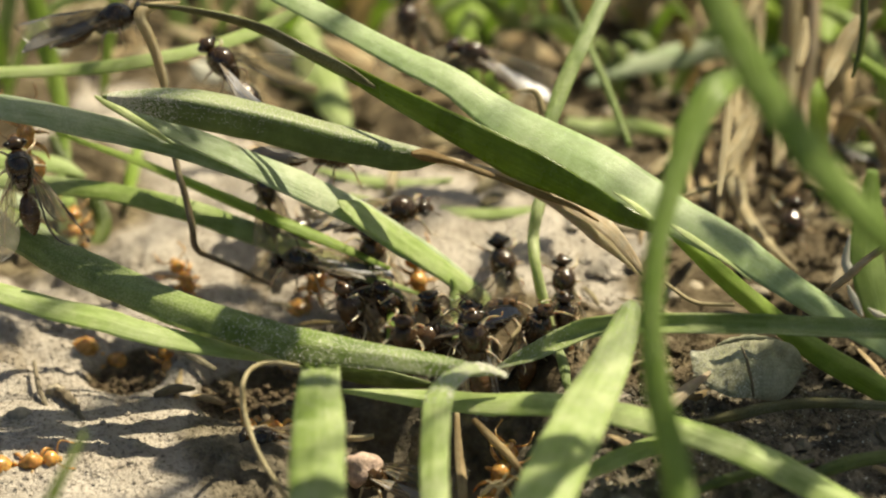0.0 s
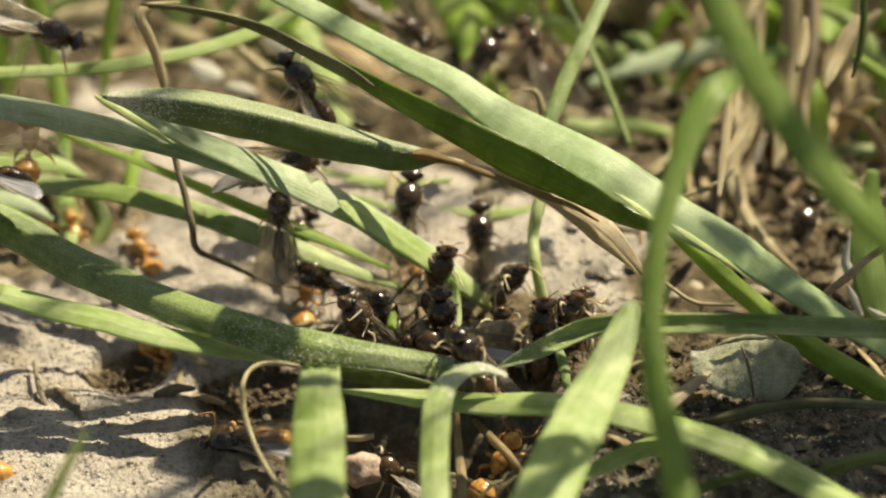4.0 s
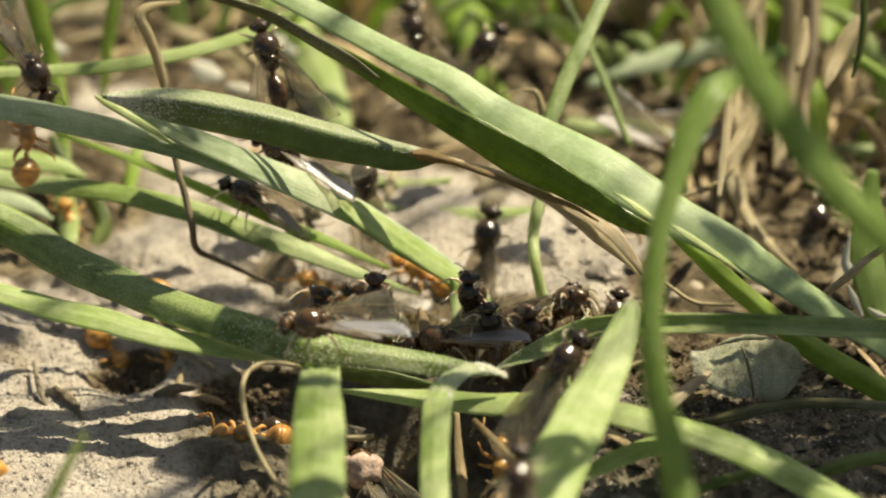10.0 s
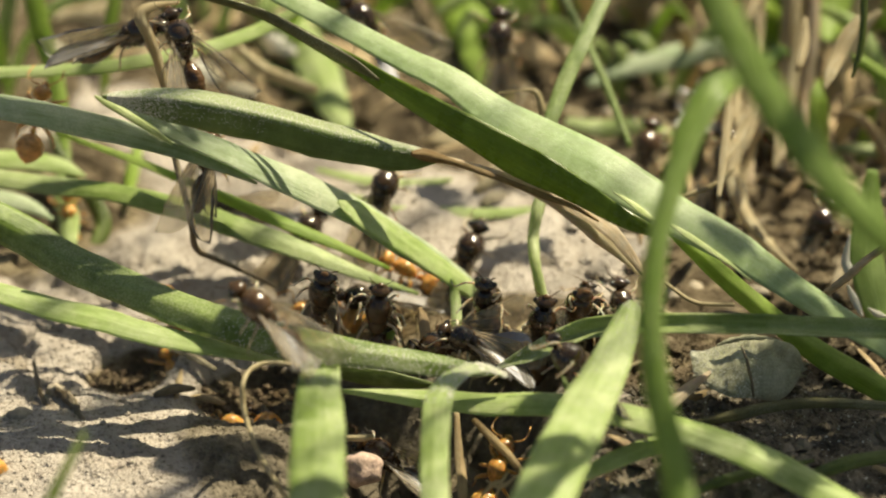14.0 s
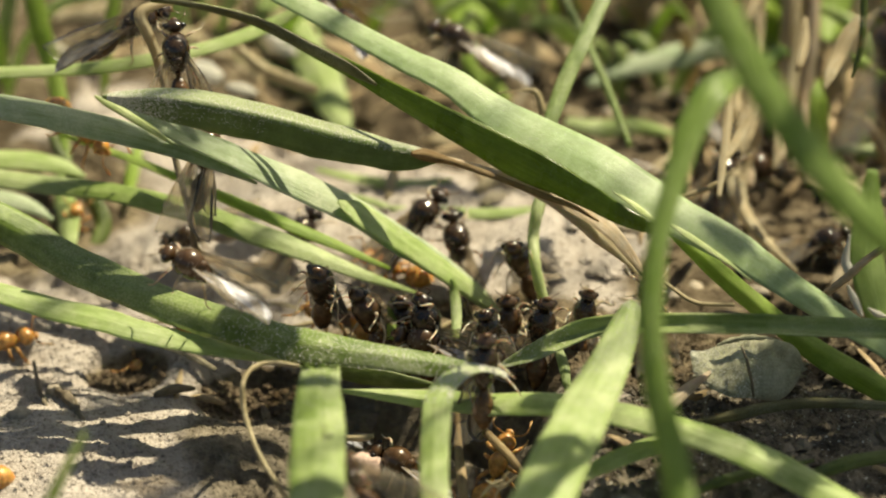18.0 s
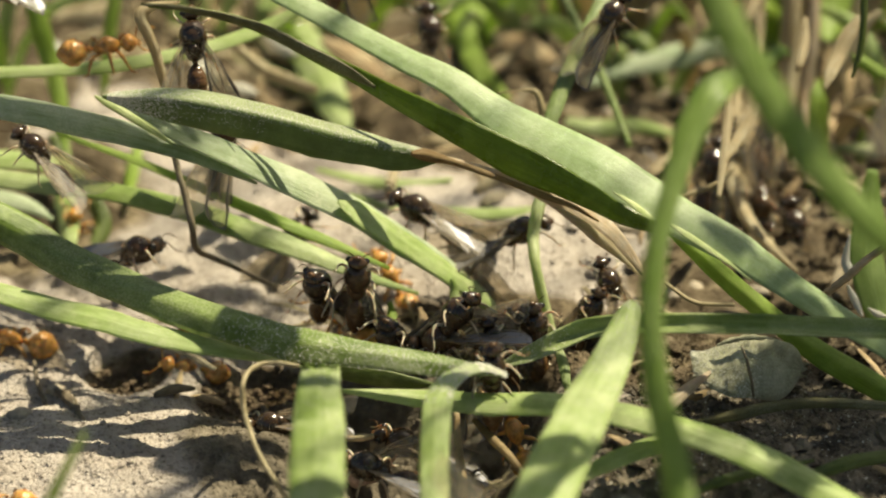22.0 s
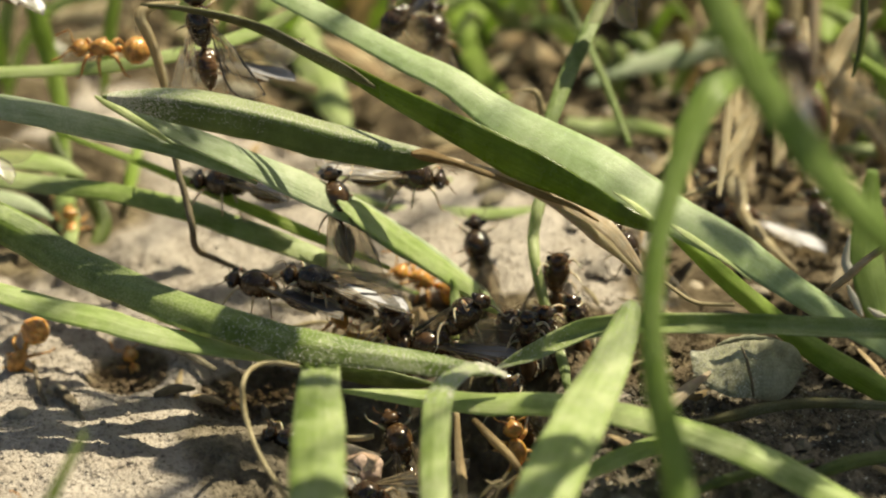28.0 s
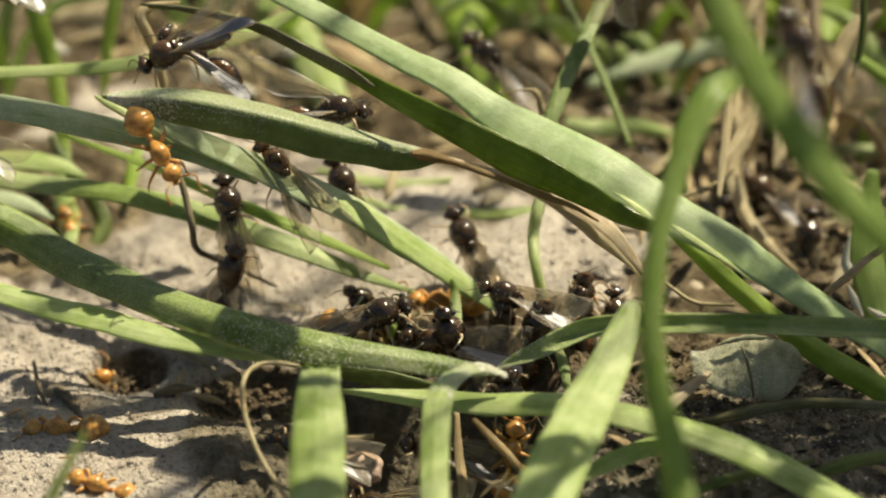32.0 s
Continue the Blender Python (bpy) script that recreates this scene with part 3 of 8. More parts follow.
tuft("near", (17.69, -35.72, 0), "tall grass shoots standing close to the lens")
blade("green blade arching steeply near the lens", GRASS_NEAR,
      [(10.86, -45.94, 13.29, 1.76), (10.29, -41.11, 15.35, 1.55), (9.81, -38.92, 16.97, 1.41), (9.63, -36.71, 18.62, 1.26), (9.85, -34.47, 20.32, 1.17), (10.38, -32.35, 21.82, 1.18), (11.15, -30.21, 23.36, 1.3), (12.08, -28.12, 24.82, 1.63), (13.28, -26.33, 25.8, 1.7), (14.95, -24.21, 25.42, 0.84), (17.17, -21.79, 25.51, 0.74)], up=20, lean=-30, fold=10)
blade("green blade slanting close to the lens", GRASS_NEAR,
      [(11.49, -32.06, 35.51, 1.56), (13, -33.92, 32.52, 1.66), (14.26, -35.13, 30.59, 1.81), (15.77, -36.26, 28.78, 1.76), (17.28, -37.33, 27.07, 1.66), (18.79, -38.26, 25.57, 1.51), (21.56, -39.53, 23.54, 1.26)], up=30, lean=20, fold=10)

tuft("backleft", (-23.87, -0.6, 0), "young green shoots standing in the clay")
blade("upright bright green shoot at the back", GRASS_FRESH, [(-27.42, 15.79, 12.06, 1.26), (-26.50, 13.63, 8.60, 1.41), (-25.68, 12.25, 6.39, 1.26), (-24.93, 9.80, 4.36, 0.96), (-24.64, 7.56, 2.67, 0.51)], up=15)
blade("upright bright green shoot at the back", GRASS_FRESH, [(-21.76, 18.51, 10.75, 0.91), (-22.14, 16.71, 7.87, 0.91), (-22.52, 15.31, 5.63, 0.76), (-22.75, 13.91, 3.38, 0.38)], up=15)
blade("pale green blade end lying at the back", GRASS_PALE, [(-29.99, 2.98, 4.76, 1.07), (-27.15, 3.01, 4.82, 1.56), (-24.31, 2.82, 4.52, 1.28), (-22.53, 2.45, 3.92, 0.28)], up=70, fold=8)
blade("pale green blade end lying at the back", GRASS_GREY, [(-29.80, 0.95, 3.40, 0.92), (-27.33, 0.82, 3.20, 1.20), (-25.56, 0.52, 2.72, 0.92), (-24.33, 0.11, 2.06, 0.21)], up=66, fold=8)
blade("pale young shoot standing in the clay", GRASS_PALE, [(-24.79, 9.02, 3.11, 0.74), (-24.48, 5.34, 1, 1.31), (-23.89, 2.24, 0.76, 1.65), (-23.23, -1.86, 0.79, 1.05)], up=15)
blade("dark bent blade standing in the clay", GRASS_DARK, [(-25.29, 7.27, 4.09, 0.58), (-24.04, 5.25, 2.74, 0.87), (-22.45, 3.43, 1.72, 1.08), (-21.53, 1.62, 0.71, 1.14), (-22.17, -0.26, -0.42, 0.64)], up=15)
blade("narrow green shoot at the back", GRASS_FRESH, [(-20.12, 12.07, 1.39, 0.45), (-20.31, 8.28, 0.98, 0.89), (-20.24, 4.1, 0.9, 0.51)], up=15)
blade("broad pale leaf leaning at the back", GRASS_PALE, [(-11.47, 27.24, 3.02, 2.42), (-9.43, 22.18, 2.48, 2.84), (-7.89, 17.63, 1.8, 2.55), (-6.59, 13.14, 1.22, 1.14)], up=40)
blade("blurred green blade at the back", GRASS, [(-14.37, 22.18, 2.48, 0.79), (-11.86, 19.58, 2.08, 0.94), (-8.67, 17.63, 1.8, 0.77)], up=40, lean=10)

tuft("backmid", (4.53, 18.5, 0), "bright green grass growing at the back")
blade("bright green blade leaning at the back", GRASS_FRESH, [(-1.83, 33.49, 3.59, 1.66), (0.64, 26.58, 2.9, 1.61), (2.58, 20.23, 2.17, 1.33), (4.46, 16.34, 1.62, 0.54)], up=25)
blade("bright green blade leaning at the back", GRASS_FRESH, [(3.15, 33.49, 3.59, 2.07), (2.26, 27.24, 3.02, 2.02), (1.82, 22.18, 2.48, 1.34), (2.56, 18.28, 1.89, 0.62)], up=25)
blade("curved green blade at the back", GRASS, [(7.32, 12.49, 12.43, 0.44), (8.47, 10.33, 10.88, 0.51), (9.39, 8.39, 9.65, 0.50), (10.16, 6.55, 8.60, 0.50), (10.94, 4.54, 7.26, 0.50), (11.69, 2.54, 5.95, 0.35)], up=25)
blade("upright narrow blade behind the broad one", GRASS_DEEP,
      [(10.18, 5.07, 15.66, 0.83), (9.19, 2.81, 14.87, 0.96), (8.25, 0.47, 13.96, 1.02), (7.49, -1.22, 13.14, 1.01), (6.77, -3.00, 12.19, 0.97), (6.22, -4.67, 11.40, 0.80), (5.77, -5.76, 10.60, 0.53)], up=58, fold=10)
blade("grey green blade lying flat at the back", GRASS_GREY, [(9.93, 18.28, 1.89, 0.7), (13.15, 20.33, 2.34, 1.57), (17.21, 22.14, 2.41, 1.66), (20.43, 22.84, 2.58, 1.58), (24.45, 23.45, 2.62, 0.95)], up=45)
blade("dull blade lying on the litter", GRASS_PALE, [(8.21, 13.88, 1.46, 0.76), (10.46, 13.24, 1.38, 1.36), (13.11, 13.3, 1.47, 1.14), (15.67, 12.07, 1.39, 0.45)], up=60)

tuft("straw", (22.8, 7.75, 0), "tussock of bleached straw and dead leaf sheaths")
blade("bleached straw blade bent to the ground", STRAW, [(20.88, 20.33, 9.89, 0.92), (19.95, 15.71, 6.27, 0.98), (19.15, 10.87, 4.19, 1.11), (18.73, 6.31, 2.55, 1.02), (19, 3.24, 1.41, 0.94), (19.84, -0.46, 1.16, 0.78), (21.68, -4.14, 0.92, 0.28)], up=20, fold=20, name="straw")
blade("bleached straw standing in the tussock", STRAW, [(23.46, 27.59, 6.41, 1.04), (22.33, 24.78, 3.81, 1.11), (21.55, 22.18, 2.48, 0.87), (20.66, 17.63, 1.8, 0.54)], up=20, fold=20, name="straw")
blade("wide brown dead leaf sheath in the tussock", GRASS_DRY, [(26.03, 31.22, 4.67, 2.29), (25.21, 25.92, 2.79, 2.41), (24.16, 18.93, 1.98, 1.95), (22.88, 10.8, 1.24, 1.12)], up=20, fold=20, name="straw")
blade("bleached straw standing in the tussock", STRAW, [(26.56, 25.77, 7.28, 0.79), (25.97, 23.68, 3.92, 0.95), (25.01, 19.58, 2.08, 0.39)], up=20, fold=20, name="straw")
blade("pale straw leaf leaning in the tussock", STRAW, [(30.02, 21.32, 7.7, 1.16), (28.47, 19.68, 5.08, 1.32), (27.15, 17.57, 3.58, 1.15), (26.38, 16.55, 1.95, 0.23)], up=20, fold=20, name="straw")
blade("brown dead leaf in the tussock", GRASS_DRY, [(28.5, 24.15, 2.79, 1.99), (26.92, 17.63, 1.8, 2.32), (25.5, 10.8, 1.24, 1.12)], up=20, fold=10, name="straw")
blade("pale straw lying on the litter", STRAW, [(21.13, 11.95, 4.02, 0.45), (20.14, 9.21, 3.42, 0.89), (18.8, 6.5, 2.85, 0.66), (18.32, 4.87, 2.13, 0.22)], up=30, fold=10, name="straw")

for mat, pts in ((STRAW, [(17.45, 1.62, 0.71, 0.43), (18.37, 7.84, 1.23, 0.63), (18.85, 11.07, 4.5, 0.67), (19.94, 15.51, 9.72, 0.67), (20.38, 16.7, 11.62, 0.67)]),
                 (HUSK, [(19.95, 5.97, 1.06, 0.44), (20.32, 12.43, 2.91, 0.68), (21.01, 15.71, 6.27, 0.76), (21.46, 18.51, 10.75, 0.68)]),
                 (HUSK, [(22.24, 8.28, 0.98, 0.67), (23.03, 14.59, 2.58, 1.14), (23.48, 17.9, 5.99, 1.3), (23.74, 20.33, 9.89, 1.22)]),
                 (GRASS_DRY, [(24.42, 9.54, 1.11, 0.52), (24.63, 15.19, 3.55, 0.91), (25.08, 18.71, 7.29, 0.99), (25.46, 20.33, 9.89, 0.92)]),
                 (STRAW, [(27.05, 13.31, 2.42, 0.23), (26.68, 14.91, 4.99, 0.83), (27.43, 16.51, 7.55, 0.98), (28.38, 18.11, 10.11, 0.68)]),
                 (STRAW, [(18.93, 2.86, 0.8, 0.29), (19.72, 6.98, 1.73, 0.48), (20.75, 8.73, 4.53, 0.48), (21.67, 9.89, 6.4, 0.22)])):
    blade("bleached straw standing in the tussock", mat, pts, up=30, fold=16, name="straw")

blade("bleached straw piece standing by the shoots", STRAW, [(17.41, 0.79, 10.70, 0.48), (17.23, -0.99, 9.73, 0.62), (16.98, -2.59, 9.07, 0.54), (16.67, -4.26, 8.27, 0.47), (16.35, -6.02, 7.36, 0.27)], up=50, fold=16, name="straw")
blade("pale split straw leaning in the tussock", STRAW, [(19.73, 2.28, 9.31, 0.42), (18.56, 0.57, 8.46, 0.76), (17.69, -0.90, 7.99, 0.62), (17.02, -2.32, 7.62, 0.24)], up=50, fold=16, name="straw")
blade("pale straw tip hanging in the tussock", STRAW, [(22.81, 7.70, 12.33, 0.32), (22.60, 6.00, 11.49, 0.64), (22.14, 4.42, 10.85, 0.53), (21.89, 4.12, 10.37, 0.14)], up=50, fold=16, name="straw")
blade("pale straw leaf hanging in the tussock", STRAW, [(25.66, 5.05, 13.74, 0.42), (24.95, 4.05, 13.08, 0.97), (24.28, 2.96, 12.28, 1.04), (23.61, 1.43, 11.73, 0.76), (23.19, 0.48, 11.15, 0.17)], up=50, fold=16, name="straw")
blade("bleached straw piece standing by the shoots", STRAW, [(19.94, 8.59, 13.74, 0.64), (19.14, 6.88, 12.90, 0.64), (18.64, 6.43, 12.18, 0.28)], up=50, fold=16, name="straw")
blade("pale straw leaf hanging in the tussock", STRAW, [(27.92, 9.72, 11.79, 0.36), (26.84, 9.19, 10.93, 0.94), (25.95, 8.29, 9.50, 1.22), (25.33, 7.53, 8.28, 0.29)], up=35, fold=14, name="straw")
blade("bleached straw sheath standing upright", STRAW, [(23.00, 16.70, 11.62, 1.27), (23.07, 14.72, 8.46, 1.49), (22.92, 12.74, 5.29, 1.34), (22.30, 10.09, 2.93, 0.89), (21.56, 6.98, 1.73, 0.37)], up=25, fold=24, name="straw")
blade("bleached straw sheath standing upright", HUSK, [(24.64, 17.60, 11.19, 0.98), (24.56, 15.22, 7.37, 1.13), (24.19, 13.23, 4.18, 0.98), (23.56, 10.56, 1.81, 0.45)], up=25, fold=24, name="straw")
blade("bleached straw sheath standing upright", STRAW, [(20.14, 14.88, 12.49, 0.66), (20.43, 12.54, 8.74, 0.81), (20.20, 9.70, 6.09, 0.81), (19.05, 6.21, 4.28, 0.94), (18.34, 3.33, 3.44, 0.93), (18.64, 0.48, 2.66, 0.78), (19.73, -2.25, 2.06, 0.56), (21.02, -4.73, 1.86, 0.17)], up=25, fold=24, name="straw")
tuft("backright", (30.55, 9.96, 0), "green grass behind the straw tussock")
blade("green blade end above the litter", GRASS, [(26.06, 10.76, 1.18, 0.52), (28.22, 10.25, 1.3, 0.97), (31.96, 10.17, 1.17, 0.9)], up=45)
blade("green blade crossing at the back", GRASS_FRESH, [(28.1, 24.15, 2.79, 0.56), (29.59, 20.33, 2.34, 1.17), (33.02, 17.09, 1.87, 1.16)], up=35)
blade("wide green blade standing beside a twig", GRASS_NEAR, [(26.02, -2.53, 7.27, 0.68), (25.67, -4.84, 5.47, 1.7), (25.34, -6.95, 3.98, 2.23), (25.67, -9.39, 1.96, 1.68), (26.16, -11.64, 0.25, 0.67)], up=15)

blade("pale olive blade lying blurred at the back", GRASS_GREY, [(11.26, 18.15, 2.62, 0.54), (14.16, 18.66, 3.44, 1.70), (17.25, 19.03, 4.03, 1.86), (19.96, 19.31, 4.49, 1.16)], up=60)
blade("yellow green leaf standing at the back", GRASS_FRESH, [(27.31, 21.94, 8.69, 2.32), (26.69, 19.81, 7.17, 2.54), (26.15, 18.20, 6.48, 1.91), (25.77, 16.76, 6.06, 0.53)], up=30)
blade("short bright stem crossing at the back", GRASS_FRESH, [(25.77, 8.35, 9.59, 0.50), (26.84, 7.97, 8.98, 0.79), (28.21, 7.47, 8.19, 0.94), (30.08, 6.96, 7.36, 0.94)], up=40)
TUFT["now"] = None
stalk("thin green grooved stalk bending down to the clay", GRASS_BLEACHED,
      [(6.01, -4.8, 7.42, 0.74), (5.56, -6.55, 6.5, 0.8), (5.36, -7.26, 5.37, 0.74), (5.46, -8.99, 4.48, 0.67), (5.86, -9.96, 2.93, 0.67), (6.46, -11.11, 1.09, 0.5)])
stalk("dead dark brown stalk kinked over the clay", STEM_BROWN,
      [(-16.44, -2.82, 14.36, 0.27), (-16.21, -3.61, 13.09, 0.3), (-16.01, -4.58, 11.54, 0.33), (-15.71, -5.82, 9.56, 0.4), (-15.25, -6.7, 8.15, 0.4), (-14.78, -7.76, 6.46, 0.43), (-14.64, -7.61, 4.8, 0.4), (-13.63, -7.09, 3.75, 0.34), (-12.02, -6.64, 2.59, 0.31), (-10.05, -6.3, 1.24, 0.17)], steps=60)
v_, f_, u_ = blade_mesh([(-15.41, -1.67, 18.08, 0.20), (-16.45, -2.07, 18.20, 0.46), (-17.31, -2.48, 18.12, 0.79), (-17.49, -2.85, 17.71, 0.89), (-17.13, -3.07, 16.80, 0.79), (-16.73, -3.27, 15.53, 0.69), (-16.45, -3.53, 14.17, 0.60), (-16.24, -3.70, 12.95, 0.40), (-16.13, -3.88, 11.72, 0.20)], (0.3, -0.4, 0.87), 10, seed=8, curl=0.3, ragged=0.5)
tagged(mesh_object("dry_leaf_strip", v_, f_, STRAW, u_), "withered tan leaf strip folded over the blades", "dry leaf")
stalk("thin curled tan stalk before the nest mouth", STEM_TAN,
      [(-7.96, -27.68, 0.99, 0.3), (-8.98, -26.89, 2.26, 0.27), (-10.08, -25.12, 3.2, 0.27), (-10.77, -23.26, 4.29, 0.31), (-10.83, -22.53, 5.46, 0.28), (-10.41, -21.25, 5.61, 0.28), (-9.44, -20.27, 5.31, 0.28), (-7.88, -20.37, 5.15, 0.25)], steps=48)
stalk("thin hanging green tendril", GRASS_DARK, [(25.17, 1.81, 18, 0.47), (25.1, 0.38, 15.71, 0.44), (24.9, -0.51, 14.28, 0.4), (24.42, -1.37, 12.91, 0.2)])
stalk("brown twig propped on the blade", GRASS_DRY, [(21.96, -13.23, 5.25, 0.45), (23.19, -12.71, 6.07, 0.49), (24.48, -12.11, 7.03, 0.42), (27.72, -10.91, 8.96, 0.32)])

# ---- unseen tall grass added above the nest to dapple it with shade ----
tuft("over", (270, 210, 0), "unseen tall grass added to shade the nest")


def shade_blade(points):
    """An added, unseen shading blade: its end hangs over the nest, its stem runs up towards the sun and back to the
    root.
    """
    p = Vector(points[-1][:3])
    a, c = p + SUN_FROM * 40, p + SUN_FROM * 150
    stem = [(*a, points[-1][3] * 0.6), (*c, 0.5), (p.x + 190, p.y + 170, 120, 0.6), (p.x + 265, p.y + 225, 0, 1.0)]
    blade("unseen shading blade", GRASS, points + stem, up=80, fold=8, steps=44)


shade_blade([(32.19, -3.96, 42.79, 0.62), (35.49, -4.3, 44.61, 1.84), (38.28, -6.31, 45.16, 2.11), (38.98, -8.47, 43.13, 1.79)])
shade_blade([(18.41, -4.8, 46.17, 0.61), (19.63, -4.51, 46.64, 1.82), (21.15, -4.24, 47.07, 1.82), (22.67, -3.99, 47.46, 1.21)])
shade_blade([(40.56, 9.27, 50.57, 1.96), (41.88, 9.68, 50.57, 5.9), (43.55, 9.97, 50.57, 6.24), (44.99, 9.68, 50.57, 2.62)])
shade_blade([(37.96, 2.48, 46.97, 0.32), (39.55, 2.71, 47.34, 1.9), (41.45, 2.85, 47.56, 1.9), (43.04, 2.91, 47.67, 0.32)])
shade_blade([(41.87, 7.49, 49.33, 1.3), (43.49, 6.97, 48.5, 3.24), (45.43, 6.29, 47.4, 3.24), (48.02, 5.34, 45.89, 1.94)])
shade_blade([(36.38, 8.53, 56.65, 0.32), (37.65, 8.16, 56.06, 1.14), (39.23, 7.62, 55.2, 1.14), (40.34, 7.18, 54.5, 0.32)])
shade_blade([(28.22, -22.05, 55.35, 1.03), (28.75, -22.86, 55.95, 3.18), (29.52, -22.86, 55.95, 3.18), (30.24, -22.86, 55.95, 1.03)])
shade_blade([(32.2, -4.46, 44, 1.84), (35.35, -3.45, 44, 4.63), (40.05, -2.94, 44, 5.27), (45.23, -1.4, 44, 4.69)])
shade_blade([(34.34, 0.07, 46, 0.94), (39.05, 0.07, 46, 3.45), (42.88, 0.6, 46, 3.46), (49.03, 1.66, 46, 3.48)])
shade_blade([(-1.39, 21.24, 55.76, 0.68), (-0.71, 21.6, 56.34, 0.82), (-0.03, 22.05, 57.07, 0.82), (0.66, 22.42, 57.65, 0.68)])
shade_blade([(1.51, 21.15, 55.62, 0.27), (1.89, 21.6, 56.34, 0.34), (2.23, 21.96, 56.92, 0.34), (2.5, 22.24, 57.36, 0.27)])
shade_blade([(5.57, -1.08, 44.60, 1.18), (7.28, 0.11, 44.60, 4.46), (9.76, 0.79, 44.60, 5.08), (11.91, 1.84, 44.60, 2.41)])
shade_blade([(6.21, 19.16, 50.30, 0.52), (8.11, 19.16, 50.30, 1.44), (10.52, 19.29, 50.30, 1.70), (12.46, 18.72, 50.30, 1.43), (14.03, 18.53, 50.30, 0.52)])
shade_blade([(37.58, 3.52, 44.00, 1.22), (40.18, 3.69, 44.00, 3.65), (43.03, 3.30, 44.00, 3.64), (45.86, 2.86, 44.00, 2.42)])
shade_blade([(-8.02, 8.28, 54.35, 1.27), (-4.93, 8.41, 53.63, 1.40), (-1.57, 8.85, 52.44, 1.47), (1.25, 8.81, 51.43, 1.35), (3.45, 8.94, 50.69, 0.97)])
shade_blade([(-0.07, 9.82, 55.41, 0.38), (1.37, 9.57, 55.01, 0.96), (3.23, 9.60, 54.11, 1.22), (5.10, 9.59, 53.16, 0.58)])
shade_blade([(22.49, -14.22, 47.13, 0.85), (24.09, -13.00, 47.20, 2.14), (25.54, -12.22, 47.51, 2.29), (27.58, -11.32, 47.99, 1.15)])
shade_blade([(12.98, -4.62, 52.11, 0.30), (13.87, -4.66, 52.06, 1.01), (15.21, -4.69, 52.01, 1.01), (16.10, -4.72, 51.96, 0.30)])
shade_blade([(13.72, -13.48, 53.52, 1.12), (14.95, -13.06, 53.44, 2.38), (16.48, -12.84, 53.41, 2.38), (17.73, -12.46, 53.26, 0.84)])
shade_blade([(24.37, -1.70, 46.13, 0.37), (25.14, -1.90, 45.81, 1.85), (26.22, -2.11, 45.66, 1.85), (26.99, -2.27, 45.59, 0.62)])
shade_blade([(33.08, 48.95, 48.00, 2.29), (35.14, 49.57, 48.00, 4.59), (38.02, 50.11, 48.00, 4.99), (41.30, 50.29, 48.00, 2.30)])
shade_blade([(48.36, 35.45, 47.00, 1.43), (50.43, 36.62, 47.00, 4.33), (52.27, 37.41, 47.00, 5.07), (54.83, 37.80, 47.00, 2.90)])
shade_blade([(40.64, 14.36, 44.29, 1.37), (41.16, 13.82, 43.42, 2.47), (41.31, 13.02, 42.51, 2.57), (41.34, 12.05, 41.53, 1.37)])
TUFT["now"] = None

# ---- faint blades lying on the clay behind ----
tuft("clay", (7.87, 4.74, 0), "pale thin grass lying flat on the clay")
blade("pale flat blade", GRASS_PALE, [(-3.37, 2.66, 1.43, 0.29), (-0.86, 2.58, 1.3, 0.86), (2.36, 2.04, 1.38, 0.93), (6.29, 2.16, 1.56, 0.64)], up=70, fold=6)
blade("pale flat blade", GRASS_PALE, [(-8.21, 6.98, 1.73, 0.29), (-5.26, 6.2, 1.43, 0.8), (-2.33, 5.63, 1.46, 0.8), (0.58, 5.77, 1.68, 0.29)], up=70, fold=6)
blade("dull flat blade", GRASS, [(-6.98, 3.53, 1.87, 0.22), (-5.18, 3.39, 1.66, 0.5), (-3.01, 2.58, 1.3, 0.5), (-1.57, 1.78, 0.96, 0.18)], up=70, fold=6)
TUFT["now"] = None

# ---- plants and litter far behind ----
def back_tuft(cx, cy, count, tall, materials, label, seed):
    """A tuft of narrow blades that arch outwards from one root."""
    rnd = random.Random(seed)
    tuft("back", (cx, cy, ground_z(cx, cy)), label)
    for _ in range(count):
        a, h, out = rnd.uniform(0, 2 * math.pi), tall * rnd.uniform(0.5, 1.1), rnd.uniform(0.3, 1.1)
        w = rnd.uniform(0.7, 1.7)
        x, y = cx + rnd.uniform(-3, 3), cy + rnd.uniform(-3, 3)
        z = ground_z(x, y) - 0.5
        dx, dy = math.cos(a) * h * out, math.sin(a) * h * out
        pts = [(x, y, z, w * 0.7), (x + dx * 0.2, y + dy * 0.2, z + h * 0.45, w), (x + dx * 0.55, y + dy * 0.55, z + h * 0.8, w * 0.9), (x + dx, y + dy, z + h * rnd.uniform(0.6, 0.95), 0.15)]
        blade("", rnd.choice(materials), pts, up=rnd.uniform(10, 50), lean=rnd.uniform(-40, 40), steps=14)
    TUFT["now"] = None


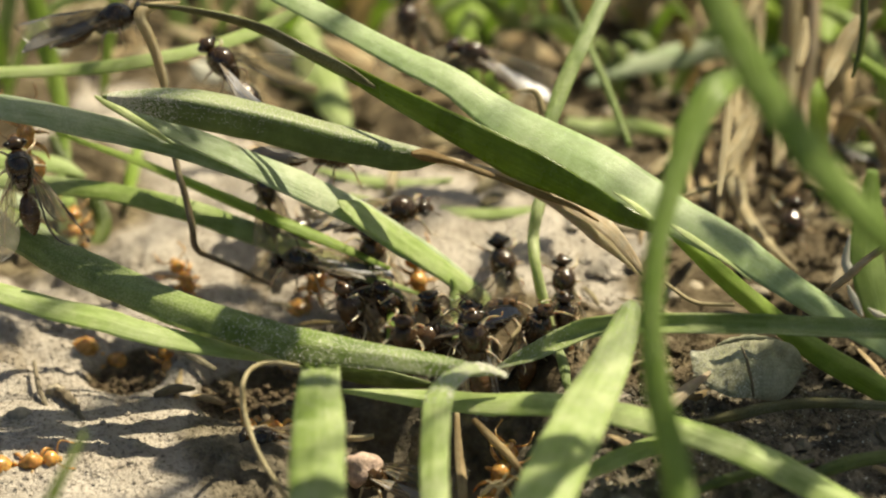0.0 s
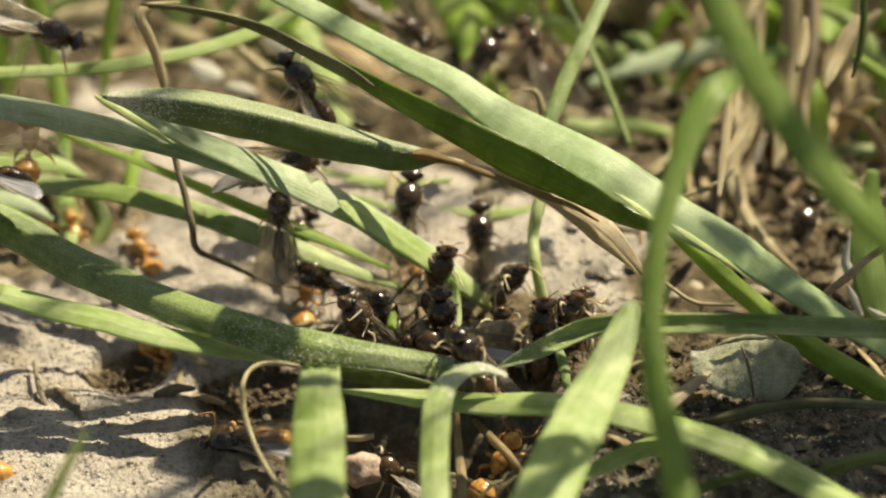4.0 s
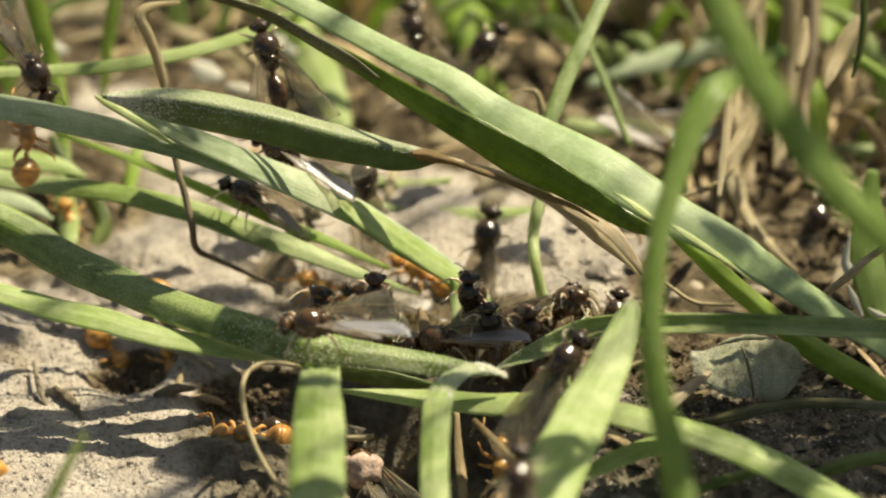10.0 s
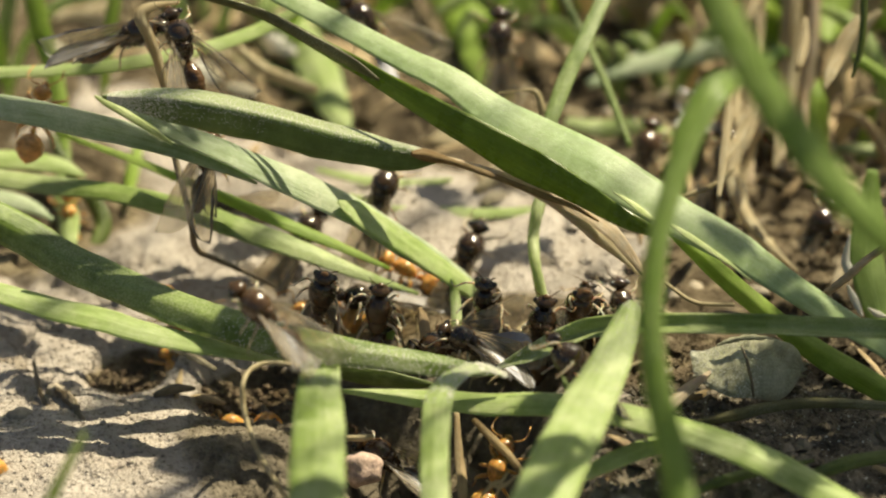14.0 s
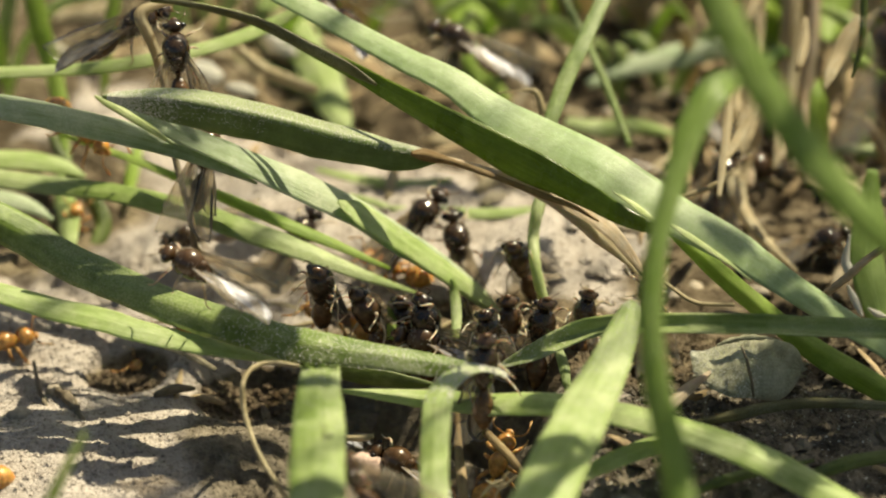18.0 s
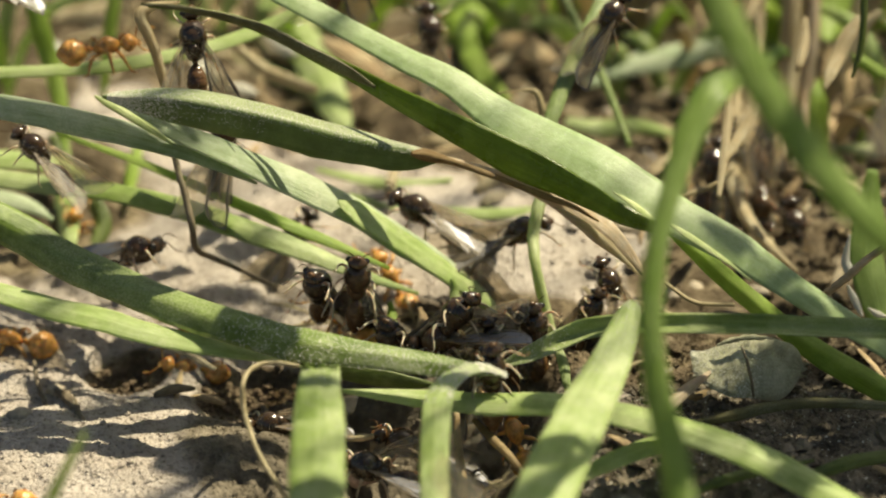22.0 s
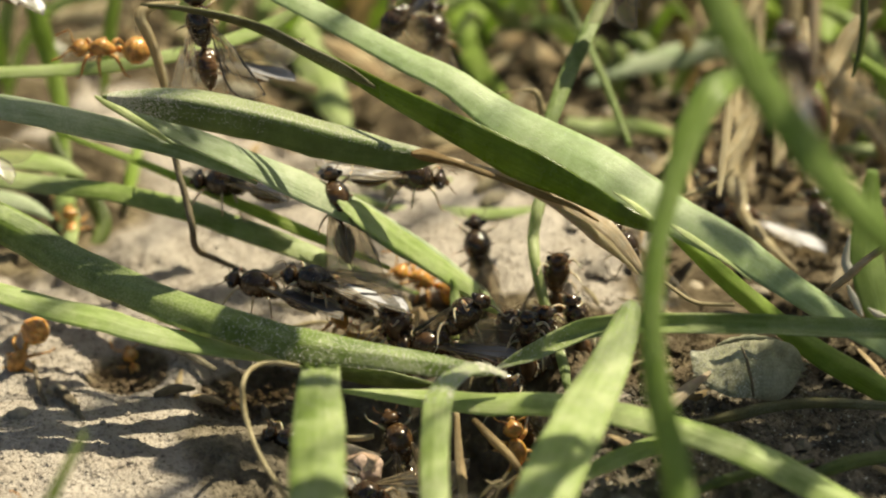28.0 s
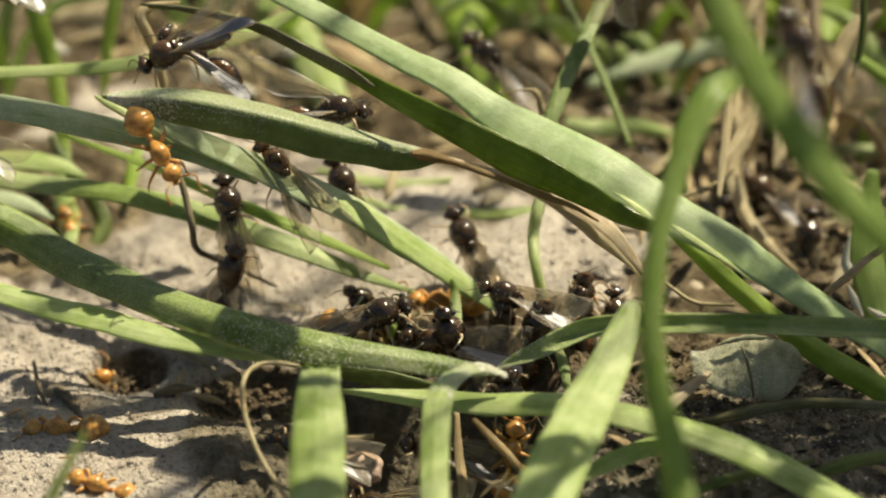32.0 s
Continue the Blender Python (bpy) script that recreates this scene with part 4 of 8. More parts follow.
GREEN_MIX = [GRASS, GRASS_FRESH, GRASS_FRESH, GRASS_PALE, GRASS_PALE, STRAW]
BRIGHT_MIX = [GRASS_FRESH, GRASS_PALE, STRAW]
DRY_MIX = [STRAW, GRASS_DRY, GRASS_DRY, GRASS_FRESH]
for k, (cx, cy, n, tall, mix) in enumerate((
        (-33, 19, 10, 11, GREEN_MIX), (-12, 25, 8, 8, GREEN_MIX), (-5, 33, 10, 9, GREEN_MIX),
        (3, 26, 9, 8, GREEN_MIX), (9, 31, 9, 9, GREEN_MIX), (15, 22, 7, 7, GREEN_MIX), (19, 31, 10, 10, DRY_MIX), (24, 21, 10, 13, DRY_MIX),
        (31, 28, 12, 14, GREEN_MIX), (33, 12, 9, 12, GREEN_MIX), (-42, 30, 12, 14, GREEN_MIX), (5, 36, 10, 9, BRIGHT_MIX), (-8, 29, 8, 8, BRIGHT_MIX), (12, 27, 6, 6, BRIGHT_MIX), (-16, 30, 8, 8, BRIGHT_MIX), (27, 9, 5, 8, DRY_MIX), (-18, 36, 12, 11, GREEN_MIX))):
    back_tuft(cx, cy, n, tall, mix, "green grass tuft behind the bare clay" if mix is not DRY_MIX else "dry straw tussock with a few green blades", 40 + k)


def litter_stuff(name, label, count, area, size, material, seed, where):
    """Loose scraps strewn on the soil, as one mesh."""
    rnd = random.Random(seed)
    verts, faces, uvs = [], [], []
    while count:
        x, y = rnd.uniform(*area[0]), rnd.uniform(*area[1])
        if not where(x, y, rnd):
            continue
        count -= 1
        a, l, w = rnd.uniform(0, math.pi), rnd.uniform(*size[0]), rnd.uniform(*size[1])
        z = ground_z(x, y) + w * 0.35
        dx, dy, up_ = math.cos(a) * l / 2, math.sin(a) * l / 2, rnd.uniform(-0.3, 0.5) * l * 0.4
        pts = [(x - dx, y - dy, z, w * 0.5), (x, y, z + abs(up_) * 0.5 + 0.2, w), (x + dx, y + dy, z + max(0, up_), w * 0.4)]
        v, f, uv = blade_mesh(pts, (rnd.uniform(-0.5, 0.5), -0.4, 0.9), rnd.uniform(0, 30), steps=5, seed=count)
        faces += [tuple(i + len(verts) for i in q) for q in f]
        verts += v
        uvs += uv
    return tagged(mesh_object(name, verts, faces, material, uvs), label, "litter", kind="stuff")


def on_litter(x, y, rnd):
    if ground_z(x, y) < -6 or (11 < x < 21 and -20 < y < -12):
        return False
    return y * 90 + x * 42 > 900 + rnd.uniform(-500, 500) or (x > 9 and y < -12 and rnd.random() < 0.25) or (abs(x + 10.8) < 5 and abs(y + 12) < 3)


litter_stuff("straw_litter", "bleached bits of straw strewn over dark litter", 300, ((-55, 60), (-30, 60)), ((1.5, 7), (0.3, 1.1)), STRAW, 5, on_litter)
litter_stuff("leaf_litter", "brown scraps of dead leaf strewn over the soil", 460, ((-55, 60), (-30, 60)), ((1.2, 6), (0.25, 0.95)), GRASS_DRY, 6, on_litter)
litter_stuff("mouth_litter", "scraps of straw and root round the nest mouth", 45, ((-10, 13), (-13, -6)), ((1.0, 4), (0.12, 0.35)), STEM_TAN, 9, lambda x, y, rnd: ground_z(x, y) > -2)
litter_stuff("plant_litter", "dark rotten plant scraps on the soil", 560, ((-55, 60), (-30, 75)), ((1.2, 6), (0.25, 0.9)), STEM_BROWN, 7, on_litter)


def crumbs(name, label, count, area, size, material, seed, where):
    """Small angular lumps of soil, as one mesh."""
    rnd = random.Random(seed)
    base = [(1, 0, 0), (-1, 0, 0), (0, 1, 0), (0, -1, 0), (0, 0, 1), (0, 0, -1), (.6, .6, .5), (-.6, .6, .5), (-.6, -.6, .5), (.6, -.6, .5)]
    tri = [(4, 6, 7), (4, 7, 8), (4, 8, 9), (4, 9, 6), (0, 6, 9), (2, 7, 6), (1, 8, 7), (3, 9, 8), (0, 2, 6), (2, 1, 7), (1, 3, 8), (3, 0, 9), (0, 5, 2), (2, 5, 1), (1, 5, 3), (3, 5, 0)]
    verts, faces = [], []
    while count:
        x, y = rnd.uniform(*area[0]), rnd.uniform(*area[1])
        if not where(x, y, rnd):
            continue
        count -= 1
        r = rnd.uniform(*size) * rnd.uniform(0.5, 1)
        z = ground_z(x, y) + r * 0.25
        n = len(verts)
        a = rnd.uniform(0, 6.28)
        for bx, by, bz in base:
            q = r * rnd.uniform(0.65, 1.15)
            verts.append(((x + (bx * math.cos(a) - by * math.sin(a)) * q) * MM, (y + (bx * math.sin(a) + by * math.cos(a)) * q) * MM, (z + bz * q * 0.75) * MM))
        faces += [tuple(i + n for i in t) for t in tri]
    return tagged(mesh_object(name, verts, faces, material, smooth=False), label, "soil", kind="stuff")


crumbs("clay_crumbs", "loose crumbs of pale dry clay", 1500, ((-40, 30), (-32, 16)), (0.06, 0.3), SOIL, 11, lambda x, y, r: ground_z(x, y) > -6)
crumbs("soil_crumbs", "dark crumbs of moist soil", 2200, ((8, 60), (-32, 60)), (0.15, 0.9), SOIL, 12, lambda x, y, r: True)
crumbs("soil_grains", "fine dark grains of crumbled soil", 5200, ((7, 30), (-32, -10)), (0.06, 0.26), SOIL, 13, lambda x, y, r: ground_z(x, y) > -2)
crumbs("clay_grains", "fine pale grains of crumbled clay", 4200, ((-28, 0), (-27, -6)), (0.04, 0.15), SOIL, 14, lambda x, y, r: ground_z(x, y) > -4)
crumbs("clay_grains", "fine pale grains on the clay bank", 2200, ((-22, 16), (-8, 12)), (0.03, 0.1), SOIL, 15, lambda x, y, r: True)

# ---- loose plant bits near the mouth ----
leaf = [(14.14, -15.43, 2.68, 0.26), (15.02, -15.87, 2.35, 2.3), (16.27, -16.28, 2.25, 3.3), (17.56, -16.32, 2.19, 3.47), (19.06, -16.04, 1.88, 3.61), (20.08, -15.71, 1.66, 2.78), (20.60, -15.55, 1.54, 0.97)]
v_, f_, u_ = blade_mesh(leaf, (0.1, -0.3, 0.95), 3, seed=3, ragged=1.0, curl=0.06, steps=60, twist=(-6, 62))
v_ = [tuple(Vector(p) + Vector((0.2, -0.5, 1)) * (0.22 * noise.noise(Vector(p) * 700) + 0.1 * noise.noise(Vector(p) * 2600)) * MM) for p in v_]
curled = tagged(mesh_object("curled_leaf", v_, f_, LEAF_GREY, u_), "curled downy grey-green leaf on dark soil", "leaf")
v_, f_, u_ = tube_mesh([(16.92, -16.05, 3.57, 0.10), (17.21, -16.77, 2.98, 0.19), (17.46, -17.36, 2.03, 0.19), (17.64, -17.50, 1.06, 0.10)], steps=16, knots=0.2, seed=5)
part("midrib", mesh_object("midrib", v_, f_, STEM_BROWN, u_), curled, "dark sunken midrib")
v_, f_, u_ = tube_mesh([(15.59, -15.47, 3.17, 0.10), (16.27, -15.50, 3.50, 0.26), (17.17, -15.40, 3.67, 0.32), (18.20, -15.40, 3.67, 0.23), (18.96, -15.10, 3.39, 0.06)], steps=16, knots=0.5, seed=6)
part("rim", mesh_object("rim", v_, f_, LEAF_GREY, u_), curled, "pale fuzzy rim")


def scrap(name, label, material, points, up=45, fold=12, category="plant scrap"):
    COUNT[0] += 1
    e = radians(up)
    v, f, uv = blade_mesh(points, (0, -math.cos(e), math.sin(e)), fold, seed=COUNT[0])
    return tagged(mesh_object(name, v, f, material, uv), label, category, "loose scraps")


scrap("straw", "brown split straw standing in the nest mouth", GRASS_DRY, [(0.76, -19.27, 1.24, 0.32), (0.88, -21.25, -0.05, 0.5), (1.06, -22.89, -0.77, 0.56), (1.12, -24.51, -1.48, 0.43)])
scrap("straw", "dull tan straw leaf lying on the dark soil", HUSK, [(11.52, -20.67, 1.00, 0.25), (12.54, -19.35, 1.60, 0.70), (13.62, -18.27, 2.00, 0.76), (14.50, -17.45, 2.20, 0.51), (15.40, -16.15, 2.00, 0.16)], 66, 14)
scrap("straw", "brown straw leaning across the nest mouth", GRASS_WITHERED, [(1.71, -19.48, 0.91, 0.32), (2.71, -20.85, 0.59, 0.5), (3.78, -22.26, 0.23, 0.5), (4.84, -23.85, -0.43, 0.25)])
scrap("straw", "dull flat straw lying by the mouth", GRASS_WITHERED, [(12.83, -16.8, -0.46, 0.32), (13.8, -16.52, -0.02, 0.49), (15.14, -15.81, 0.18, 0.45), (16.36, -14.68, 0.1, 0.29)], 60)
scrap("dead_leaf", "orange-brown dead leaf at the back", GRASS_DRY, [(3.63, 24.68, 2.7, 0.48), (4.8, 23.45, 2.62, 1.83), (6.16, 22.18, 2.48, 1.97), (8.08, 20.84, 2.21, 0.39)], 50, 10, "leaf")
scrap("dead_leaf", "brown dead leaf under the broad blade", GRASS_DRY, [(-8.28, 19.48, 4.75, 0.46), (-6.69, 18.08, 4.4, 1.69), (-5.12, 16.68, 4.05, 1.53), (-3.57, 15.19, 3.55, 0.38)], 50, 10, "leaf")
scrap("seed_husk", "white seed husk lying at the back", HUSK_WHITE, [(-28.01, 19.48, 4.75, 0.31), (-26.77, 19.19, 4.29, 1.01), (-25.69, 19.03, 4.03, 0.39)], 45, 10, "seed")
scrap("seed_husk", "white seed husk lying at the back", HUSK_WHITE, [(-12.43, 23.21, 3.18, 0.32), (-11.24, 22.84, 2.58, 1.19), (-10.23, 21.61, 2.51, 0.31)], 45, 10, "seed")
scrap("seed_husk", "white seed husk lying at the back", HUSK_WHITE, [(-16.98, 16.84, 4.31, 0.54), (-16.13, 16.52, 3.79, 1.53), (-14.99, 16.28, 3.4, 0.76)], 45, 10, "seed")
scrap("seed_husk", "white seed husk lying at the back", HUSK_WHITE, [(-14.51, 14.27, 3.96, 0.3), (-13.45, 14.15, 3.77, 0.83), (-12.43, 13.99, 3.51, 0.3)], 45, 10, "seed")
stalk("withered rootlet lying over a clod", STEM_BROWN, [(-22.70, -13.56, -1.25, 0.33), (-21.71, -14.63, -1.21, 0.65), (-20.78, -16.46, -1.39, 0.32), (-19.24, -19.36, -1.86, 0.19)], name="rootlet", category="root", knots=0.3)
stalk("thin dead rootlet in the clay crack", STEM_BROWN, [(-24.24, -11.26, -0.82, 0.23), (-23.60, -13.70, -1.15, 0.29), (-22.79, -15.74, -1.70, 0.20), (-23.23, -16.95, -2.03, 0.13)], name="rootlet", category="root", knots=0.3)
tuft("stem", (-21.42, -31.21, 0), "thin dark grass shoot close to the lens")
stalk("thin green stem blurred close to the lens", GRASS_DARK, [(-17.06, -36.86, 12.72, 0.22), (-17.64, -38.38, 12.18, 0.48), (-18.42, -40.17, 11.2, 0.64), (-18.79, -42.01, 10.14, 0.63)], name="grass_stem")
TUFT["now"] = None
for pts in ([(12.84, -11.2, 4.72, 0.2), (14.65, -11.81, 3.74, 0.26), (16.94, -11.9, 3.6, 0.2)], [(14.22, -3.44, 5.82, 0.27), (16.27, -3.08, 6.4, 0.34), (17.64, -2.53, 7.27, 0.21)], [(-13.51, 12.94, 7.49, 0.67), (-11.65, 12.15, 6.24, 0.82), (-8.26, 10.58, 5.61, 0.59)], [(3.28, -0.09, 11.18, 0.1), (4.82, 0, 11.33, 0.14), (5.67, -0.09, 11.18, 0.41), (6.09, -0.81, 10.02, 0.48)]):
    stalk("thin dry tan straw among the grass", STEM_TAN, pts, name="dry_straw")

stalk("pinkish root stub in the nest mouth", STEM_TAN, [(-5.53, -18.43, -1.19, 0.32), (-4.63, -18.41, -1.16, 0.45), (-3.92, -18.36, -1.08, 0.26)], name="rootlet", category="root", knots=0.1, steps=10)
for k, pts in enumerate(([(23.97, -8.02, 6.03, 0.1), (23.73, -8.82, 4.76, 0.53), (23.9, -9.17, 4.2, 0.6), (23.83, -9.52, 3.63, 0.13)], [(23.83, -9.61, 3.49, 0.13), (24.23, -10.05, 2.79, 0.47), (24.7, -10.58, 1.94, 0.17)], [(25.03, -10.31, 2.36, 0.13), (25.56, -10.51, 2.05, 0.4), (26.23, -10.61, 1.88, 0.13)])):
    scrap("husk_flake", "white papery flake stuck on a blade", HUSK_WHITE, pts, 30, 10, "flake")
for pts in ([(2.03, -24.98, -0.34, 0.09), (2.71, -24.62, 0.23, 0.28), (3.27, -24.49, 0.44, 0.12)], [(2.34, -24.49, 0.44, 0.09), (3.11, -24.68, 0.13, 0.25), (4.04, -24.36, 0.65, 0.09)], [(2.8, -25.06, -0.47, 0.09), (3.27, -24.49, 0.44, 0.18), (3.57, -24.24, 0.83, 0.09)]):
    scrap("fibre_scrap", "frayed pale plant fibre at the mouth", STRAW, pts, 45, 10, "fibre")


def pebble(label, centre, size, colour, seed):
    """A rounded stone: a subdivided ball pushed about by noise."""
    bm = bmesh.new()
    bmesh.ops.create_icosphere(bm, subdivisions=3, radius=1)
    for v in bm.verts:
        n = 1 + 0.3 * noise.noise(v.co * 1.3 + Vector((seed, 0, 0))) + 0.14 * noise.noise(v.co * 3.1 + Vector((0, seed, 0))) + 0.07 * noise.noise(v.co * 7)
        v.co = Vector((v.co.x * size[0], v.co.y * size[1], v.co.z * size[2])) * n * MM
    me = bpy.data.meshes.new("pebble")
    bm.to_mesh(me)
    bm.free()
    for p in me.polygons:
        p.use_smooth = True
    me.materials.append(plain("stone", colour, 0.9, 0.4, 1800, 0.12, 0.2))
    ob = new("pebble", me)
    ob.location = [c * MM for c in centre]
    return tagged(ob, label, "stone", "pebbles")


pebble("pinkish rounded pebble in the nest mouth", (-4.62, -19.51, -2.54), (1.15, 0.95, 1.0), (0.52, 0.38, 0.32), 1)
for k, q in enumerate(((-22.73, -13.32, 0), (12.39, 14.23, 0), (14.81, 12.05, 0), (11.40, 16.86, 0), (17.24, 24.65, 0), (16.85, 6.52, 0), (7.62, 18.89, 0), (6.03, 24.39, 0), (-24.51, -15.89, 0), (15.52, -3.87, 0), (14.03, -5.15, 0), (19.21, -5.15, 0))):
    pebble("small lump of dry pale clay", (q[0], q[1], ground_z(q[0], q[1]) + 0.1), (0.5 + 0.1 * (k % 3), 0.45, 0.35), (0.42, 0.36, 0.28), 10 + k)

# short shoots and stubs that stand among the crowd
tuft("crowd", (0.2, -10.68, 0), "short yellowish shoots at the edge of the mouth")
blade("yellowish stub", GRASS_PALE, [(0.72, -12.94, 1.93, 0.46), (0.79, -11.41, 2.49, 0.66), (0.67, -9.87, 3.07, 0.6), (0.53, -9.42, 3.8, 0.2)], up=25)
blade("yellowish stub", GRASS_FRESH, [(-3.09, -12.94, 1.93, 0.39), (-2.98, -11.52, 2.32, 0.6), (-3.13, -10.14, 2.65, 0.33)], up=25)
blade("brown stub", GRASS_DRY, [(-0.95, -13.95, 2.22, 0.52), (-1.12, -12.42, 2.77, 0.66), (-1.39, -11.15, 2.91, 0.26)], up=25)
blade("green stub", GRASS, [(7.11, -16.96, 1.16, 0.39), (6.93, -15.46, 1.68, 0.65), (6.55, -13.95, 2.22, 0.46), (6.44, -12.68, 2.35, 0.2)], up=25)
TUFT["now"] = None


def grains_on(start, count, size, span, seed, label, strips=(0, 8)):
    """Tiny pale grains that cling to the outer face of one blade."""
    rnd = random.Random(seed)
    ob = next(o for o in bpy.data.objects if o.get("label", "").startswith(start))
    me = ob.data
    across = 9
    rings = len(me.vertices) // (2 * across)
    verts, faces = [], []
    base = [(1, 0, 0), (-1, 0, 0), (0, 1, 0), (0, -1, 0), (0, 0, 1), (0, 0, -1)]
    tri = [(0, 2, 4), (2, 1, 4), (1, 3, 4), (3, 0, 4), (2, 0, 5), (1, 2, 5), (3, 1, 5), (0, 3, 5)]
    for _ in range(count):
        i = int(rings * rnd.uniform(*span))
        i = min(max(i, 0), rings - 2)
        j = rnd.randrange(*strips)
        a, c = me.vertices[i * 2 * across + j].co, me.vertices[i * 2 * across + j + 1].co
        d = me.vertices[(i + 1) * 2 * across + j].co
        p = a + (c - a) * rnd.random() + (d - a) * rnd.random()
        r = rnd.uniform(*size) * MM
        n = len(verts)
        verts += [tuple(p + Vector(q) * r * rnd.uniform(0.6, 1.2)) for q in base]
        faces += [tuple(k + n for k in t) for t in tri]
    dust = mesh_object("dust_grains", verts, faces, GRAIN, smooth=False)
    return tagged(dust, label, "dust", kind="stuff")


GRAIN = plain("pale_grain", (0.7, 0.69, 0.6), 0.6, 0.2, 4000, 0.01)
HUMUS = plain("brown_humus", (0.11, 0.08, 0.052), 0.9, 0.5, 1500, 0.1, 0.2)
crumbs("gallery_crumbs", "brown crumbs of soil in the hollow of the gallery", 460, ((-21, -5), (-15, -9)), (0.06, 0.34), HUMUS, 17, lambda x, y, r: math.hypot((x + 10.2) / 4.4, (y - -13.1) / 2.8) < 1 or math.hypot((x - -18.8) / 2.4, (y - -10.8) / 2) < 1)
crumbs("pale_grit", "pale gritty grains on the dark soil", 1300, ((9, 29), (-29, -11)), (0.03, 0.11), GRAIN, 16, lambda x, y, r: ground_z(x, y) > -3)
grains_on("pale green blade bent over", 700, (0.03, 0.075), (0.55, 0.99), 1, "pale grains of dust on the bent tip")
grains_on("pale green blade bent over", 150, (0.05, 0.1), (0.84, 0.99), 9, "coarse pale grains on the bent tip")
grains_on("long dark green arching", 1700, (0.025, 0.055), (0.5, 0.97), 2, "fine pale dust on the arching blade")
grains_on("folded green grass", 3200, (0.02, 0.045), (0.03, 0.97), 3, "fine pale dust on the folded blade", (0, 5))
grains_on("folded green grass", 900, (0.025, 0.055), (0.03, 0.26), 13, "fine pale dust on the folded blade", (4, 8))
grains_on("folded green grass", 420, (0.02, 0.05), (0.03, 0.46), 14, "fine pale dust on the folded blade", (4, 7))
grains_on("upright green blade bitten", 800, (0.015, 0.04), (0.35, 0.98), 4, "fine pale dust on the bitten blade")
grains_on("mid green blade running level", 260, (0.02, 0.05), (0.0, 0.28), 5, "pale grains along the level blade")
grains_on("broad pale green blade lying", 700, (0.012, 0.032), (0.15, 0.75), 6, "scattered pale dust on the broad blade")
grains_on("greyish green blade stretched", 700, (0.012, 0.03), (0.05, 0.85), 7, "scattered pale dust on the greyish blade")
grains_on("curled downy", 1500, (0.02, 0.06), (0.0, 0.55), 21, "pale fuzz on the curled leaf")
grains_on("broad blunt green blade", 900, (0.012, 0.035), (0.4, 0.98), 8, "scattered pale dust on the blunt blade")
# torn fibres on the bitten end
tuft("fibres", (-6.45, -24.59, 7.82), "torn fibres at the end of the bitten blade", name="torn_fibres", category="fibre")
for k in range(11):
    rnd = random.Random(70 + k)
    q = Vector((-7.39, -24.59, 7.82)) + Vector((1.88, 0, 0)) * (k / 10)
    tip_ = q + Vector((rnd.uniform(-0.35, 0.45), 0, rnd.uniform(0.25, 0.75)))
    stalk("torn fibre", GRASS_PALE, [(*(q + Vector((0, 0, -0.4))), 0.16), (*q, 0.13), (*tip_, 0.03)], steps=6)
TUFT["now"] = None

# ---- ants ----
def chitin(name, colour, rough, spec=0.5, through=0.0):
    m, ns, ls, b = nodes_of(name)
    pos = ns.new("ShaderNodeTexCoord").outputs["Object"]
    lo = [c * 0.55 for c in colour]
    hi = [min(1, c * 1.6) for c in colour]
    ls.new(ramp(ns, ls, tex_noise(ns, ls, pos, 2500, 4, 0.6), ((0.3, lo), (0.72, hi))), b.inputs["Base Color"])
    b.inputs["Roughness"].default_value = rough
    b.inputs["Specular IOR Level"].default_value = spec
    b.inputs["Subsurface Weight"].default_value = through
    b.inputs["Subsurface Radius"].default_value = (0.0004, 0.0002, 0.0001)
    b.inputs["Subsurface Scale"].default_value = 1.0
    bump(ns, ls, b, tex_noise(ns, ls, pos, 5000, 3, 0.65), 0.06, 0.3)
    return m


BLACK = chitin("black_chitin", (0.034, 0.019, 0.009), 0.16, 0.75)
BROWN = chitin("brown_chitin", (0.085, 0.042, 0.016), 0.18, 0.7)
DARK_BROWN = chitin("dark_brown_chitin", (0.062, 0.033, 0.014), 0.18, 0.7)
LEG_BROWN = chitin("leg_brown", (0.42, 0.36, 0.26), 0.3, 0.6, 0.4)
AMBER = chitin("amber_chitin", (0.47, 0.25, 0.075), 0.24, 0.5, 0.6)
AMBER_LEG = chitin("amber_leg", (0.4, 0.22, 0.07), 0.35, 0.5, 0.3)
HAIR = chitin("pale_hair", (0.5, 0.42, 0.3), 0.3, 0.5)
EYE_BLACK = chitin("eye_black", (0.012, 0.01, 0.01), 0.15)


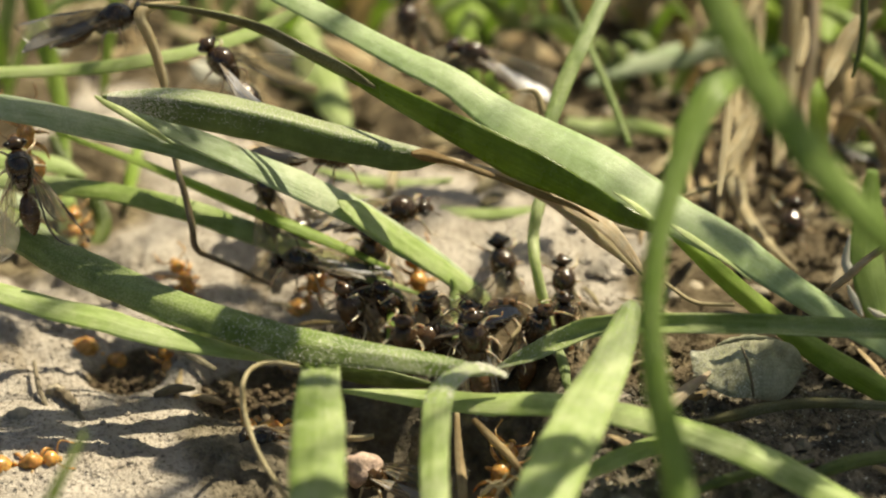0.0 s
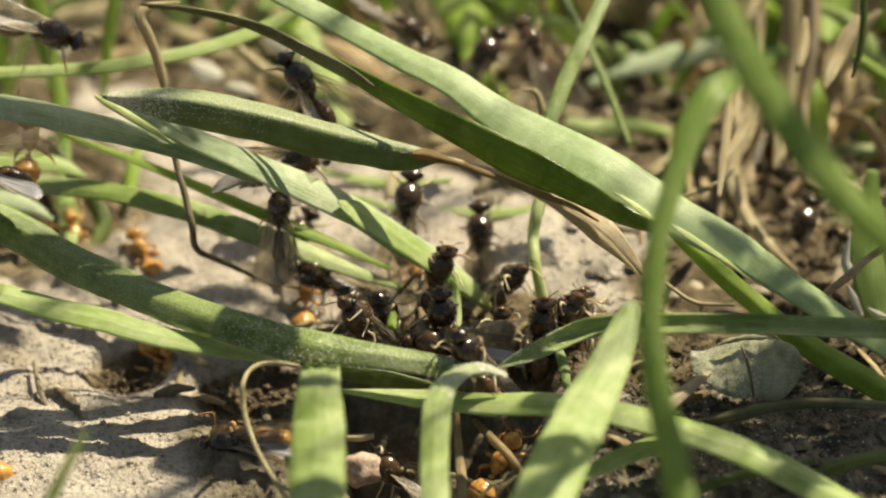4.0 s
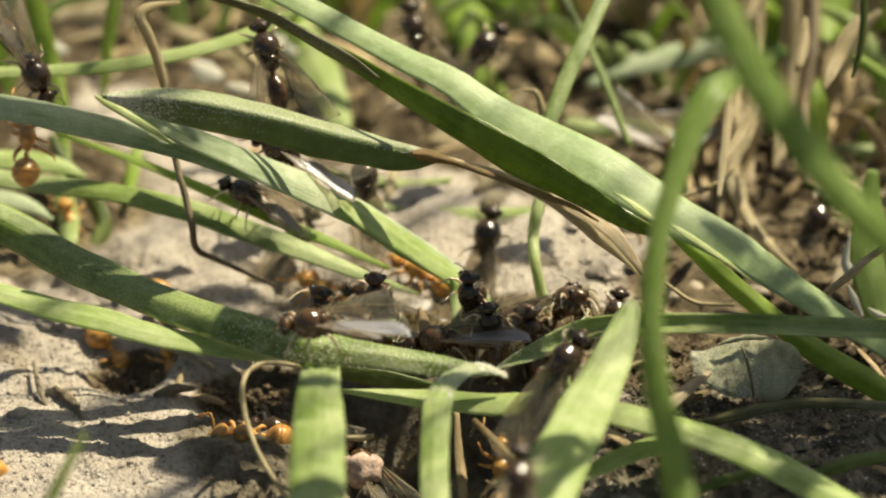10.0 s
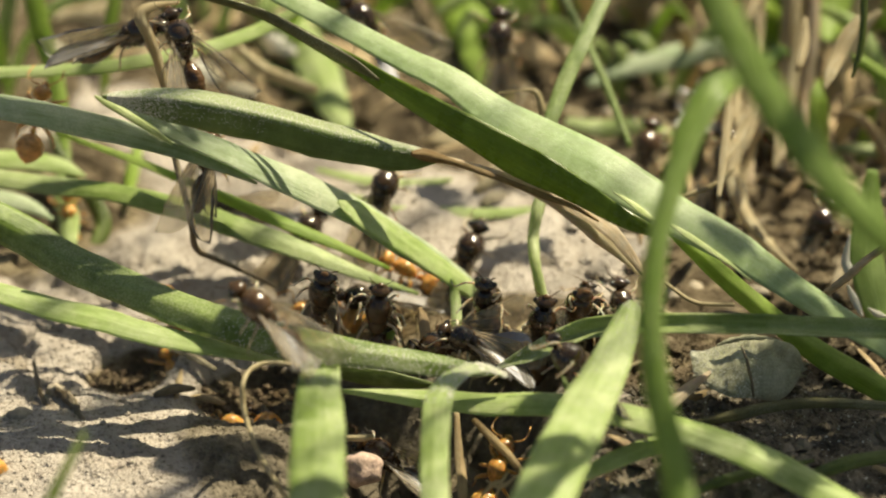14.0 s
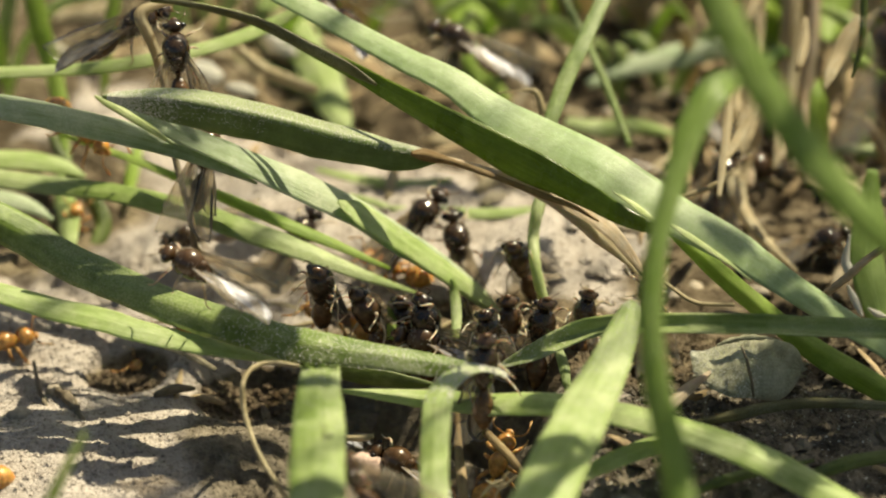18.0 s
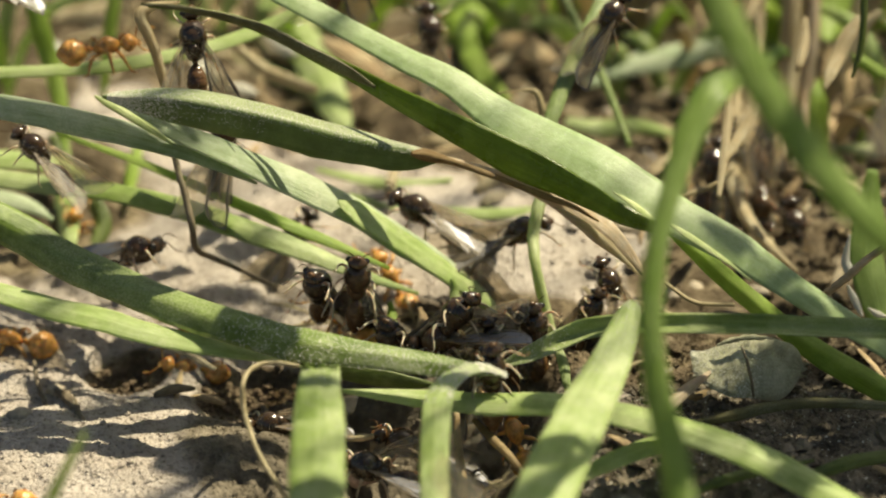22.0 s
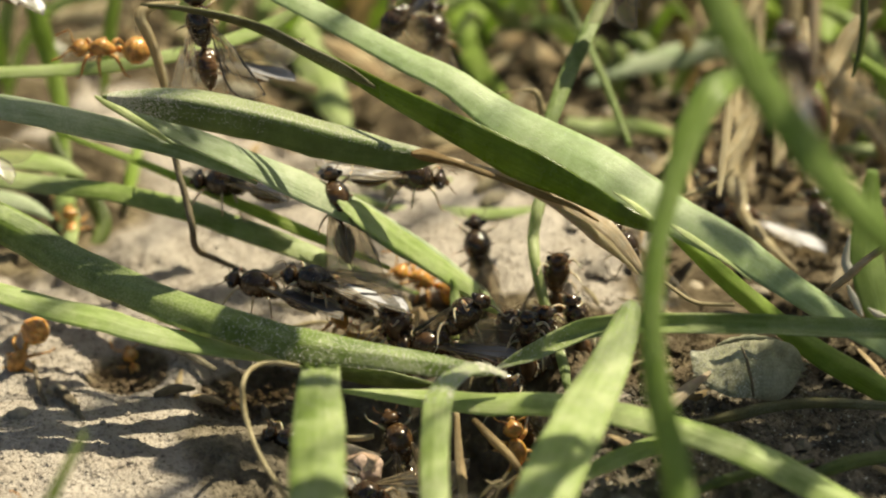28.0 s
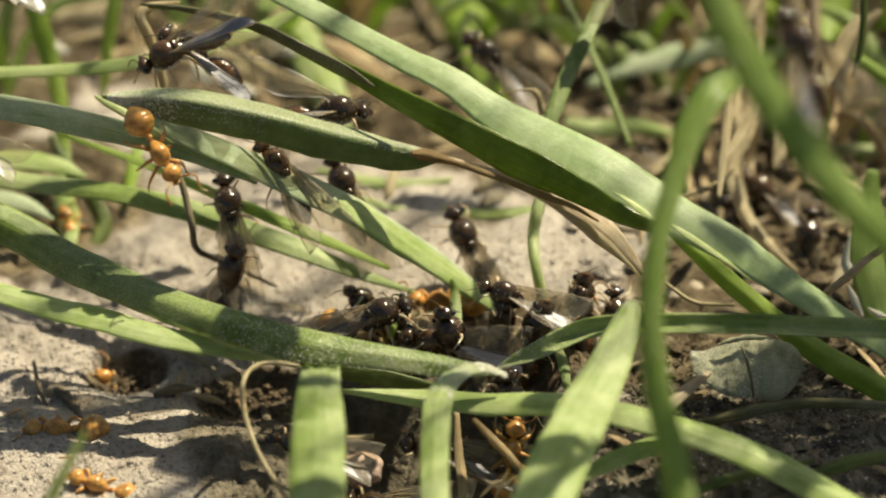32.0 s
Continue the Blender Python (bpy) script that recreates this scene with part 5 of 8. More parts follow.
def wing_material():
    m, ns, ls, b = nodes_of("wing_membrane")
    pos = ns.new("ShaderNodeTexCoord").outputs["Object"]
    ls.new(ramp(ns, ls, tex_noise(ns, ls, pos, 900, 4, 0.6), ((0.3, (0.58, 0.53, 0.45)), (0.7, (0.8, 0.77, 0.7)))), b.inputs["Base Color"])
    b.inputs["Roughness"].default_value = 0.5
    b.inputs["Specular IOR Level"].default_value = 0.4
    bump(ns, ls, b, tex_noise(ns, ls, pos, 1500, 3, 0.6), 0.14, 0.7)
    clear = ns.new("ShaderNodeBsdfTransparent")
    clear.inputs[0].default_value = (0.96, 0.935, 0.88, 1)
    glow = ns.new("ShaderNodeBsdfTranslucent")
    glow.inputs[0].default_value = (0.95, 0.92, 0.84, 1)
    film = ns.new("ShaderNodeMixShader")
    film.inputs[0].default_value = 0.55
    ls.new(b.outputs[0], film.inputs[1])
    ls.new(glow.outputs[0], film.inputs[2])
    mixer = ns.new("ShaderNodeMixShader")
    mixer.inputs[0].default_value = 0.15
    ls.new(clear.outputs[0], mixer.inputs[1])
    ls.new(film.outputs[0], mixer.inputs[2])
    sheen = ns.new("ShaderNodeBsdfGlossy")
    sheen.inputs[0].default_value = (0.28, 0.28, 0.31, 1)
    sheen.inputs["Roughness"].default_value = 0.55
    rim = ns.new("ShaderNodeFresnel")
    rim.inputs[0].default_value = 1.25
    gloss = ns.new("ShaderNodeMixShader")
    ls.new(rim.outputs[0], gloss.inputs[0])
    ls.new(mixer.outputs[0], gloss.inputs[1])
    ls.new(sheen.outputs[0], gloss.inputs[2])
    ls.new(gloss.outputs[0], ns["Material Output"].inputs[0])
    return m


WING = wing_material()
VEIN = chitin("wing_vein", (0.3, 0.22, 0.13), 0.4)


def lathe_mesh(rows, sides=16, flat=1.0, lift=None):
    """A body segment along x: rows of (x, radius); flat squeezes it in height; lift bends its axis."""
    verts, faces = [], []
    for i, (x, r) in enumerate(rows):
        up_ = lift(x) if lift else 0
        for j in range(sides):
            a = 2 * math.pi * j / sides
            verts.append((x * MM, r * math.cos(a) * MM, (r * math.sin(a) * flat + up_) * MM))
    for i in range(len(rows) - 1):
        for j in range(sides):
            k = (j + 1) % sides
            faces.append((i * sides + j, (i + 1) * sides + j, (i + 1) * sides + k, i * sides + k))
    faces.append(tuple(range(sides)))
    faces.append(tuple(range((len(rows) - 1) * sides, len(rows) * sides))[::-1])
    return verts, faces


def egg(x0, x1, r, n=12, blunt=1.0, rings=0, groove=0.05):
    out = []
    for i in range(n + 1):
        s = i / n
        k = math.sin(math.pi * min(max(s, 0.012), 0.988)) ** 0.62 * (1 + (blunt - 1) * (s - 0.5))
        if rings:
            k *= 1 - groove * max(0.0, math.cos(2 * math.pi * rings * s)) ** 6
        out.append((x0 + (x1 - x0) * s, max(0.01, r * k)))
    return out


def limb(name, pts, material, parent, sides=6, steps=14):
    v, f, _ = tube_mesh(pts, sides=sides, steps=steps)
    ob = mesh_object(name, v, f, material)
    ob.parent = parent
    return ob


def body_part(name, mesh, material, parent, label=""):
    ob = mesh_object(name, mesh[0], mesh[1], material)
    ob.parent = parent
    if label:
        ob["label"] = label
    return ob


def wing(name, parent, length, width, root, spread, tilt, sign):
    """A membrane with its fan of veins, rooted on the thorax and laid back."""
    n = 14
    verts, faces = [], []
    outline = []
    for i in range(n + 1):
        s = i / n
        lead = 0.10 * width * math.sin(math.pi * s)
        trail = -width * (math.sin(math.pi * min(1, s ** 1.6)) ** 0.6) * (0.6 + 0.4 * s) - 0.02
        outline.append((s * length, lead, trail))
    m = 5
    for side in (0.006, -0.006):
        for x, a, b in outline:
            for j in range(m + 1):
                y = a + (b - a) * j / m
                verts.append((-x * MM, -sign * y * MM * -1, (side + 0.05 * math.sin(x * 2.2 + j)) * MM))
    w = m + 1
    half = len(outline) * w
    for i in range(n):
        for j in range(m):
            q = (i * w + j, i * w + j + 1, (i + 1) * w + j + 1, (i + 1) * w + j)
            faces.append(q)
            faces.append(tuple(half + k for k in reversed(q)))
        for j in (0, m):
            faces.append((i * w + j, (i + 1) * w + j, half + (i + 1) * w + j, half + i * w + j))
    for j in range(m):
        faces.append((n * w + j, n * w + j + 1, half + n * w + j + 1, half + n * w + j))
    ob = mesh_object(name, verts, faces, WING)
    ob.parent = parent
    ob.matrix_basis = Matrix.Translation([c * MM for c in root]) @ pose(0, 0, 0, sign * tilt[0], tilt[1], -sign * spread)
    for k, (e, y) in enumerate(((0.97, 0.02), (0.8, -0.45), (0.62, -0.7))):
        pts = [(-0.05, 0, 0, 0.06), (-length * e * 0.5, sign * width * (y * 0.45 + 0.07), 0.03, 0.035), (-length * e, sign * width * y, 0.03, 0.02)]
        limb("vein", pts, VEIN, ob, sides=5, steps=6)
    return ob


def legs(parent, roots, reach, thick, material, drop):
    made = []
    for i, (x, fore) in enumerate(roots):
        for sign in (1, -1):
            ob = limb("leg", [(0, 0, 0, thick * 1.5), (fore * 0.3 * reach, sign * 0.36 * reach, 0.16 * reach, thick * 1.5),
                              (fore * 0.52 * reach, sign * 0.56 * reach, -0.12 * reach, thick * 1.1), (fore * 0.72 * reach, sign * 0.66 * reach, -drop, thick * 0.75),
                              (fore * 0.98 * reach, sign * 0.72 * reach, -drop - 0.12, thick * 0.5)], material, parent)
            ob.location = (x * MM, sign * 0.25 * MM, -0.25 * MM)
            made.append(ob)
    return made


def bristles(name, parent, rows, count, length, material, seed, squash=1.0, lift=0.0):
    """Fine hairs that stand on a body segment, as one mesh under it."""
    rnd = random.Random(seed)
    xs, rs = [r[0] for r in rows], [r[1] for r in rows]
    verts, faces = [], []
    for _ in range(count):
        x, a = rnd.uniform(xs[0], xs[-1]), rnd.uniform(-0.5, math.pi + 0.5)
        r = float(np.interp(x, xs, rs))
        out = Vector((rnd.uniform(-0.7, 0.1), math.cos(a), math.sin(a) * squash)).normalized()
        at_ = Vector((x, math.cos(a) * r, math.sin(a) * r * squash + lift))
        side = out.orthogonal().normalized() * 0.014
        other = out.cross(side).normalized() * 0.014
        tip_ = at_ + out * length * rnd.uniform(0.6, 1.2)
        n = len(verts)
        verts += [tuple(q * MM) for q in (at_ + side, at_ - side * 0.5 + other, at_ - side * 0.5 - other, tip_)]
        faces += [(n, n + 1, n + 3), (n + 1, n + 2, n + 3), (n + 2, n, n + 3)]
    ob = mesh_object(name, verts, faces, material, smooth=False)
    ob.parent = parent
    return ob


def male_ant(scale, spread, lifted, skin=None):
    """A winged male: small head, humped thorax, slim waist, ringed gaster, two pairs of wings."""
    k = scale
    skin = skin or BLACK
    ant = new("winged_ant")
    ant.empty_display_size = MM
    hump = lambda x: 0.14 * k * math.cos((x / k) * 1.9) - 0.04 * k
    # collar, high back plate, groove, and the sloping hind part
    back = [(-1.12, 0.1), (-1.08, 0.26), (-0.92, 0.38), (-0.7, 0.44), (-0.56, 0.47), (-0.48, 0.45), (-0.38, 0.55), (-0.15, 0.62), (0.12, 0.645),
            (0.36, 0.62), (0.52, 0.56), (0.58, 0.5), (0.66, 0.48), (0.8, 0.37), (0.88, 0.2), (0.9, 0.08)]
    back = [(x * k, r * k * 1.07) for x, r in back]
    thorax = body_part("thorax", lathe_mesh(back, 16, 1.1, hump), skin, ant)
    bristles("hairs", thorax, back, 70, 0.16 * k, HAIR, 3, 1.08, 0.08 * k)
    body_part("scutellum", lathe_mesh([(x, r) for x, r in egg(-0.72 * k, -0.28 * k, 0.3 * k, 8)], 12, 0.8, lambda x: 0.54 * k), skin, thorax)
    head = body_part("head", lathe_mesh(egg(0.84 * k, 1.56 * k, 0.5 * k, 12, 0.8), 14, 0.8, lambda x: -0.1 * k), skin, ant)
    for s in (1, -1):
        body_part("eye", lathe_mesh([(x, r) for x, r in egg(1.06 * k, 1.38 * k, 0.19 * k, 6)], 10, 1.0), EYE_BLACK, head).location = (0, s * 0.41 * k * MM, 0.02 * k * MM)
        limb("antenna", [(1.38 * k, s * 0.12 * k, 0.0, 0.055 * k), (1.58 * k, s * 0.44 * k, 0.1 * k, 0.045 * k), (1.8 * k, s * 0.58 * k, -0.06 * k, 0.042 * k), (2.0 * k, s * 0.56 * k, -0.34 * k, 0.035 * k)], BROWN, head, 6, 10)
    body_part("jaw", lathe_mesh(egg(1.38 * k, 1.66 * k, 0.2 * k, 6), 10, 0.7, lambda x: -0.2 * k), BROWN, head)
    body_part("waist", lathe_mesh(egg(-1.3 * k, -0.85 * k, 0.17 * k, 6), 10, 1.5, lambda x: -0.1 * k), BROWN, ant)
    gaster = body_part("gaster", lathe_mesh(egg(-3.25 * k, -1.2 * k, 0.52 * k, 30, 1.15, 5, 0.09), 16, 0.92, lambda x: -0.12 * k - 0.06 * (x / k + 1.2) ** 2), BROWN, ant)
    bristles("hairs", gaster, egg(-3.25 * k, -1.2 * k, 0.52 * k, 20, 1.15), 70, 0.15 * k, HAIR, 4, 0.92, -0.2 * k)
    legs(ant, ((0.55 * k, 0.8), (0.05 * k, -0.1), (-0.45 * k, -0.9)), 1.3 * k, 0.092 * k, LEG_BROWN, 0.8 * k)
    for s in (1, -1):
        wing("forewing", ant, 4.9 * k, 1.5 * k, (0.15 * k, s * 0.36 * k, 0.5 * k), spread, (12 + lifted, lifted), s)
        wing("hindwing", ant, 3.2 * k, 0.95 * k, (-0.25 * k, s * 0.36 * k, 0.42 * k), spread + 6, (10 + lifted, lifted), s)
    return tagged(ant, "glossy black winged male ant with clear wings", "ant", "winged ants")


def worker_ant(scale):
    """A wingless amber worker."""
    k = scale
    ant = new("worker_ant")
    ant.empty_display_size = MM
    body_part("thorax", lathe_mesh(egg(-0.7 * k, 0.65 * k, 0.42 * k, 14, 1.3), 14, 1.0, lambda x: 0.08 * k * math.cos(x / k * 4)), AMBER, ant)
    head = body_part("head", lathe_mesh(egg(0.6 * k, 1.42 * k, 0.46 * k, 10, 0.8), 14, 0.8), AMBER, ant)
    for s in (1, -1):
        body_part("eye", lathe_mesh(egg(1.0 * k, 1.12 * k, 0.06 * k, 5), 8), EYE_BLACK, head).location = (0, s * 0.38 * k * MM, 0.1 * k * MM)
        limb("antenna", [(1.3 * k, s * 0.14 * k, 0.05, 0.08 * k), (1.5 * k, s * 0.65 * k, 0.4 * k, 0.07 * k), (1.75 * k, s * 0.8 * k, 0.2 * k, 0.08 * k), (2.2 * k, s * 0.75 * k, -0.1 * k, 0.09 * k)], AMBER_LEG, head, 6, 10)
    body_part("jaw", lathe_mesh(egg(1.32 * k, 1.56 * k, 0.2 * k, 6), 10, 0.5, lambda x: -0.12 * k), AMBER_LEG, head)
    body_part("waist", lathe_mesh(egg(-1.0 * k, -0.65 * k, 0.13 * k, 6), 10, 1.8), AMBER, ant)
    body_part("gaster", lathe_mesh(egg(-2.35 * k, -0.9 * k, 0.68 * k, 26, 1.1, 4, 0.07), 16, 0.95, lambda x: -0.05 * k), AMBER, ant)
    legs(ant, ((0.4 * k, 0.8), (0.05 * k, -0.1), (-0.35 * k, -0.9)), 1.05 * k, 0.13 * k, AMBER_LEG, 0.65 * k)
    return tagged(ant, "translucent amber wingless worker ant", "ant", "worker ants")


MALES = {"folded": male_ant(1.24, 7, 6), "half": male_ant(1.2, 13, 10, DARK_BROWN), "open": male_ant(1.2, 26, 14), "small": male_ant(1.06, 12, 8)}
WORKERS = {"worker": worker_ant(1.3), "worker_small": worker_ant(1.12)}
NUMBERS = {"folded": 11, "half": 10, "open": 8, "small": 7, "worker": 6, "worker_small": 4}
COLONY = {}
for kind, number in NUMBERS.items():
    first = MALES.get(kind) or WORKERS.get(kind)
    COLONY[kind] = [first] + [copy_thing(first, pose(0, 0, 0)) for _ in range(number - 1)]


def crawl(kind, label, rows):
    """Send one ant along its way: rows of (seconds, x, y, z, rx, ry, rz)."""
    ant = COLONY[kind].pop()
    if label:
        ant["label"] = label
    keys = [(r[0], pose(r[1] * MM, r[2] * MM, r[3] * MM, *r[4:])) for r in rows]
    walk(ant, keys)
    # legs step with the way gone, in two sets of three
    gone = [0.0]
    for a, b in zip(rows, rows[1:]):
        gone.append(gone[-1] + math.dist(a[1:4], b[1:4]) + 0.004 * (abs(b[4] - a[4]) + abs(b[6] - a[6])))
    times = np.arange(0, 32.01, 0.4)
    way = np.interp(times, [r[0] for r in rows], gone)
    if kind == "open":
        for w in [c for c in ant.children if c.name.split(".")[0] in ("forewing", "hindwing")]:
            base, side = w.matrix_basis.copy(), 1 if w.location.y > 0 else -1
            start = rows[0][1] * 3.7
            flicks = []
            for q in range(161):
                t = q * 0.2
                bout = max(0.0, math.sin(t * 0.9 + start)) ** 2
                lift = 26 * bout * (0.5 + 0.5 * math.sin(t * 9.1 + start))
                flicks.append((t, base @ pose(0, 0, 0, 0, lift, -side * 0.7 * lift)))
            walk(w, flicks)
    for i, leg in enumerate([c for c in ant.children if c.name.split(".")[0] == "leg"]):
        side = 1 if i % 2 == 0 else -1
        phase = math.pi * ((i // 2 + i) % 2)
        at_ = Vector(leg.location)
        steps = []
        for t, s in zip(times, way):
            swing = 16 * math.sin(s * 2.1 + phase)
            rise = 7 * math.cos(s * 2.1 + phase)
            steps.append((float(t), Matrix.Translation(at_) @ pose(0, 0, 0, side * rise, 0, side * swing)))
        walk(leg, steps)


def sway(blades, hinge, axis, rows):
    """Turn loose blades about a hinge, in degrees, as ants climb on them."""
    at_ = Matrix.Translation([c * MM for c in hinge])
    for ob in blades:
        walk(ob, [(t, at_ @ Matrix.Rotation(radians(a), 4, Vector(axis)) @ at_.inverted()) for t, a in rows])


def motions():
    sway((UNDER_STRIP, DRIED_END), (6.83, -12.68, 12.73), (0, 0.848, -0.53),
         [(0, 0), (6.8, 0), (7.6, 2.2), (11, 2.6), (14.5, 2.2), (18, 0.8), (24, 0), (32, 0)])
    crawl("folded", "half hidden dark winged ant climbing between two blades", [(0, -8.94, -1.75, 2.17, 18, -47, 43), (10, -8.87, -1.75, 2.17, 17, -48, 45), (13, -8.35, -1.66, 2.4, 18, -47, 43), (20, -8.94, -1.75, 2.17, 18, -46, 40), (25, -9.57, -1.66, 2.32, 18, -47, 43), (26.5, -11.64, -1.05, 3.98, -18, -47, 137), (28, -13.12, -4.71, 7.56, -21, -8, 175), (30, -12.95, -5.07, 6.99, -21, -25, 163), (32, -12.73, -6.23, 7.01, -8, -57, 108)])
    crawl("half", "dark winged ant wandering among the blades by the nest", [(0, -5.42, -11.2, 2.83, 77, -75, 151), (1, -4.7, -13.69, 2.63, -107, -89, -5), (2, -5.31, -14.34, 3.46, -161, -76, 63), (3, -3.69, -14.26, 3.6, 52, -82, -160), (3.5, -4.5, -14, 4.01, 42, -70, -169), (5.5, -5.25, -14, 4.01, 33, -61, -160), (6, -5.21, -14.54, 5.03, 36, -71, 179), (7, -6.35, -13.66, 4.56, 34, -56, 175), (8, -6.56, -14.75, 4.7, -21, -25, 163), (9, -6.08, -14.49, 5.11, -21, -13, 172), (10, -7.1, -20.83, 8.18, -21, -2, 179), (11, -7.41, -21.74, 8.61, -21, -2, 179), (12, -7.5, -22.73, 8.91, -21, -7, 176), (13, -8.2, -22.38, 9.47, -21, -17, 169), (14, -9.92, -22.01, 10.06, -20, -37, 152), (14.5, -10.22, -21.85, 10.32, -20, -39, 150), (16.5, -13.27, -18.88, 11.3, -19, -44, 143), (17, -13.99, -18.15, 10.58, -18, -46, 140), (18, -13.84, -17.44, 9.84, -21, -25, 163), (19, -14.34, -14.74, 6.61, -21, -17, 169), (20, -16.66, -10.36, 4.17, -21, -25, 163), (20.5, -17.51, -8.83, 3.79, 13, -56, -179), (21, -18.35, -7.3, 3.41, 135, -81, 103), (21.75, -18.12, -7.46, 4.11, -24, -50, -31), (22.5, -17.89, -7.61, 4.8, 21, -17, 11), (23, -14.02, -9.98, 4.79, 21, -3, 2), (23.5, -13.69, -9.87, 4.96, 21, -4, 3), (24, -12.78, -9.52, 3.63, 21, -17, 11), (24.5, -12.02, -8.95, 2.66, -19, -42, -2), (25, -11.35, -7.51, 1.12, -84, -66, 20), (25.75, -10.95, -9.12, 2.38, -18, -81, -88), (26.5, -10.62, -9.87, 3.07, 20, -62, -168), (28, -10.8, -11.29, 4.58, -21, -14, 171), (29, -11.56, -11.03, 4.99, -21, -14, 171), (29.5, -11.47, -10.03, 4.71, 5, -46, -161), (30, -11.38, -9.03, 4.42, 13, -85, -128), (31, -11.88, -9.03, 4.42, -121, -85, 14), (31.5, -12.85, -9.52, 3.63, -65, -56, -6), (32, -12.52, -9.2, 4.14, -113, -74, 27)])
    crawl("folded", "glossy dark winged ant standing upright by the nest", [(0, -8.57, -7.21, 3.55, -21, -7, 176), (1, -8.74, -7.3, 3.41, -21, -7, 176), (2, -8.4, -7.3, 3.41, -21, -8, 175), (3, -7.83, -7.41, 3.24, -21, -13, 172), (5.5, -7.8, -6.76, 1.86, 2, -61, -143), (7, -6.65, -10.27, 4.32, -3, -60, -116), (9, -6.91, -11.15, 2.91, -23, -66, -92), (11, -7.36, -11.81, 3.74, -15, -69, -97), (12, -7.73, -12.6, 4.37, -21, -55, -108), (13, -6.91, -12.36, 4.76, -35, -66, -64), (14, -6.98, -12.39, 4.7, -47, -74, -56), (16.5, -7.11, -12.13, 5.12, -31, -71, -89), (18, -7.11, -12.13, 5.12, -15, -67, -94), (19, -7.08, -12.3, 4.84, -38, -65, -54), (20, -8.12, -12.25, 4.93, -17, -56, -106), (21, -7.96, -12.13, 5.12, -17, -57, -110), (22, -7.3, -12.18, 5.04, -24, -60, -96), (23, -7.96, -12.25, 4.93, -9, -63, -128), (24, -7.53, -12.25, 4.93, -11, -73, -113), (25, -7.37, -12.39, 4.7, -10, -67, -111), (25.5, -8.28, -12.42, 4.65, -12, -57, -108), (26.25, -7.79, -12.28, 4.88, -8, -39, -157), (27, -7.3, -12.13, 5.12, -21, -25, 163), (28, -7.4, -11.99, 5.34, -21, -14, 171), (29, -7.79, -11.79, 5.67, -21, -19, 168), (29.5, -6.28, -11.56, 4.15, -7, -46, -153), (30, -4.76, -11.33, 2.63, -36, -71, -81), (30.5, -4.03, -12.22, 3.08, -17, -35, -34), (31, -3.29, -13.12, 3.54, 21, -19, 12), (32, -3.53, -13.86, 4.23, 21, -21, 14)])
    crawl("half", "glossy dark winged ant rearing over the blade", [(0, -4.18, -6.91, 4.04, 55, -83, -159), (1, -1.61, -12.6, 2.49, 94, -75, 143), (2, -0.73, -10.5, 3.95, -101, -77, 20), (3, -0.13, -9.08, 4.34, -44, -68, -26), (6, -1.96, -9.34, 3.92, 154, -83, 106), (7, -4.4, -11.9, 3.6, 33, -52, -166), (8, -4.14, -11.52, 4.21, 32, -43, -177), (9, -4.2, -11.41, 4.38, 75, -71, 174), (10, -3.74, -11.69, 3.94, 74, -83, 179), (11, -3.39, -12.6, 4.37, 30, -83, -137), (12, -3.23, -12.68, 4.23, -11, -84, -78), (13, -3.91, -12.7, 4.21, 45, -76, -143), (14, -3.72, -12.94, 3.82, -137, -82, 46), (16.5, -3.41, -11.73, 3.88, -14, -87, -73), (17, -2.99, -11.99, 3.46, 109, -85, 154), (18, -4.47, -12.11, 3.27, 45, -72, -168), (19, -5.12, -12.13, 5.12, 26, -58, -153), (19.5, -5.69, -12.05, 5.26, 4, -36, -171), (20, -6.26, -11.96, 5.4, -21, -21, 166), (20.5, -5.48, -12, 5.33, 14, -47, -161), (21, -4.7, -12.04, 5.26, 50, -84, -142), (22, -4.96, -11.96, 5.4, -24, -80, -73), (23, -5.09, -11.96, 5.4, 53, -80, -151), (24, -4.21, -12.08, 5.2, -58, -86, -25), (25, -5.84, -11.79, 5.67, -51, -61, -24), (25.5, -4.6, -9.84, 5.02, -45, -75, -29), (27, -3.11, -11.06, 3.05, 123, -85, 133), (28, -2.59, -12.6, 2.49, 119, -79, 131), (29, -2.43, -12.68, 2.35, -42, -82, -39), (30, -2.58, -13.29, 3.27, -36, -54, -28), (30.5, -2.02, -12.61, 2.46, -8, -35, -8), (31, -1.45, -11.94, 1.65, 21, -25, 17), (31.5, -1.12, -12.02, 1.51, -10, -41, 2), (32, -0.79, -12.11, 1.37, -47, -62, -1)])
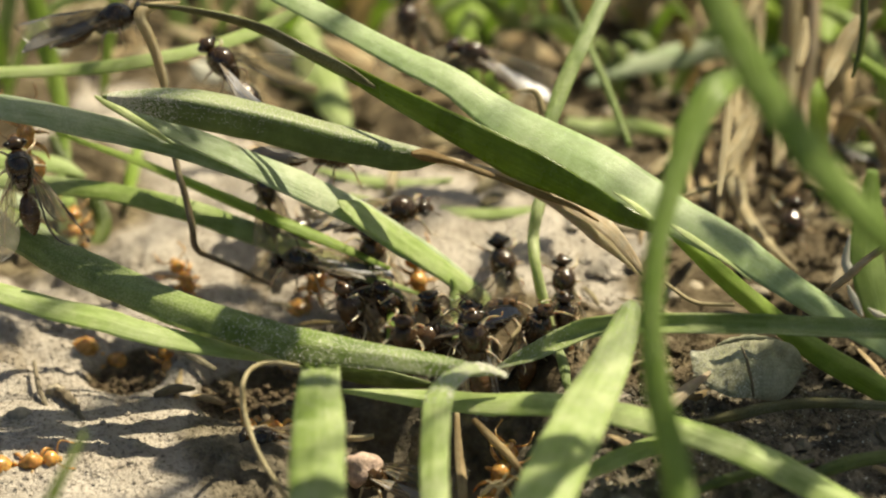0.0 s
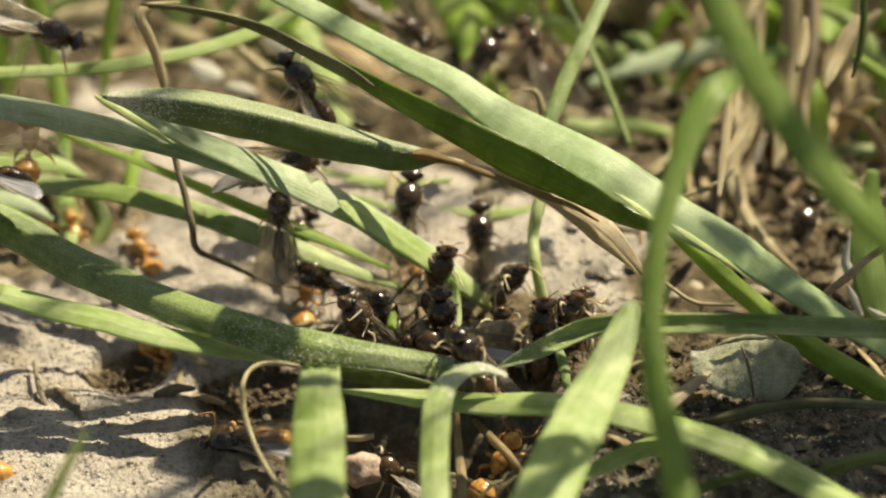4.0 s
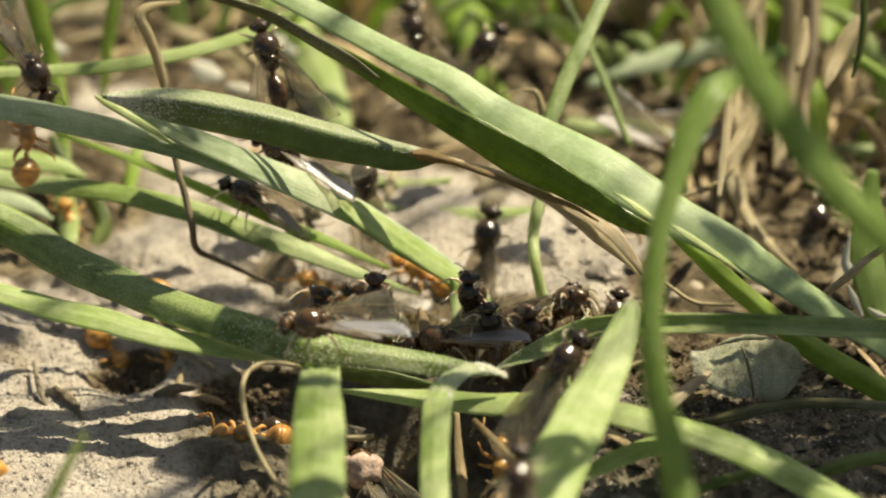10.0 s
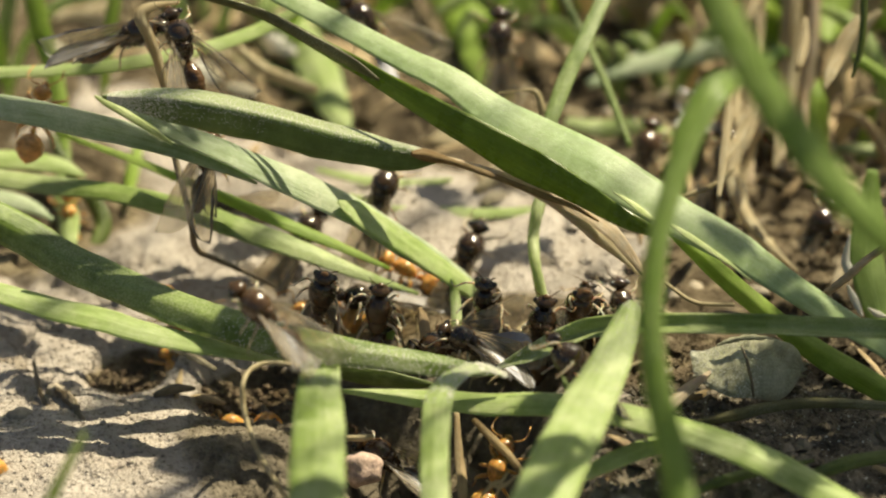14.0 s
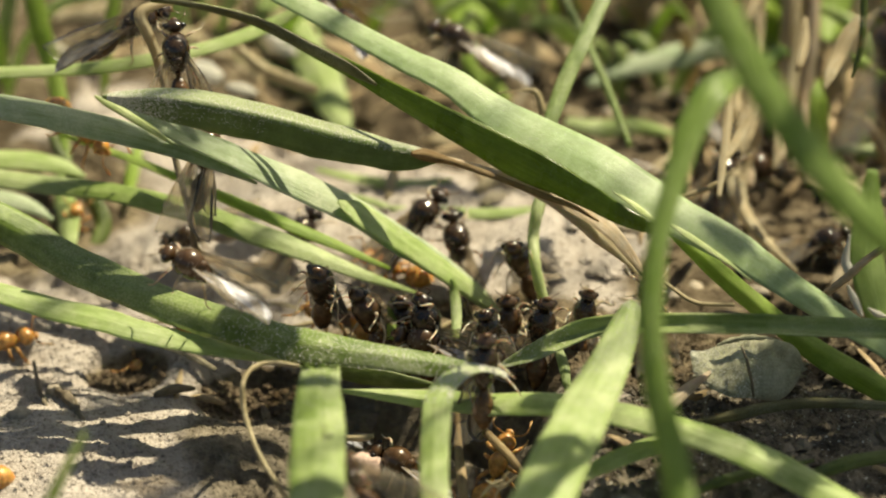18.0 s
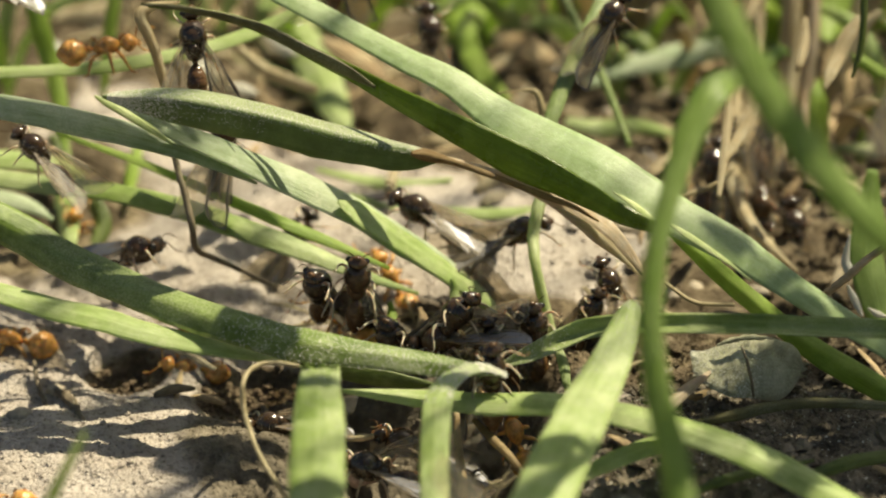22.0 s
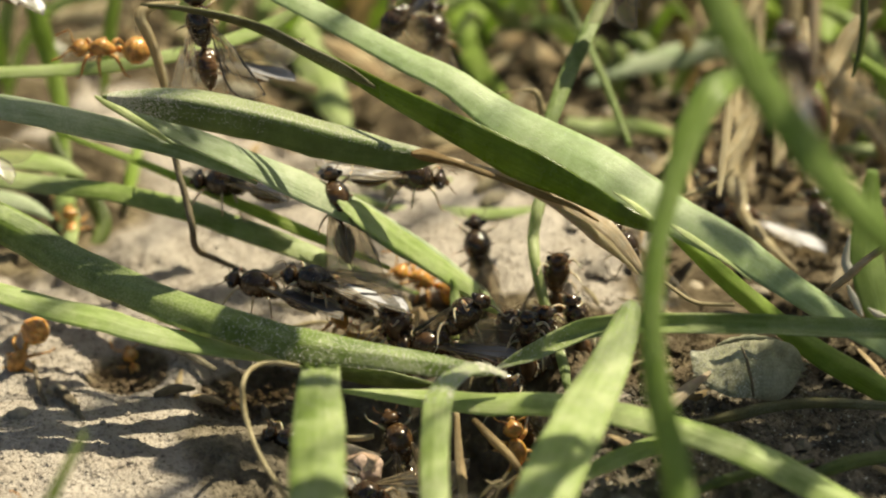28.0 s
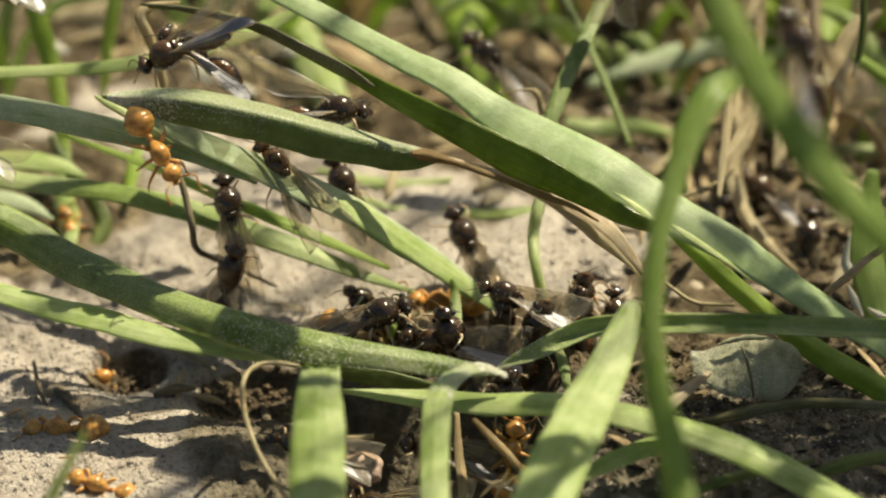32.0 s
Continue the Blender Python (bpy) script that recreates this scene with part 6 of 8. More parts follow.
    crawl("folded", "dark winged ant sitting on the pale clay", [(0, 3.62, -5.61, 2.34, -8, -57, 108), (1, 2.96, -4.26, 2.62, -2, -58, 94), (2, 2.44, -3.95, 3.12, 0, -58, 90), (3, 2.15, -2.86, 2.97, 0, -58, 90), (6, 2.63, -2.73, 3.18, 0, -58, 90), (7, 2.7, -2.73, 3.18, 4, -58, 81), (8, 3.05, -2.77, 3.12, 17, -48, 45), (9, 3.12, -2.86, 2.97, 18, -47, 43), (10, 2.7, -2.97, 2.8, 8, -57, 72), (11, 2.63, -3.04, 2.68, 4, -58, 81), (12, 2.29, -3.15, 2.5, 3, -58, 82), (13, 3.08, -5.4, 2.69, 17, -48, 45), (14, 1.65, -4.26, 2.62, 14, -53, 56), (16.5, 1, -4.17, 2.77, 17, -48, 45), (17, 1.38, -4.26, 2.62, 14, -53, 56), (18, 0.83, -3.95, 3.12, -8, -57, 108), (19, 1.58, -4.22, 2.68, -8, -57, 108), (21, 0.72, -4.22, 2.68, -14, -53, 124), (23, 1.83, -6.24, 3.22, -20, -42, 146), (24, 1.98, -5.11, 3.15, -8, -57, 108), (25, 0.48, -4.78, 3.67, -20, -42, 146), (25.5, 0.82, -4.78, 3.67, -7, -57, 105), (28, 2.1, -4.19, 2.74, -5, -58, 101), (29, 2.2, -4.08, 2.91, -5, -58, 101), (30, 1.51, -3.86, 3.26, -13, -54, 122), (31, 1.41, -3.82, 3.32, -14, -53, 124), (32, 1.24, -3.82, 3.32, -15, -52, 127)])
    crawl("folded", "dark winged ant clambering under the folded blade", [(0, -2.6, -3.89, 5.09, 21, -10, 6), (1, -2.87, -4.16, 4.66, 21, -25, 17), (2, -2.67, -4.25, 4.51, 20, -41, 32), (3, -2, -4.48, 6.04, 14, -53, 56), (5.5, -2.24, -4.3, 6.33, 4, -58, 81), (6, -2.11, -4.48, 6.04, 4, -58, 81), (7, -2.7, -3.26, 6.11, -16, -50, 131), (8, -4.27, -2.03, 6.18, -18, -47, 137), (10, -4.78, -1.94, 6.33, -4, -58, 99), (11, -3.76, -3.4, 5.88, 8, -57, 72), (12, -3.56, -3.35, 5.96, 9, -56, 68), (13, -3.38, -3.19, 6.22, 12, -55, 62), (14, -3.52, -3.11, 6.34, 12, -55, 62), (16.5, -3.15, -3.19, 6.22, 11, -55, 63), (17, -1.69, -2.54, 5.36, 21, -33, 24), (18, -1.17, -3.13, 4.43, 20, -41, 32), (19, -1.33, -4.16, 4.66, 17, -48, 45), (20, -1.44, -4.25, 4.51, 0, -58, 90), (21, -1.56, -4.84, 5.47, -19, -45, 142), (22, -1.6, -4.69, 5.7, -21, -27, 162), (23, -1.09, -4.87, 5.41, -15, -52, 127), (24, -0.82, -3.35, 5.96, 0, -58, 90), (25, -2.87, -3.17, 6.25, 18, -47, 43), (26.5, -3.17, -4.71, 7.56, 21, -17, 11), (28, -1.64, -5.39, 8.35, 21, 3, -2), (29, -1.31, -5.36, 8.41, 21, 3, -2), (29.5, -3.17, -4.62, 7.7, 18, -47, 43), (30, -4.55, -3.99, 6.82, -20, -42, 146), (31, -5.5, -3.94, 6.91, -4, -58, 99), (32, -6.05, -3.85, 7.05, -14, -53, 124)])
    crawl("half", "dark winged ant hanging beneath a green blade", [(0, -6.48, -3.83, 8.96, 21, 0, 0), (1, -6.5, -4.95, 9.06, 21, -5, 3), (2, -7.1, -4.74, 9.4, 21, -8, 5), (3, -9.01, -4.81, 9.29, 21, -10, 6), (5.5, -6.17, -4.99, 9, 21, -21, 14), (6, -5.66, -4.95, 9.06, 21, -27, 18), (7, -7.39, -3.94, 8.79, 8, -57, 72), (8, -9.42, -5.16, 8.72, -15, -52, 127), (9, -7.96, -5.43, 10.18, -21, -25, 163), (10, -9.62, -5.38, 10.27, -21, -25, 163), (11, -9.79, -5.34, 10.32, -21, -25, 163), (12, -11.28, -5.02, 10.83, -18, -47, 137), (13, -13.58, -5.36, 10.3, 7, -57, 75), (14, -13.78, -5.36, 10.3, 9, -56, 68), (16.5, -13.65, -5.32, 10.35, 9, -56, 68), (19, -13.98, -5.32, 10.35, 8, -57, 72), (21, -13.37, -4.24, 10.2, -4, -58, 99), (23, -11.34, -2.5, 9.21, 18, -47, 43), (24, -8.29, -2.77, 8.78, 18, -47, 43), (25, -8.58, -5.13, 8.78, 14, -53, 56), (25.5, -6.23, -4.99, 9, 21, -33, 24), (27, -6.12, -6.52, 8.43, 8, -57, 72), (28, -6.25, -7.77, 8.32, -9, -56, 112), (29, -8.56, -6.68, 10.06, -21, -33, 156), (30, -9.06, -6.58, 10.23, -21, -33, 156), (31, -10.02, -6.82, 9.84, -21, -33, 156), (32, -9.72, -7.62, 10.45, -18, -46, 140)])
    crawl("small", "black ant with short wings between the blades", [(0, -10.59, -4.8, 7.42, -8, -57, 108), (7, -8.62, -7.4, 7.02, 4, -58, 81), (8, -8.33, -7.73, 8.38, -14, -53, 124), (9, -10.15, -9.05, 8.17, -21, -31, 158), (10, -11.8, -5.87, 7.58, -21, -25, 163), (11, -13.13, -2.72, 6.98, -21, -25, 163), (17, -13.95, -1.75, 1.96, -21, 17, -169), (19, -18.72, -3.95, 3.12, -21, -8, 175), (20, -20.17, -7.76, 6.46, -21, -17, 169), (20.5, -20.57, -7.51, 6.85, -21, -33, 156), (21, -21.82, -7.1, 9.39, -20, -39, 150), (22, -23.77, -7.06, 11.34, -20, -37, 152), (23, -28.7, -6.68, 11.96, -21, -25, 163), (32, -28.7, -6.68, 11.96, -21, -25, 163)])
    crawl("folded", "glossy black winged ant at the nest mouth", [(0, 1.66, -13.39, 3.1, 18, -85, -127), (1, 1.01, -13.29, 3.27, -15, -80, -93), (2, -0.07, -10.57, 3.84, 92, -88, 153), (3, 0.03, -13.29, 3.27, 108, -82, 124), (6, -0.4, -10.71, 3.61, -111, -79, 26), (7, 0.03, -13.43, 3.04, 70, -84, 160), (8, -0.26, -10.36, 4.17, 160, -82, 91), (9, -0.72, -11.64, 4.02, 88, -77, 137), (10, 1.67, -11.64, 4.02, 31, -84, -148), (11, 2.02, -12.87, 3.93, 45, -79, -178), (12, 2.99, -11.9, 3.6, 34, -66, -169), (13, 3.07, -12.91, 3.87, -4, -80, -114), (14, 2.56, -11.81, 3.74, -7, -80, -112), (16.5, -0.52, -13.34, 3.18, 13, -80, -130), (17, -0.13, -13.34, 3.18, -4, -82, -104), (18, -1.04, -13.25, 3.32, 105, -80, 126), (19, -1.7, -13.29, 3.27, -17, -81, -106), (19.5, -0.83, -13.7, 3.54, -18, -41, -36), (20, 0.03, -14.12, 3.82, 21, -19, 12), (21, 1.17, -14.17, 3.74, 21, -22, 14), (21.5, 0.97, -14.03, 3.98, -17, -36, 0), (22, 0.78, -13.88, 4.21, -63, -55, 0), (23, 0.65, -13.95, 4.1, -66, -65, -8), (24, 1.36, -13.78, 4.37, -71, -58, -10), (24.5, 1.43, -13.78, 4.37, -21, -34, -8), (25, 1.49, -13.78, 4.37, 21, -19, 12), (25.25, 1.43, -13.84, 4.26, -17, -37, -3), (25.5, 1.36, -13.91, 4.15, -65, -60, 1), (28, 1.23, -13.88, 4.21, -64, -50, -5), (29, 2.66, -14.4, 3.38, -72, -78, -38), (30, 1.75, -14.26, 3.6, -92, -77, 6), (31, 0.52, -14.53, 3.16, -1, -80, -111), (32, 0.39, -14.46, 3.27, 76, -78, 162)])
    crawl("small", "black winged ant pressing through the crowd", [(0, -0.79, -11.2, 2.83, 24, -75, -101), (1, 4.26, -9.91, 3.01, 11, -75, -84), (2, 4.06, -9.52, 3.63, 19, -81, -94), (3, 3.4, -9.49, 3.69, 8, -79, -91), (4.5, 4.68, -8.95, 3.6, -5, -44, -27), (6, 5.96, -8.41, 3.52, 21, -17, 11), (6.5, 4.03, -10.98, 3.17, -8, -50, -28), (7, 2.09, -13.56, 2.82, 88, -83, -178), (8, 2.67, -13.56, 2.82, -30, -81, -56), (9, 2.02, -13.43, 3.04, 32, -75, -122), (10, 2.74, -13.36, 3.16, 94, -83, 174), (11, 2.51, -15.5, 3.5, 16, -78, -100), (12, 1.1, -14.36, 3.44, 58, -62, -166), (12.5, 1.39, -14.93, 3.47, 15, -37, -171), (13, 1.67, -15.5, 3.5, -21, -19, 168), (14, 1.16, -15.46, 3.56, -21, -25, 163), (15.25, 1.94, -14.71, 3.83, 13, -42, -161), (16.5, 2.72, -13.95, 4.1, 39, -72, -129), (17, 2.53, -14.57, 3.11, 40, -71, -126), (18, 2.66, -14.33, 3.49, 59, -74, -150), (19, 2.72, -14.12, 3.82, 41, -45, -143), (20, 2.67, -13.69, 2.63, 48, -55, -170), (23, 3.2, -13.74, 2.55, 79, -76, -172), (25, 2.07, -14.81, 2.72, 30, -82, -107), (28, 4.86, -14.4, 3.38, 14, -83, -109), (29, 4.21, -14.26, 3.6, 47, -82, -143), (30, 4.73, -14.26, 3.6, 6, -81, -81), (31, 4.53, -11.52, 4.21, 33, -72, -115), (31.5, 4.07, -11.55, 4.15, 13, -39, -155), (32, 3.61, -11.59, 4.1, -21, -21, 166)])
    crawl("half", "dark winged ant on the clay by the level blade", [(0, -2.23, -14.64, 3, 9, -86, -103), (1, 5.29, -12.46, 2.71, 30, -75, -117), (2, 4.3, -13.34, 3.18, 22, -83, -106), (3, 7.49, -12.11, 3.27, -8, -64, -57), (6, 6.83, -12.11, 3.27, -27, -68, -40), (6.5, 7.4, -11.52, 3.27, -6, -43, -12), (7, 7.97, -10.92, 3.28, 21, -27, 18), (7.5, 7.23, -11.6, 3.13, -5, -39, -11), (8, 6.5, -12.28, 2.99, -27, -61, -38), (9, 5.39, -12.11, 3.27, 22, -76, -105), (10, 7.16, -11.86, 3.66, -31, -51, -45), (10.5, 8.01, -11.15, 3.85, -7, -32, -15), (11, 8.86, -10.45, 4.03, 21, -25, 17), (12, 8.73, -11.73, 3.88, 21, -27, 18), (12.5, 8.41, -11.82, 3.74, -6, -44, -1), (13, 8.08, -11.9, 3.6, -37, -66, -10), (14, 7.88, -11.99, 3.46, -10, -68, -63), (15.25, 7.31, -10.12, 3.63, -3, -32, -29), (16.5, 6.74, -8.24, 3.8, 21, -4, 3), (17, 5.96, -8.33, 3.66, 21, -3, 2), (17.5, 5.24, -7.72, 3.68, 2, -33, -50), (18, 4.52, -7.12, 3.7, 32, -63, -131), (18.5, 3.87, -7.79, 3.57, 9, -34, -159), (19, 3.22, -8.47, 3.43, -21, -17, 169), (19.5, 4.76, -8.44, 3.48, 14, -42, -153), (20, 6.3, -8.41, 3.52, 32, -80, -115), (21, 6.32, -5.65, 4.17, 13, -73, -93), (21.5, 5.57, -5.52, 4.38, -1, -44, -27), (22, 4.82, -5.38, 4.6, 21, -21, 14), (22.5, 4.46, -6.78, 4.25, 3, -49, -41), (23, 4.09, -8.18, 3.89, 52, -69, -150), (24, 8.44, -8.54, 3.32, 15, -72, -111), (25, 7.52, -9.79, 3.21, 19, -72, -101), (25.5, 7.19, -9.56, 3.58, 26, -81, -120), (28, 6.74, -8.41, 3.52, 9, -74, -86), (29, 4.83, -8.68, 3.09, -6, -74, -89), (30, 4.86, -7.12, 3.7, 38, -79, -127), (31, 8.27, -11.27, 2.72, 13, -77, -94), (32, 8.19, -9.91, 3.01, -4, -80, -72)])
    crawl("small", "dark winged ant behind the blunt blade", [(0, 7.22, -7.84, 2.55, -4, -58, 99), (5, 8.52, -10.58, 1.94, 8, -57, 72), (10, 10.19, -10.54, 2, 8, -57, 72), (14, 10.52, -10.23, 2.5, -4, -58, 99), (18, 12.18, -9.87, 3.07, -4, -58, 99), (19, 13.54, -8.36, 3.6, -8, -57, 108), (20, 9.42, -8.77, 2.95, -14, -53, 124), (23, 9.99, -8.68, 3.09, -14, -53, 124), (24, 8.98, -9, 2.58, -8, -57, 108), (28, 10.93, -6.68, 4.41, -18, -47, 137), (29, 9.38, -7.34, 3.35, -8, -57, 108), (32, 10.19, -10.49, 2.08, -4, -58, 99)])
    crawl("open", "winged ant clinging to a bleached straw", [(0, 17.8, 9.7, -3.34, 0, -58, 90), (12, 17.85, 8.19, -1.99, 0, -58, 90), (13, 17.93, 7.06, -0.02, 4, -58, 81), (14, 18.25, 6.5, 2.85, 8, -57, 72), (16.5, 17.85, 4.29, 3.09, 13, -54, 58), (17, 17.78, 4.35, 3.18, 14, -53, 56), (19, 18.03, 4.19, 2.94, 14, -53, 56), (21, 17.27, 4.61, 3.61, 13, -54, 58), (23, 17.2, 4.48, 3.4, 11, -55, 63), (25, 17.34, 4.38, 3.24, 14, -53, 56), (28, 17.31, 4.39, 1.36, -4, -58, 99), (32, 18.68, 3.43, -0.18, -14, -53, 124)])
    crawl("folded", "black winged ant on dark litter", [(0, 21.94, 1.08, 1.04, 8, -57, 72), (12, 23.83, 1.91, 1.04, 18, -47, 43), (17, 23.9, -0.28, 1.05, 21, -33, 24), (19, 23.66, -1.09, 1.06, 21, -15, 10), (20, 23.06, 0.95, 1.04, 18, -47, 43), (23, 22.03, 1.22, 1.04, -8, -57, 108), (28, 23.88, 2.33, 1.04, -8, -57, 108), (32, 22.86, -0.15, 1.05, 8, -57, 72)])
    crawl("half", "dark winged ant crossing the litter", [(0, 23.98, 12.3, 1.47, -21, -17, 169), (2, 22.63, 12.16, 1.79, -4, -29, 112), (4, 21.27, 12.03, 2.12, 17, -21, 52), (6, 19.92, 11.89, 2.44, 21, -2, 1), (7, 19.03, 11.57, 2.44, 21, -17, 11), (13, 20.52, 11.98, 1.96, 21, 0, 0), (20, 20.51, 6.03, 1.02, 18, 47, -43), (24, 19.95, 2.47, 1.04, -18, 47, -137), (28, 19.05, 2.05, 1.04, -21, -17, 169), (32, 20.47, 5.6, 1.02, -21, -33, 156)])
    crawl("open", "blurred winged ant on a blade near the lens", [(0, 24.31, -28.56, 29.77, 0, -58, 90), (17, 24.04, -28.56, 29.77, 0, -58, 90), (19, 17.96, -28.17, 28.52, 0, -58, 90), (20, 22.37, -27.95, 28.86, 0, -58, 90), (27, 20.59, -29.83, 27.75, -8, -57, 108), (28, 16.67, -29.24, 28.69, -15, -52, 127), (29, 16.4, -28.59, 29.73, -15, -52, 127), (30, 16.35, -29.24, 28.69, -15, -52, 127), (31, 16.45, -28.59, 29.73, -15, -52, 127), (32, 16.72, -28.84, 29.32, -15, -52, 127)])
    crawl("folded", "brownish winged ant on the back of the broad blade", [(0, 1.94, 8.2, 9.35, -21, -25, 163), (1, 1.73, 8.39, 9.65, -18, -47, 137), (2, 3, 7.12, 9.51, 18, -47, 43), (3, 1.58, 8.16, 9.29, -8, -57, 108), (3.5, 3.02, 8.24, 9.41, 18, -47, 43), (5.5, 1.23, 9.51, 9.56, 16, -50, 49), (6, 1.12, 9.62, 9.74, 17, -48, 45), (7, 2.25, 9.43, 9.43, 21, -35, 26), (8, 3.74, 8.43, 9.71, 21, -10, 6), (9, 3.26, 9.66, 9.8, 20, -42, 34), (10, 2.73, 8.5, 9.83, 20, -42, 34), (11, 3.02, 8.5, 9.83, -4, -58, 99), (12, 3.89, 8.69, 10.14, -8, -57, 108), (13, 4.79, 7.23, 9.69, 11, -55, 65), (14, 3.63, 8.85, 10.38, 0, -58, 90), (16.5, 3.89, 8.85, 10.38, 11, -55, 65), (17, 4.03, 8.73, 10.2, 7, -57, 75), (18, 0.76, 9.7, 9.86, -21, -27, 162), (19, -0.29, 8.92, 10.51, -17, -50, 133), (20, -0.65, 9.11, 10.81, -5, -58, 101), (21, -0.5, 8.96, 10.57, -4, -58, 99), (22, -0.83, 9.04, 10.69, -5, -58, 101), (23, -1.01, 9.11, 10.81, -8, -57, 108), (24, -1.37, 9.23, 10.99, -9, -56, 112), (25, -0.5, 7.73, 10.48, -21, -35, 154), (25.5, -0.82, 7.65, 10.36, -21, -35, 154), (28, -0.5, 9.08, 10.75, -5, -58, 101), (29, -0.83, 8.92, 10.51, -8, -57, 108), (30, 0.22, 8.73, 10.2, -18, -47, 137), (31, 3.22, 7.04, 9.39, -20, -41, 148), (32, 2.72, 7.35, 9.87, -20, -39, 150)])
    crawl("open", "brownish winged ant at the back with flashing wings", [(0, -2.3, 13.94, 9.1, 0, -58, 90), (2, -1.63, 14.22, 9.54, 8, -57, 72), (2.33, -2.12, 12.35, 9.7, 41, -26, 23), (2.67, -2.6, 10.49, 9.86, 41, 13, -4), (3, -3.09, 8.62, 10.02, 18, 47, -43), (5, -1.63, 14.02, 9.23, 21, -17, 11), (6.5, -1.96, 13.51, 9.36, 20, -41, 49), (8, -2.29, 13, 9.49, -8, -57, 108), (9, -1.24, 10.63, 9.47, -11, -55, 117), (10, -1.89, 10.9, 9.9, -8, -57, 108), (11, -1.38, 11.06, 10.15, -14, -53, 124), (12, -1.45, 10.09, 10.48, -21, -21, 166), (13, -2.97, 10.09, 10.48, -21, -25, 163), (14, -5.12, 7.7, 12.33, -20, -41, 148), (14.5, -3.98, 7.74, 12.39, -18, -47, 137), (16.5, -7.96, 7.74, 12.39, -20, -41, 148), (17, -7.07, 6.23, 9.97, -21, -25, 163), (18.5, -7.96, 9.43, 15.1, -20, -41, 148), (25, -5.12, 10, 16, 18, -47, 43), (30, -3.38, 11.25, 14.23, 21, 0, 0), (32, -3.38, 11.25, 14.23, 21, 0, 0)])
    crawl("small", "dark winged ant on the upright blade", [(0, 11.64, 6.17, 17.42, -21, 17, -169), (19, 11.64, 6.17, 17.42, -21, 17, -169), (20, 9.56, 5.07, 15.66, -21, 8, -175), (21, 7.5, 3.22, 14.59, -18, -47, 137), (22, 10.12, 0.6, 16.06, 18, -47, 43), (23, 10.19, 0.71, 16.23, 21, -4, 3), (24, 9.99, 0.78, 16.34, 21, -4, 3), (25, 10.15, 1.64, 17.71, 18, -47, 43), (26.5, 11, 2.71, 19.43, 8, -57, 72), (32, 11, 2.71, 19.43, 8, -57, 72)])
    crawl("half", "dark winged ant flitting behind the broad blade", [(0, 6.57, 16.3, 10.99, -21, 17, -169), (3, 5.24, 13.12, 9.68, -20, -41, 148), (5, 7.23, 7.25, 7.82, 18, -47, 43), (5.5, 8.24, 4.84, 7.74, 21, 12, -8), (6, 9.31, 5.07, 8.11, 21, 0, 0), (7, 14.61, 6.2, 6.14, 21, 25, -17), (8, 15.62, 7.66, 2.82, 18, 47, -43), (11, 14.15, 7.47, 2.51, 21, 0, 0), (13, 13.42, 7.56, 2.67, 18, -47, 43), (14, 13.19, 6.93, 3.53, 8, -57, 72), (14.5, 12.97, 6.93, 3.53, 8, -57, 72), (17, 14.79, 7.94, 1.39, 21, -25, 17), (20, 16.75, 8.75, -2.99, 21, 25, -17), (32, 16.75, 8.75, -2.99, 21, 25, -17)])
    crawl("folded", "dark winged ant roaming over the upper blades", [(0, -19.53, 0.49, 15.88, 21, -17, 11), (1, -22.67, -0.33, 14.57, 21, 17, -11), (2, -24.09, 0.03, 15.14, 21, -17, 11), (3, -24.69, -0.06, 15, 21, 8, -5), (3.5, -23.14, -0.01, 15.08, 21, 17, -11), (5.5, -24.76, -0.12, 14.91, 18, -47, 43), (5.75, -25.07, -0.14, 14.88, -8, -47, 105), (6, -25.37, -0.15, 14.85, -21, -33, 156), (7, -24.42, -0.01, 15.08, -21, -17, 169), (8, -24.69, -0.26, 14.68, -21, -8, 175), (9, -25.3, -0.04, 15.03, -8, -57, 108), (9.25, -25.2, -0.28, 14.65, 20, -41, 49), (9.5, -25.1, -0.51, 14.28, 21, -17, 11), (10, -24.2, -2.15, 13.55, 18, 47, -43), (11, -21.38, -2.07, 13.66, 21, 17, -11), (12, -18.3, -0.4, 16.34, 21, -25, 17), (13, -18.83, -0.8, 15.71, 21, -19, 12), (14, -18.03, -0.87, 15.6, 21, -17, 11), (18, -17.89, -0.51, 16.17, 21, -25, 17), (19, -18.4, -0.62, 15.99, 21, -33, 24), (20, -21.39, 2.17, 18.57, -14, -53, 124), (22, -28.47, 2.17, 18.57, -21, -25, 163), (32, -28.47, 2.17, 18.57, -21, -25, 163)])
